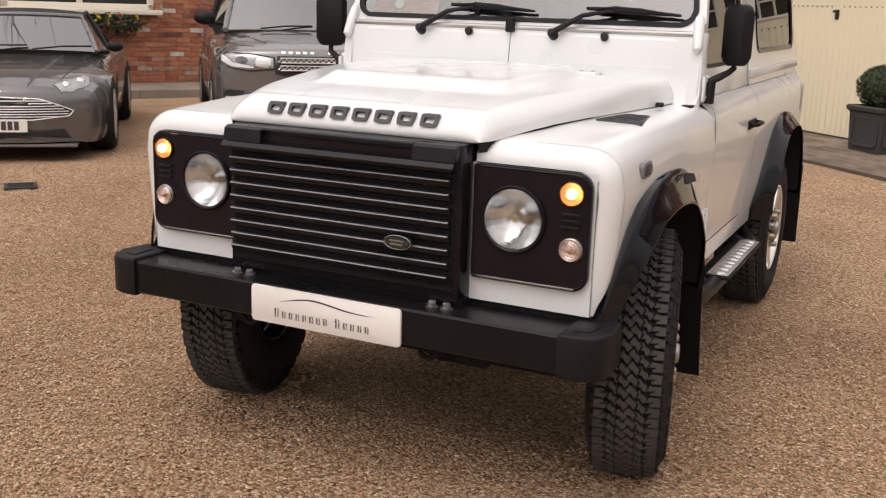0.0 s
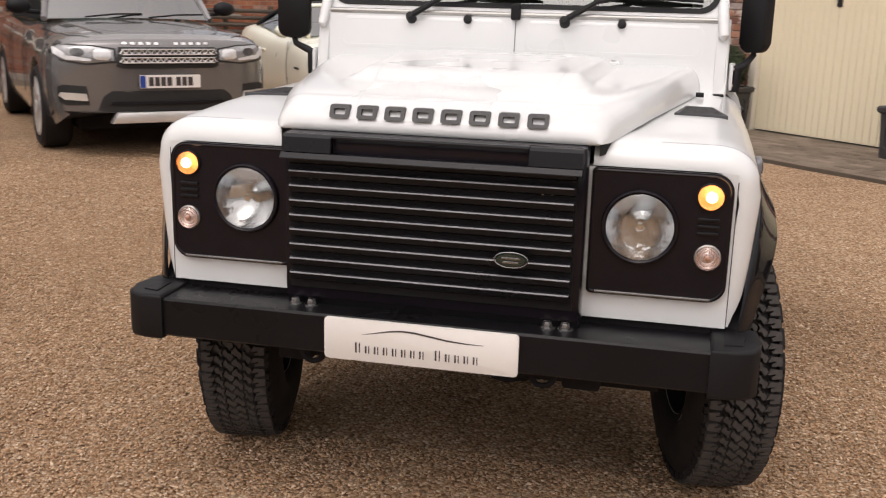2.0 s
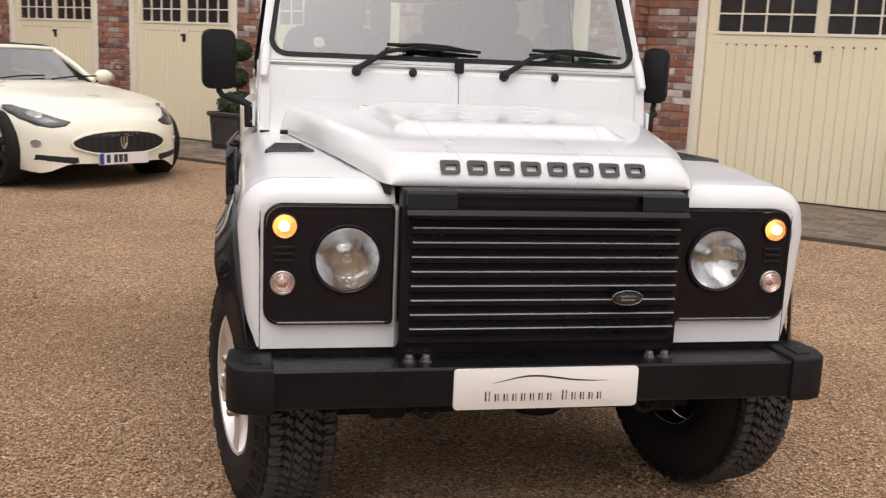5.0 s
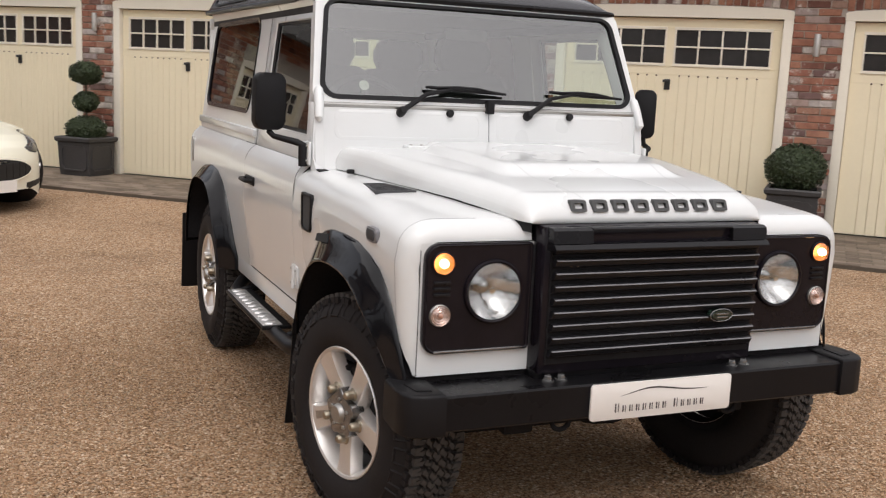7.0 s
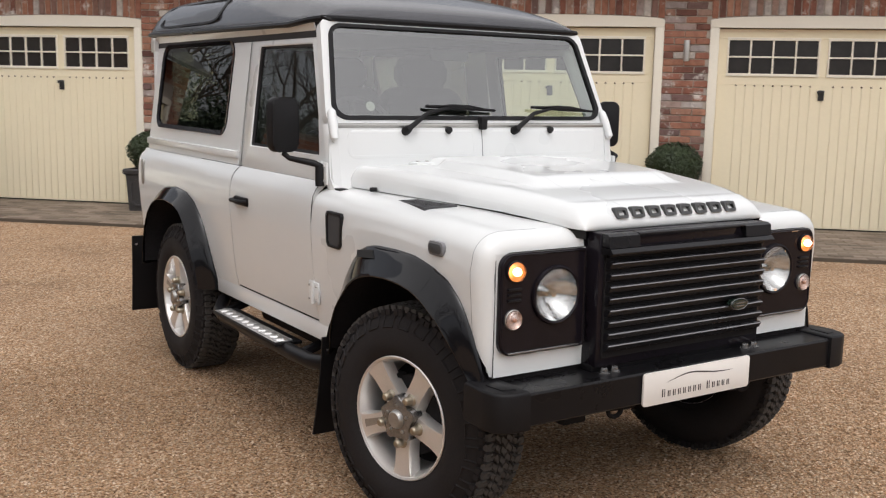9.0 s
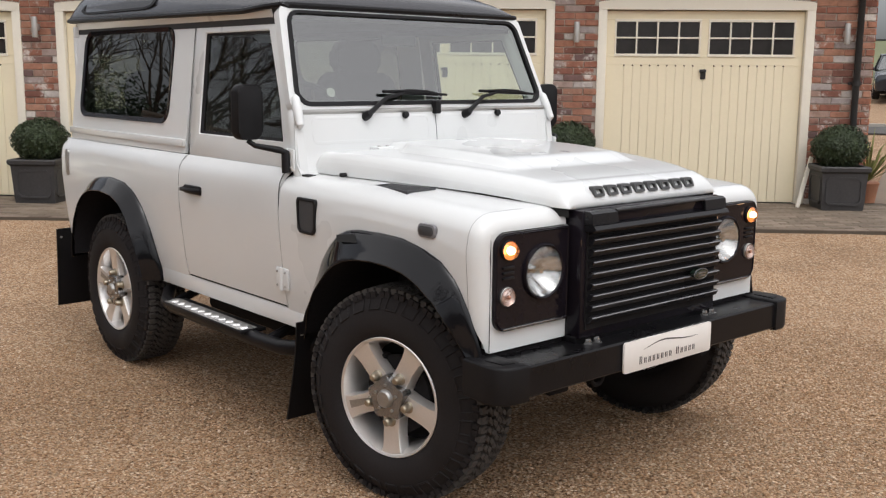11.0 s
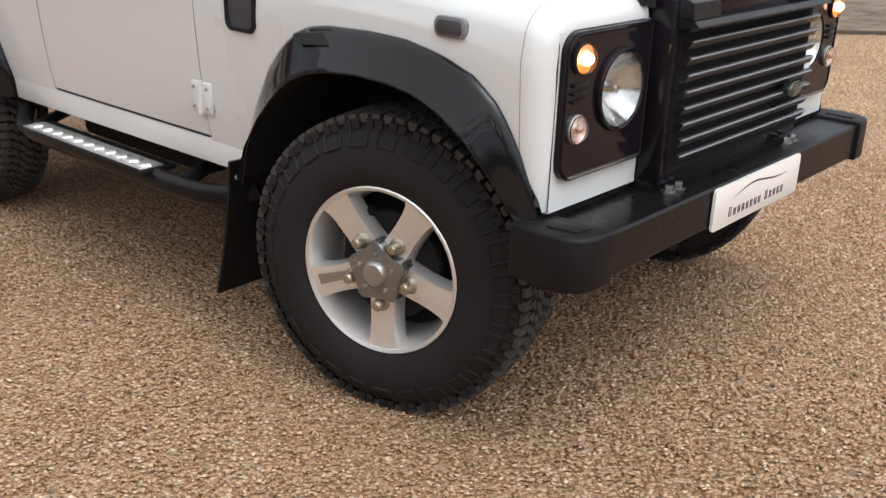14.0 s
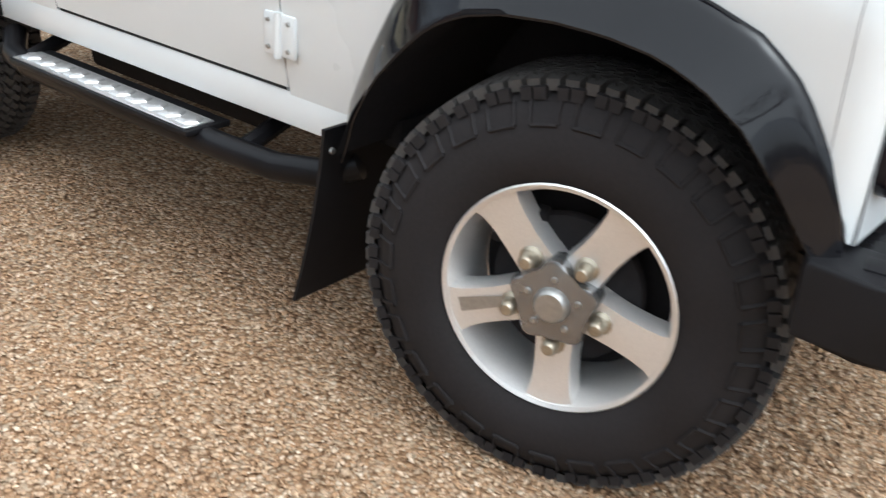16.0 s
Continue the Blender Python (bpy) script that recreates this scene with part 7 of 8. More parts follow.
for sx in (-1, 1):
    car_mirror(coupe, 0.90, 0.95, 0.925, M_PLASTIC, sx, 0.7)
    for y in (0.0, 2.6):
        car_wheel(coupe, pose(sx * 0.81, y, 0.335, 0, 0, 0 if sx < 0 else 180), 0.335, 0.245, M_ALLOY, 10)
    lamp = [(sx * 0.47, -0.70), (sx * 0.53, -0.755), (sx * 0.63, -0.71), (sx * 0.70, -0.62), (sx * 0.745, -0.50), (sx * 0.745, -0.38), (sx * 0.69, -0.37), (sx * 0.60, -0.44), (sx * 0.51, -0.56)]
    hl = fitted("headlamp", coupe_skin, lamp, 2, M_HEADLAMP, coupe, "swept clear headlamp", 0.004, 0.018)
    for lx, ly in ((0.565, -0.645), (0.67, -0.49)):
        fitted("lamp_unit", coupe_skin, [(sx * lx + 0.040 * math.cos(radians(a)), ly + 0.055 * math.sin(radians(a))) for a in range(0, 360, 45)], 2, M_CHROME, hl, lift=0.018, dome=0.018, rings=3)
    fitted_line("lamp_gap", coupe_skin, lamp, 2, 0.004, M_SEAM, hl, closed=True)
    fitted("bonnet_vent", coupe_skin, [(sx * 0.36, 0.02), (sx * 0.48, 0.02), (sx * 0.46, 0.30), (sx * 0.36, 0.30)], 2, M_MESH, coupe, lift=0.003)
    fitted_line("bonnet_gap", coupe_skin, [(sx * 0.44, -0.83), (sx * 0.53, -0.5), (sx * 0.64, 0.0), (sx * 0.70, 0.55)], 2, 0.005, M_SEAM, coupe)
    fitted_line("bonnet_crease", coupe_skin, [(sx * 0.24, -0.86), (sx * 0.33, -0.4), (sx * 0.42, 0.50)], 2, 0.016, M_GREYCAR2, coupe)
o = [(-0.63, 0.44), (-0.59, 0.395), (-0.3, 0.365), (0.3, 0.365), (0.59, 0.395), (0.63, 0.44), (0.53, 0.485), (0.36, 0.545), (0.0, 0.560), (-0.36, 0.545), (-0.53, 0.485)]
gr = fitted("grille", coupe_skin, o, 1, M_MESH, coupe, "black grille with thin bright bars", 0.003)
for k in range(7):
    z = 0.392 + 0.0225 * k
    w = lerp(z, [(0.38, 0.55), (0.43, 0.60), (0.485, 0.51), (0.545, 0.35)])
    fitted_line("grille_bar", coupe_skin, [(-w, z), (-w / 2, z), (0, z), (w / 2, z), (w, z)], 1, 0.0048, M_ALLOY, gr, 0.008)
fitted_line("grille_rim", coupe_skin, o, 1, 0.006, M_ALLOY, gr, 0.004, closed=True)
number_plate(coupe, -0.905, 0.320, strip=False)
fitted("lower_intake", coupe_skin, [(-0.60, 0.20), (-0.55, 0.285), (0.55, 0.285), (0.60, 0.20)], 1, M_MESH, coupe, lift=0.003)
part("front_splitter", boxed((-0.66, -0.87, 0.125), (0.66, -0.55, 0.155), 0.012), M_GREYCAR2, coupe)
fitted("badge_slab", coupe_skin, [(-0.055, -0.845), (0.055, -0.845), (0.03, -0.82), (-0.03, -0.82)], 2, M_CHROME, coupe, lift=0.006, rings=2)

# pearl white convertible
roadster = thing("convertible_car", "parked pearl white convertible with dark wheels and fabric hood", "car", Matrix.Translation((0, 0, 0.02)) @ heading_pose(-2.53, 7.9, 0.60, -0.80))
roadster_body = car_body(roadster, [(-1.0, 0.55, 0.235, 0.49, 0.50), (-0.985, 0.67, 0.165, 0.55, 0.575), (-0.95, 0.75, 0.14, 0.60, 0.64), (-0.89, 0.82, 0.15, 0.645, 0.695), (-0.78, 0.87, 0.165, 0.69, 0.75), (-0.5, 0.92, 0.16, 0.765, 0.825), (-0.05, 0.945, 0.17, 0.825, 0.885), (0.4, 0.94, 0.17, 0.86, 0.935), (0.9, 0.92, 0.18, 0.88, 0.965), (1.8, 0.92, 0.18, 0.90, 0.97), (2.6, 0.945, 0.19, 0.95, 1.01), (3.1, 0.95, 0.20, 0.97, 1.03), (3.6, 0.90, 0.28, 0.95, 1.01), (3.88, 0.78, 0.40, 0.88, 0.93)], (-0.25, 2.94), 0.40, M_PEARL, bow=0.40, arch_z=0.35)
roadster_skin = skin(roadster_body)
cabin(roadster, ((0.72, 0.80, 0.935), (0.83, 1.75, 0.93), (0.78, 3.0, 1.0)), ((0.60, 1.48, 1.26), (0.60, 2.0, 1.29), (0.56, 2.5, 1.23)), M_SOFTTOP, M_PEARL, 0.026, rear_glass=False)
for sx in (-1, 1):
    car_mirror(roadster, 0.95, 1.00, 0.985, M_PEARL, sx)
    for y in (-0.25, 2.94):
        car_wheel(roadster, pose(sx * 0.79, y, 0.355, 0, 0, 0 if sx < 0 else 180), 0.355, 0.255, M_DARKRIM, 7)
    lamp = [(sx * 0.47, 0.632), (sx * 0.52, 0.596), (sx * 0.62, 0.580), (sx * 0.72, 0.595), (sx * 0.80, 0.645), (sx * 0.835, 0.715), (sx * 0.835, 0.752), (sx * 0.77, 0.752), (sx * 0.68, 0.715), (sx * 0.56, 0.660)]
    fitted("lamp_recess", roadster_skin, [(x + (x - sx * 0.67) * 0.05, z + (z - 0.675) * 0.10) for x, z in lamp], 1, M_MESH, roadster, lift=0.003)
    hl = fitted("headlamp", roadster_skin, lamp, 1, M_DARKLAMP, roadster, "swept dark-backed headlamp", 0.006, 0.012)
    fitted("lamp_unit", roadster_skin, [(sx * 0.70 + 0.05 * math.cos(radians(a)), 0.675 + 0.03 * math.sin(radians(a))) for a in range(0, 360, 45)], 1, M_HEADLAMP, hl, lift=0.022, dome=0.006, rings=2)
    fitted("lower_intake", roadster_skin, [(sx * 0.42, 0.24), (sx * 0.43, 0.30), (sx * 0.74, 0.325), (sx * 0.75, 0.275)], 1, M_MESH, roadster, lift=0.003)
    fog = fitted("fog_lamp", roadster_skin, [(sx * 0.735 + 0.032 * math.cos(radians(a)), 0.43 + 0.034 * math.sin(radians(a))) for a in range(0, 360, 45)], 1, M_HEADLAMP, roadster, lift=0.012, rings=2)
    for k in range(3):
        bm = bmesh.new()
        box(bm, (min(sx * 0.935, sx * 0.951), 0.46 + 0.06 * k, 0.585), (max(sx * 0.935, sx * 0.951), 0.495 + 0.06 * k, 0.61), 0.006)
        part("side_port", bm, M_MESH, roadster)
    bm = bmesh.new()
    tube(bm, [(sx * 0.928, 0.98, 0.32), (sx * 0.938, 1.0, 0.6), (sx * 0.898, 1.05, 0.86)], 0.003, 5)
    part("door_gap", bm, M_SEAM, roadster)
    bm = bmesh.new()
    tube(bm, [(sx * 0.925, 2.02, 0.72), (sx * 0.945, 2.08, 0.725), (sx * 0.925, 2.2, 0.73)], 0.014, 8)
    part("door_handle", bm, M_PEARL, roadster)
o = [(0.47 * math.copysign(abs(math.cos(radians(a))) ** 0.75, math.cos(radians(a))), 0.432 + 0.106 * math.sin(radians(a)) * (1 - 0.12 * abs(math.cos(radians(a))))) for a in range(0, 360, 15)]
gr = fitted("grille", roadster_skin, o, 1, M_MESH, roadster, "oval black grille", 0.022, rings=16)
for k in range(11):
    x = -0.39 + 0.078 * k
    h = 0.092 * math.sqrt(max(0, 1 - (x / 0.48) ** 2))
    fitted_line("grille_bar", roadster_skin, [(x, 0.435 - h), (x, 0.435), (x, 0.435 + h)], 1, 0.004, M_PLASTIC, gr, 0.021)
for dx in (-0.03, 0.0, 0.03):
    fitted_line("grille_emblem", roadster_skin, [(dx * 0.3, 0.375), (dx, 0.435), (dx, 0.495)], 1, 0.007, M_CHROME, gr, 0.030)
fitted_line("grille_rim", roadster_skin, [(x * 1.02, 0.435 + (z - 0.435) * 1.05) for x, z in o], 1, 0.016, M_PEARL, gr, 0.010, closed=True)
number_plate(roadster, -1.022, 0.285, count=4)

# ---- brick house, garden wall, hedge ----
HOUSE = Matrix.Translation((-9.75, 9.75, 0)) @ Matrix.Rotation(math.atan2(0.835, 0.55), 4, "Z")
house = thing("house", "red brick house with cream windows behind the parked cars", "house", HOUSE)
# local x runs along the wall, the forecourt is on the -y side
bm = bmesh.new()
WIN = [(-4.9, -2.60), (-2.36, -0.15)]
box(bm, (-9.0, 0.0, 0.0), (0.0, 0.30, 1.24))
box(bm, (-9.0, 0.0, 2.35), (0.0, 0.30, 5.4))
for a, b in ((-9.0, WIN[0][0]), (WIN[0][1], WIN[1][0]), (WIN[1][1], 0.0)):
    box(bm, (a, 0.0, 1.24), (b, 0.30, 2.35))
box(bm, (0.0, 0.06, 0.0), (1.55, 0.30, 5.4))
box(bm, (1.30, 0.30, 0.0), (1.55, 7.0, 5.4))
box(bm, (-9.0, 0.30, 0.0), (-8.75, 7.0, 5.4))
box(bm, (-8.75, 6.75, 0.0), (1.30, 7.0, 5.4))
part("wall", bm, M_MORTAR, house, smooth=0)


def joined_bricks(name, parent, runs, seed, y0=0.0):
    """Bricks of a far wall in one mesh: runs are (from, to, low, high)."""
    rng = random.Random(seed)
    verts, faces = [], []
    for a, b, z0, z1, y in runs:
        course, z = 0, z0
        while z < z1 - 0.03:
            x = a - (0.1125 if course % 2 else 0)
            while x < b - 0.02:
                lo, hi = max(x, a), min(x + BRICK_L, b)
                if hi - lo > 0.04:
                    k, d = len(verts), y - 0.012 - rng.uniform(0, 0.004)
                    verts += [(p, q, s) for q in (y + 0.01, d) for p, s in ((lo, z), (hi, z), (hi, z + BRICK_H), (lo, z + BRICK_H))]
                    faces += [(k + 4, k + 5, k + 6, k + 7)] + [(k + i, k + (i + 1) % 4, k + 4 + (i + 1) % 4, k + 4 + i) for i in range(4)]
                x += BRICK_L + JOINT
            z += BRICK_H + JOINT
            course += 1
    me = bpy.data.meshes.new(name)
    me.from_pydata(verts, [], faces)
    me.materials.append(M_BRICK_FAR)
    ob = new(name, me)
    ob.parent = parent
    return tagged(ob, kind="stuff")


joined_bricks("wall_brick", house, [(-6.5, 0.0, 0.01, 1.20, 0.0), (-0.15, 0.0, 1.20, 3.0, 0.0), (0.0, 1.55, 0.01, 3.0, 0.06), (-2.60, -2.36, 1.24, 2.35, 0.0), (-6.5, -4.9, 1.24, 2.35, 0.0)], 77)
for a, b in WIN:
    bm = bmesh.new()
    for lo, hi in (((a, -0.03, 1.24), (a + 0.09, 0.10, 2.35)), ((b - 0.09, -0.03, 1.24), (b, 0.10, 2.35)), ((a, -0.03, 2.26), (b, 0.10, 2.35)), ((a, -0.03, 1.24), (b, 0.10, 1.33)), (((a + b) / 2 - 0.04, -0.02, 1.33), ((a + b) / 2 + 0.04, 0.08, 2.26))):
        box(bm, lo, hi, 0.008)
    w = part("window", bm, M_FRAME, house, "cream painted window frame")
    part("window_sill", boxed((a - 0.11, -0.16, 1.17), (b + 0.11, 0.05, 1.245), 0.012), M_FRAME, w)
    part("pane", boxed((a + 0.09, 0.03, 1.33), (b - 0.09, 0.036, 2.26)), M_DARKGLASS, w, smooth=0)
bm = bmesh.new()
slab(bm, [(-0.5, 5.35), (-0.5, 5.45), (3.5, 8.0), (7.5, 5.45), (7.5, 5.35), (3.5, 7.85)], 0, -9.4, 1.9)
part("roof", bm, M_SLATE, house, smooth=0)

path = thing("pavement_house", "raised stone pavement along the house", "pavement", HOUSE, kind="structure")
M_FLAG = worn("worn_stone_paving", (0.25, 0.205, 0.165), 0.85, 0.25, 1.5, 40.0, bumpiness=0.3)
for k in range(20):
    x = -9.0 + 0.55 * k
    for r in range(2):
        part("paving_slab", boxed((x + 0.004, -1.20 + 0.5 * r + 0.004, 0.0), (x + 0.546, -0.70 + 0.5 * r - 0.004 + (0.2 if r else 0), 0.115 + 0.003 * ((k * 7 + r * 3) % 3)), 0.006, 1), M_FLAG, path, smooth=0)
for k in range(12):
    part("kerb_stone", boxed((-9.0 + 0.92 * k, -1.33, -0.05), (-9.0 + 0.92 * k + 0.912, -1.205, 0.125), 0.012, 1), M_FLAG, path, smooth=0)

M_LEAFDARK = worn("dark_hedge_leaf", (0.030, 0.050, 0.022), 0.6, 0.5, 4.0, 60.0, bumpiness=0.1)
M_FLOWER_R = mat("red_flower", (0.45, 0.03, 0.03), 0.6)
M_FLOWER_Y = mat("yellow_flower", (0.60, 0.45, 0.05), 0.6)
M_BARK = worn("grey_brown_bark", (0.09, 0.075, 0.06), 0.9, 0.35, 6.0, 50.0, bumpiness=0.6, dist=0.006)

# wall trough with flowers below the window
trough = thing("flower_trough", "wall trough with green trailing plants and red and yellow flowers", "planter", HOUSE @ Matrix.Translation((-0.92, -0.20, 0.80)))
bm = bmesh.new()
for k in range(9):
    x = -0.40 + 0.10 * k
    tube(bm, [(x, 0.19, 0.22), (x, -0.14, 0.20), (x, -0.10, 0.06), (x, 0.19, 0.0)], 0.008, 6)
tube(bm, [(-0.42, -0.14, 0.20), (0.42, -0.14, 0.20)], 0.010, 6)
part("iron_basket", bm, M_IRON, trough)
bm = bmesh.new()
for k in range(7):
    leaf_cloud(bm, (-0.42 + 0.14 * k, -0.02, 0.24 + 0.05 * math.sin(k * 2.1)), 0.17, 130, 300 + k, 0.034, 0.9, 0.3)
part("foliage", bm, M_BOX, trough, smooth=0, kind="stuff")
for mt, s in ((M_FLOWER_R, 1), (M_FLOWER_Y, 2)):
    bm = bmesh.new()
    rng = random.Random(s)
    for _ in range(16):
        leaf_cloud(bm, (rng.uniform(-0.5, 0.5), -0.14 + rng.uniform(-0.04, 0.04), 0.22 + rng.uniform(-0.12, 0.16)), 0.028, 8, rng.randrange(999), 0.022, 1, 0.2)
    part("flower", bm, mt, trough, smooth=0, kind="stuff")

# climbing shrub at the house corner
shrub = thing("wall_shrub", "dark leafy shrub in a pot at the house corner", "shrub", HOUSE @ Matrix.Translation((1.15, -0.35, 0.10)))
bm = bmesh.new()
lathe(bm, [(0, 0), (0.15, 0), (0.20, 0.30), (0.215, 0.31), (0.20, 0.34), (0.17, 0.30), (0, 0.29)], None, 20)
part("pot", bm, M_LEAD, shrub)
bm = bmesh.new()
for k in range(6):
    leaf_cloud(bm, (0.08 * math.sin(k * 2), 0.08 * math.cos(k * 3), 0.5 + 0.22 * k), 0.24, 220, 400 + k, 0.04, 1.0, 0.3)
part("foliage", bm, M_LEAFDARK, shrub, smooth=0, kind="stuff")

# garden wall between house and garages
GARDEN = Matrix.Translation((-9.2, 13.2, 0)) @ Matrix.Rotation(radians(24), 4, "Z")
gw = thing("garden_wall", "tall red brick garden wall", "wall", GARDEN, kind="structure")
part("mortar_core", boxed((-1.0, 0.0, -0.05), (3.2, 0.25, 2.3)), M_MORTAR, gw, smooth=0)
joined_bricks("wall_brick", gw, [(-1.0, 3.2, 0.01, 2.28, 0.0)], 78)
bm = bmesh.new()
box(bm, (-1.0, -0.04, 2.3), (3.2, 0.29, 2.36), 0.01)
part("coping", bm, M_FLAG, gw)
rack = thing("log_rack", "low rustic timber rack against the garden wall", "rack", GARDEN @ Matrix.Translation((2.0, -0.35, 0)))
for k in range(9):
    bm = bmesh.new()
    tube(bm, [(-0.8, 0, 0.15 + 0.12 * k), (0, -0.02, 0.16 + 0.12 * k), (0.8, 0, 0.15 + 0.12 * k)], 0.035, 7)
    part("rail", bm, M_BARK, rack)
for x in (-0.78, 0.0, 0.78):
    bm = bmesh.new()
    tube(bm, [(x, 0.05, 0.0), (x, 0.05, 1.2)], 0.045, 8)
    part("post", bm, M_BARK, rack)

hedge = thing("hedge", "dark evergreen hedge between garden wall and garages", "hedge", Matrix.Translation((-5.75, 15.0, 0)) @ Matrix.Rotation(radians(-10), 4, "Z"))
bm = bmesh.new()
rng = random.Random(5)
for k in range(60):
    leaf_cloud(bm, (rng.uniform(-1.0, 0.9), rng.uniform(-0.3, 0.5), rng.uniform(0.3, 2.3)), rng.uniform(0.35, 0.5), 170, 500 + k, 0.055, 1.0, 0.5)
part("foliage", bm, M_LEAFDARK, hedge, smooth=0, kind="stuff")
bm = bmesh.new()
box(bm, (-1.0, 0.0, 0.0), (0.9, 0.5, 2.2), 0.15)
part("dense_core", bm, M_LEAFDARK, hedge)

# round shrub beside the first garage door
bush = thing("shrub", "small rounded shrub by the garage door", "shrub", FRONT_1 @ Matrix.Translation((-13.1, -0.30, 0.01)))
bm = bmesh.new()
leaf_cloud(bm, (0, 0, 0.42), 0.36, 1500, 61, 0.03, 1.1, 0.4)
part("foliage", bm, M_LEAFDARK, bush, smooth=0, kind="stuff")
bm = bmesh.new()
tube(bm, [(0, 0, -0.02), (0.01, 0, 0.4)], 0.03, 7)
part("stem", bm, M_STEM, bush)

# spiky plant past the end of the range, far car and field
spiky = thing("spiky_plant", "pale green spiky plant in a terracotta bowl", "plant", FRONT_2 @ Matrix.Translation((3.99, 0.22, 0.012)))
bm = bmesh.new()
lathe(bm, [(0, 0), (0.09, 0), (0.12, 0.20), (0.13, 0.22), (0.115, 0.24), (0, 0.23)], None, 18)
part("bowl", bm, worn("terracotta", (0.35, 0.16, 0.09), 0.85, 0.2, 6.0, 60.0, bumpiness=0.2), spiky)
bm = bmesh.new()
rng = random.Random(9)
for k in range(46):
    a, up = rng.uniform(0, 6.28), rng.uniform(0.25, 1.2)
    d = Vector((math.cos(a) * math.cos(up), math.sin(a) * math.cos(up), math.sin(up)))
    s = Vector((-math.sin(a), math.cos(a), 0)) * 0.011
    n = rng.uniform(0.35, 0.55)
    p0, p1, p2 = Vector((0, 0, 0.24)), Vector((0, 0, 0.34)) + d * n * 0.7, Vector((0, 0, 0.34)) + d * n * 1.2 - Vector((0, 0, 0.10))
    v = [bm.verts.new(q) for q in (p0 - s, p0 + s, p1 + s, p1 - s, p2)]
    bm.faces.new(v[:4])
    bm.faces.new((v[3], v[2], v[4]))
part("leaf", bm, worn("pale_strap_leaf", (0.20, 0.22, 0.07), 0.6, 0.3, 8.0, 60.0, bumpiness=0.0), spiky, smooth=0)


# ---- beyond the end of the garages: drive, kerb, fence, a parked car ----
AHEAD, ACROSS = Vector((0.9, 0.43, 0)).normalized(), Vector((0.43, -0.9, 0)).normalized()
M_DRIVE = worn("worn_brown_drive", (0.20, 0.155, 0.115), 0.9, 0.25, 1.3, 30.0, bumpiness=0.4, dist=0.004)
M_TARMAC = worn("grey_tarmac", (0.075, 0.07, 0.065), 0.9, 0.25, 2.0, 60.0, bumpiness=0.4, dist=0.004)
M_KERB = worn("pale_kerb_stone", (0.42, 0.39, 0.34), 0.85, 0.15, 4.0, 40.0, bumpiness=0.2)
M_FENCE = worn("dark_fence_iron", (0.02, 0.02, 0.02), 0.6, 0.2, 4.0, 40.0, bumpiness=0.1)
M_FIELD = worn("pale_winter_field", (0.34, 0.29, 0.15), 0.95, 0.2, 0.2, 3.0, bumpiness=0.3)
M_PALEPANEL = worn("pale_green_fence_panel", (0.30, 0.33, 0.22), 0.7, 0.1, 2.0, 20.0, bumpiness=0.1)
M_NAVY = worn("dark_navy_car_paint", (0.012, 0.014, 0.020), 0.25, 0.1, 2.0, 40.0, bumpiness=0.0, coat=0.7)


def strip(name, d0, d1, z, material, label, category, half=9.0, shift=0.0, high=0.03):
    bm = bmesh.new()
    n = 6
    rows = []
    for k in range(n + 1):
        p = AHEAD * (d0 + (d1 - d0) * k / n)
        rows.append([p + ACROSS * (shift + s * half) + Vector((0, 0, z + rise(*(p + ACROSS * (shift + s * half)).xy))) for s in (-1, -0.5, 0, 0.5, 1)])
    grid(bm, rows)
    thicken(bm, high)
    return tagged(part(name, bm, material, smooth=30), label, category, kind="structure")


bm = bmesh.new()
slab(bm, [(8.2, 2.75), (24.0, 9.6), (28.0, 2.0), (11.9, -3.7), (8.9, 0.9)], 2, -0.05, 0.112)
tagged(part("drive", bm, M_DRIVE, smooth=0), "worn brown drive past the end of the garages", "drive", kind="structure")
strip("road", 24.2, 28.0, 0.03, M_TARMAC, "dark grey tarmac road beyond the drive", "road")
strip("kerb", 28.0, 28.25, 0.11, M_KERB, "pale stone kerb beside the road", "kerb", high=0.12)
strip("field", 46.0, 57.0, 0.05, M_FIELD, "pale winter grass field", "field", 30.0)
fence = thing("timber_fence", "dark iron fence along the field edge", "fence", Matrix.Translation(AHEAD * 57 + Vector((0, 0, 1.42))) @ Matrix.Rotation(math.atan2(ACROSS.y, ACROSS.x), 4, "Z"))
for k in range(24):
    part("post", boxed((-12 + k - 0.04, -0.04, 0), (-12 + k + 0.04, 0.04, 2.2), 0.01), M_FENCE, fence, smooth=0)
for z in (0.15, 2.05):
    part("rail", boxed((-12, -0.03, z), (11.2, 0.03, z + 0.09), 0.01), M_FENCE, fence, smooth=0)
for k in range(23):
    part("panel", boxed((-12 + k + 0.05, -0.012, 0.24), (-11 + k - 0.05, 0.012, 2.05)), M_PALEPANEL, fence, smooth=0)

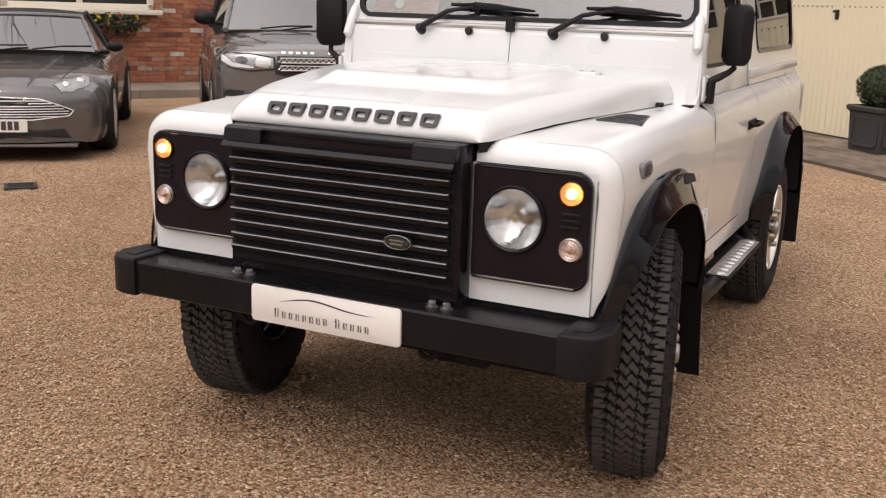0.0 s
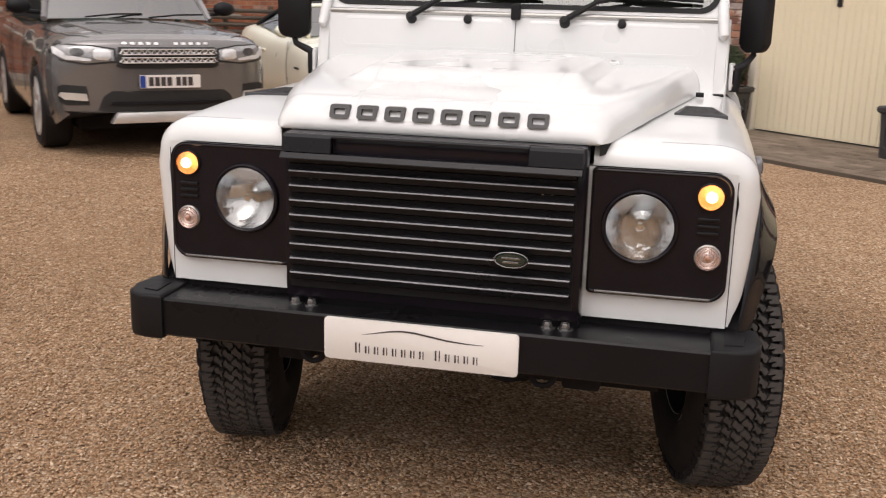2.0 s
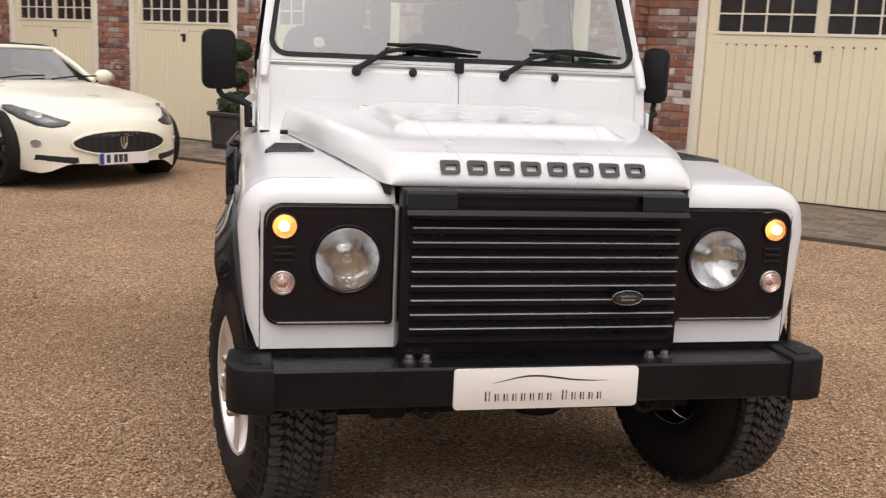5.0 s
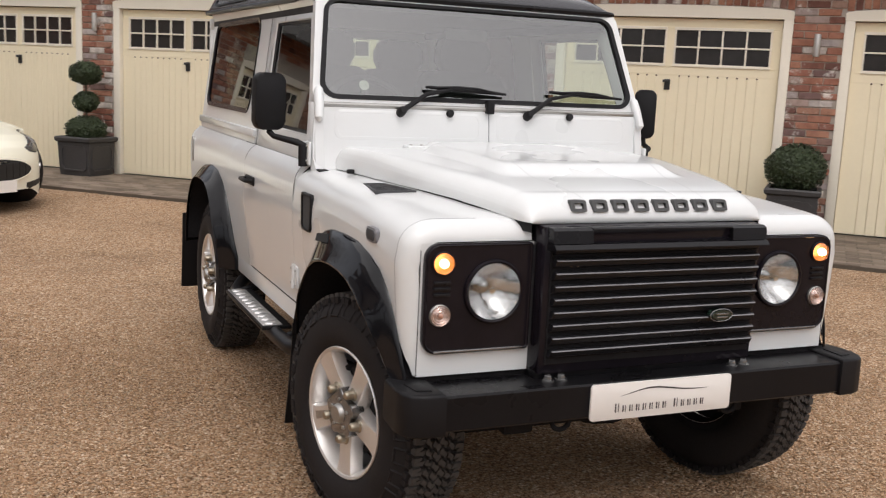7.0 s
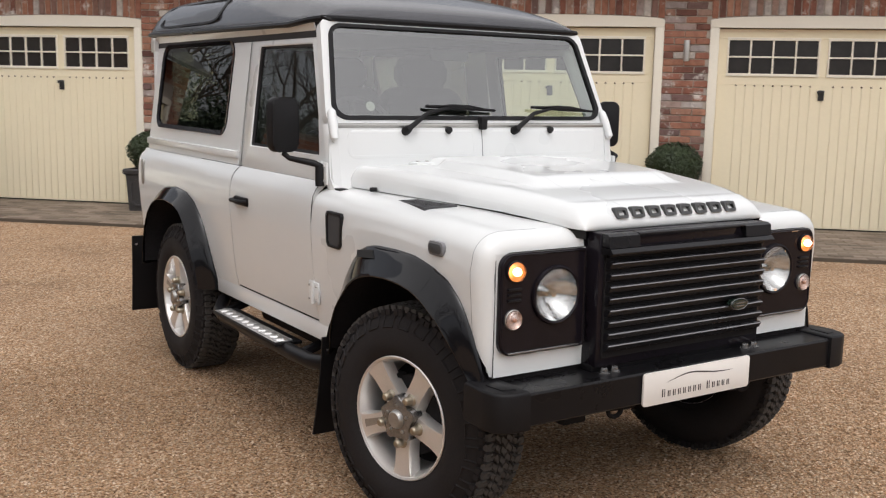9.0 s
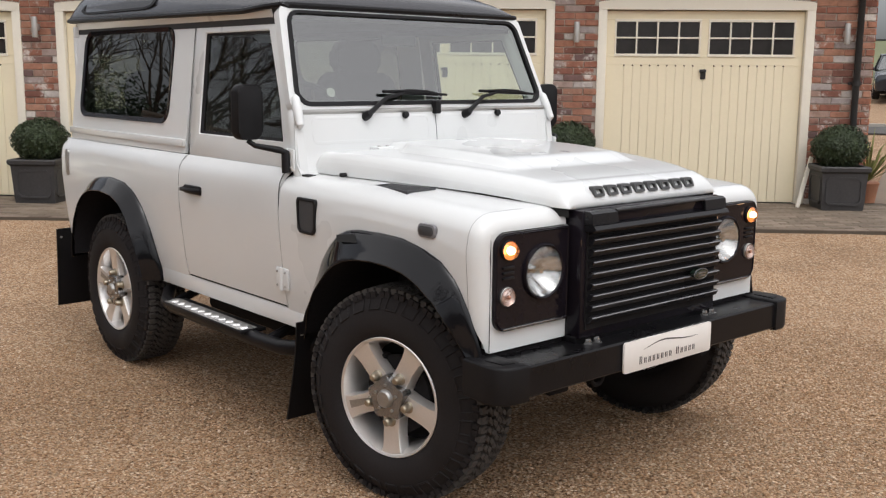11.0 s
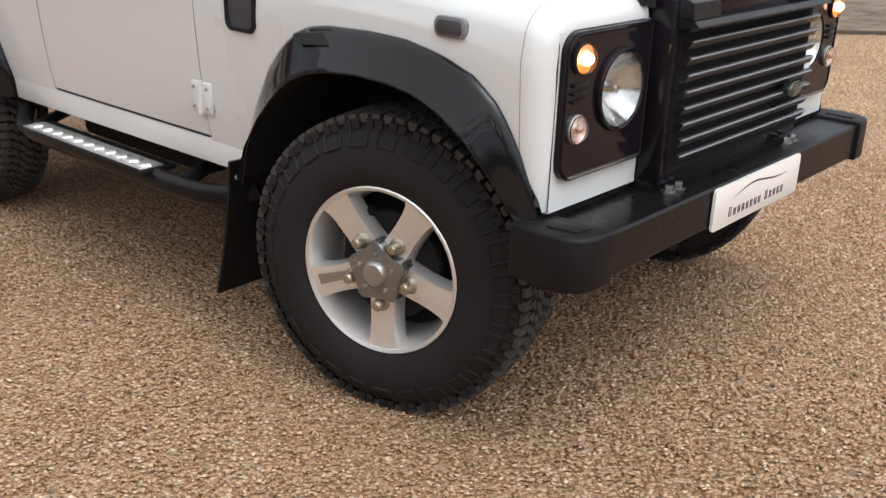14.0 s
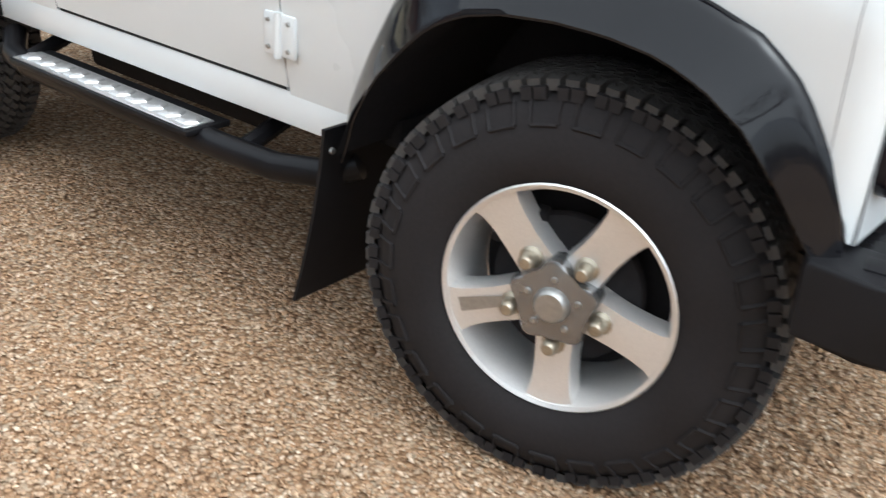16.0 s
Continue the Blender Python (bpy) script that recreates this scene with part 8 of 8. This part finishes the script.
far_car = thing("estate_car", "dark navy car parked on the far drive", "car", Matrix.Translation((34.1, 14.6, 0.72)) @ Matrix.Rotation(radians(-62), 4, "Z"))
car_body(far_car, [(-0.90, 0.80, 0.30, 0.70, 0.78), (-0.84, 0.88, 0.28, 0.86, 0.92), (-0.4, 0.92, 0.26, 0.95, 1.02), (0.5, 0.93, 0.26, 1.02, 1.10), (2.6, 0.93, 0.28, 1.05, 1.12), (3.5, 0.90, 0.34, 1.02, 1.10), (3.6, 0.84, 0.40, 0.96, 1.05)], (0.0, 2.7), 0.40, M_NAVY)
cabin(far_car, ((0.80, 0.60, 1.08), (0.86, 1.8, 1.07), (0.78, 3.45, 1.08)), ((0.62, 1.25, 1.60), (0.64, 2.0, 1.66), (0.58, 3.1, 1.60)), M_NAVY, M_NAVY, 0.03)
for sx in (-1, 1):
    car_mirror(far_car, 1.0, 0.75, 1.12, M_NAVY, sx)
    for y in (0.0, 2.7):
        car_wheel(far_car, pose(sx * 0.80, y, 0.34, 0, 0, 0 if sx < 0 else 180), 0.34, 0.23, M_ALLOY, 10)

# small drain grate let into the gravel
drain = thing("drain_cover", "small rusty drain grate set in the gravel", "drain", Matrix.Translation((-4.72, 2.45, 0.002)) @ Matrix.Rotation(radians(-40), 4, "Z") @ Matrix.Scale(0.7, 4))
bm = bmesh.new()
ring_slab(bm, [(-0.17, -0.17), (0.17, -0.17), (0.17, 0.17), (-0.17, 0.17)], [(-0.135, -0.135), (0.135, -0.135), (0.135, 0.135), (-0.135, 0.135)], 2, -0.03, 0.012)
part("frame", bm, M_FENCE, drain, smooth=0)
for k in range(6):
    part("bar", boxed((-0.118 + 0.044 * k, -0.135, -0.02), (-0.102 + 0.044 * k, 0.135, 0.010), 0.002), M_FENCE, drain, smooth=0)

# ---- bricks of the garage fronts ----
for k, (a, b) in enumerate(PIERS_1):
    lay_bricks(garage_front_1, a, b, 0.0, 2.38, 100 + k)
for k, (a, b) in enumerate(PIERS_2):
    lay_bricks(garage_front_2, a, b, 0.0, 2.45, 200 + k)


def soldier_arch(wall, a, b, high, seed):
    """A row of upright bricks over a door, on a shallow curve."""
    rng = random.Random(seed)
    n = int((b - a) / 0.075)
    for k in range(n):
        x = a + (k + 0.5) * (b - a) / n
        u = 2 * (x - a) / (b - a) - 1
        z = DOOR_TOP * high + 0.075 + 0.05 * math.sqrt(max(0, 1 - u * u)) + 0.118
        ob = new("arch_brick", rng.choice(BRICKS))
        ob.parent = wall
        ob.matrix_basis = pose(x, rng.uniform(-0.003, 0.003), z, 0, 90, 0)


for k, (m, mid, w, high) in enumerate(DOORS):
    if k:
        soldier_arch(garage_front_1 if m is FRONT_1 else garage_front_2, mid - w / 2, mid + w / 2, high, k)
joined_bricks("wall_brick", garage_front_1, [(-13.3, -2.57, 2.40, 2.75, 0.0)], 81)
joined_bricks("wall_brick", garage_front_2, [(-2.57, 3.86, 2.47, 2.75, 0.0)], 82)
# the short side return, and the corner's own bricks
bm_return = thing("wall_garage_return", "short brick return between the two garage fronts", "wall", FRONT_1 @ Matrix.Translation((-2.57, 0, 0)) @ Matrix.Rotation(radians(90), 4, "Z"), kind="structure")
part("mortar_core", boxed((0.012, 0.0, 0.0), (0.385, 0.05, 2.75)), M_MORTAR, bm_return, smooth=0)
lay_bricks(bm_return, 0.012, 0.385, 0.0, 2.7, 300)
# brick to the end face of the range
bm_end = thing("wall_garage_side", "brick end face of the garage range", "wall", FRONT_2 @ Matrix.Translation((3.86, 0, 0)) @ Matrix.Rotation(radians(90), 4, "Z"), kind="structure")
joined_bricks("wall_brick", bm_end, [(0.0, 5.0, 0.0, 2.7, 0.0)], 83)


# ---- loose gravel, as real chips where the walk passes close ----
def stone_material():
    m = mat("gravel_stone", (0.4, 0.3, 0.2), 0.85, spec=0.15)
    g = m.node_tree.nodes.new("ShaderNodeNewGeometry")
    v = coords(m, 1.0, True)
    c = ramp(m, g.outputs["Random Per Island"], [(p, tuple(0.10 * q + 0.96 * v for v, q in zip(col, (0.80, 0.52, 0.31)))) for p, col in GRAVEL_TONES])
    s = ramp(m, noise_fac(m, v, 220.0, 3.0), [(0.3, (0.9, 0.9, 0.9)), (0.7, (1, 1, 1))])
    wire(m, mix(m, 1.0, c, s, "MULTIPLY"), shader(m).inputs["Base Color"])
    return m


def loose_gravel(count, x0, x1, y0, y1, seed, size):
    r = np.random.default_rng(seed)
    px, py = r.uniform(x0, x1, count) + r.normal(0, 0.35, count), r.uniform(y0, y1, count) + r.normal(0, 0.35, count)
    keep = ~((np.abs(px) < 0.55) & (py > 0.0))
    px, py = px[keep], py[keep]
    n = len(px)
    base = np.array([(1, 0, 0), (0, 1, 0), (-1, 0, 0), (0, -1, 0), (0, 0, 1), (0, 0, -1)], float)
    tri = np.array([(0, 1, 4), (1, 2, 4), (2, 3, 4), (3, 0, 4), (1, 0, 5), (2, 1, 5), (3, 2, 5), (0, 3, 5)])
    v = base[None] * r.uniform(0.75, 1.25, (n, 6, 1)) * (size * r.lognormal(0, 0.28, (n, 1, 1)))
    v *= np.stack([r.uniform(0.8, 1.3, n), r.uniform(0.7, 1.0, n), r.uniform(0.26, 0.44, n)], -1)[:, None]
    a = r.uniform(0, 6.283, n)
    c, s = np.cos(a)[:, None], np.sin(a)[:, None]
    t = r.uniform(-0.5, 0.5, n)[:, None]
    x, y, z = v[..., 0], v[..., 1], v[..., 2] + v[..., 0] * t
    v = np.stack([x * c - y * s + px[:, None], x * s + y * c + py[:, None], z + (-0.003 + r.uniform(0, 0.004, n))[:, None]], -1)
    f = (tri[None] + 6 * np.arange(n)[:, None, None]).reshape(-1, 3)
    me = bpy.data.meshes.new("gravel_stone")
    me.vertices.add(6 * n)
    me.vertices.foreach_set("co", v.astype(np.float32).ravel())
    me.loops.add(3 * len(f))
    me.loops.foreach_set("vertex_index", f.astype(np.int32).ravel())
    me.polygons.add(len(f))
    me.polygons.foreach_set("loop_start", np.arange(0, 3 * len(f), 3, dtype=np.int32))
    me.update()
    me.validate()
    me.materials.append(M_STONE)
    return tagged(new("gravel", me), "loose brown and cream gravel chips on the forecourt", "gravel", kind="stuff")


M_STONE = stone_material()
loose_gravel(100000, -3.3, -0.4, -1.9, 2.6, 1, 0.0050)
loose_gravel(60000, -0.4, 2.6, -1.9, 2.0, 2, 0.0055)
loose_gravel(26000, -5.0, -2.0, 1.0, 5.0, 3, 0.0070)


# ---- bare trees on the open side of the forecourt ----
def bare_tree(m, seed):
    tree = thing("tree", "tall leafless tree with many thin twigs", "tree", m, "bare trees")
    rng = random.Random(seed)
    bm = bmesh.new()
    twigs = bmesh.new()

    def grow(p, d, length, r, depth):
        pts, q, w = [p], p.copy(), d.copy()
        for _ in range(3):
            w = (w + Vector((rng.uniform(-1, 1), rng.uniform(-1, 1), rng.uniform(-0.5, 0.8))) * 0.16).normalized()
            q = q + w * length / 3
            pts.append(q.copy())
        tube(bm if depth < 2 else twigs, pts, [r, r * 0.85, r * 0.72, r * 0.6], 6 if depth < 2 else 3, caps=False)
        if depth < 5:
            for k in range(3 if depth < 4 else 2):
                x, y, _ = frame_of(w)
                a, s = rng.uniform(0, 6.28), rng.uniform(0.35, 0.85)
                nd = (w + (math.cos(a) * x + math.sin(a) * y) * s + Vector((0, 0, 0.10))).normalized()
                start = pts[-1] if k == 0 else pts[rng.choice((1, 2, 3))]
                grow(start, nd, length * rng.uniform(0.62, 0.85), r * 0.56, depth + 1)

    grow(Vector((0, 0, -0.1)), Vector((0, 0, 1)), 3.4, 0.20, 0)
    part("trunk", bm, M_BARK, tree)
    part("twigs", twigs, M_BARK, tree, smooth=0, kind="stuff")
    return tree


first = bare_tree(pose(-13.0, 1.0, 0), 3)
second = bare_tree(pose(-14.5, -3.5, 0, 0, 0, 40), 8)
rng = random.Random(4)
for k, (x, y) in enumerate(((-12.0, -7.5), (-16.0, 4.5), (-15.0, -10.0), (-9.0, -12.5), (-17.5, 0.0), (-3.5, -15.0), (3.5, -15.5), (-12.5, 5.2), (9.0, -13.5), (-12.0, 27.0), (-16.5, 31.0), (-9.5, 33.0), (-21.0, 28.0), (-6.0, 29.0), (-14.0, 36.0), (-25.0, 34.0), (-19.0, 37.0), (-10.0, 40.0), (-4.0, 36.0))):
    copy_thing(first if k % 2 else second, pose(x, y, 0, 0, 0, rng.uniform(0, 360)))
belt = thing("hedge", "dark mixed hedge along the far side of the forecourt", "hedge", Matrix())
bm = bmesh.new()
for k in range(90):
    u = k / 89
    x, y = (-16.5 + 1.2 * rng.uniform(-1, 1), 6.0 - 18.0 * u / 0.5) if u < 0.5 else (-16.0 + 30.0 * (u - 0.5) / 0.5, -16.0 + rng.uniform(-1, 1))
    leaf_cloud(bm, (x, y, rng.uniform(0.6, 1.8)), rng.uniform(0.9, 1.4), 420, 900 + k, 0.075, 1.0, 0.4)
for k in range(40):
    leaf_cloud(bm, (-34.0 + 0.85 * k, 41.0 - 0.2 * k + rng.uniform(-1, 1), rng.uniform(0.8, 4.2)), rng.uniform(1.4, 2.2), 420, 1200 + k, 0.10, 1.0, 0.4)
part("foliage", bm, M_LEAFDARK, belt, smooth=0, kind="stuff")
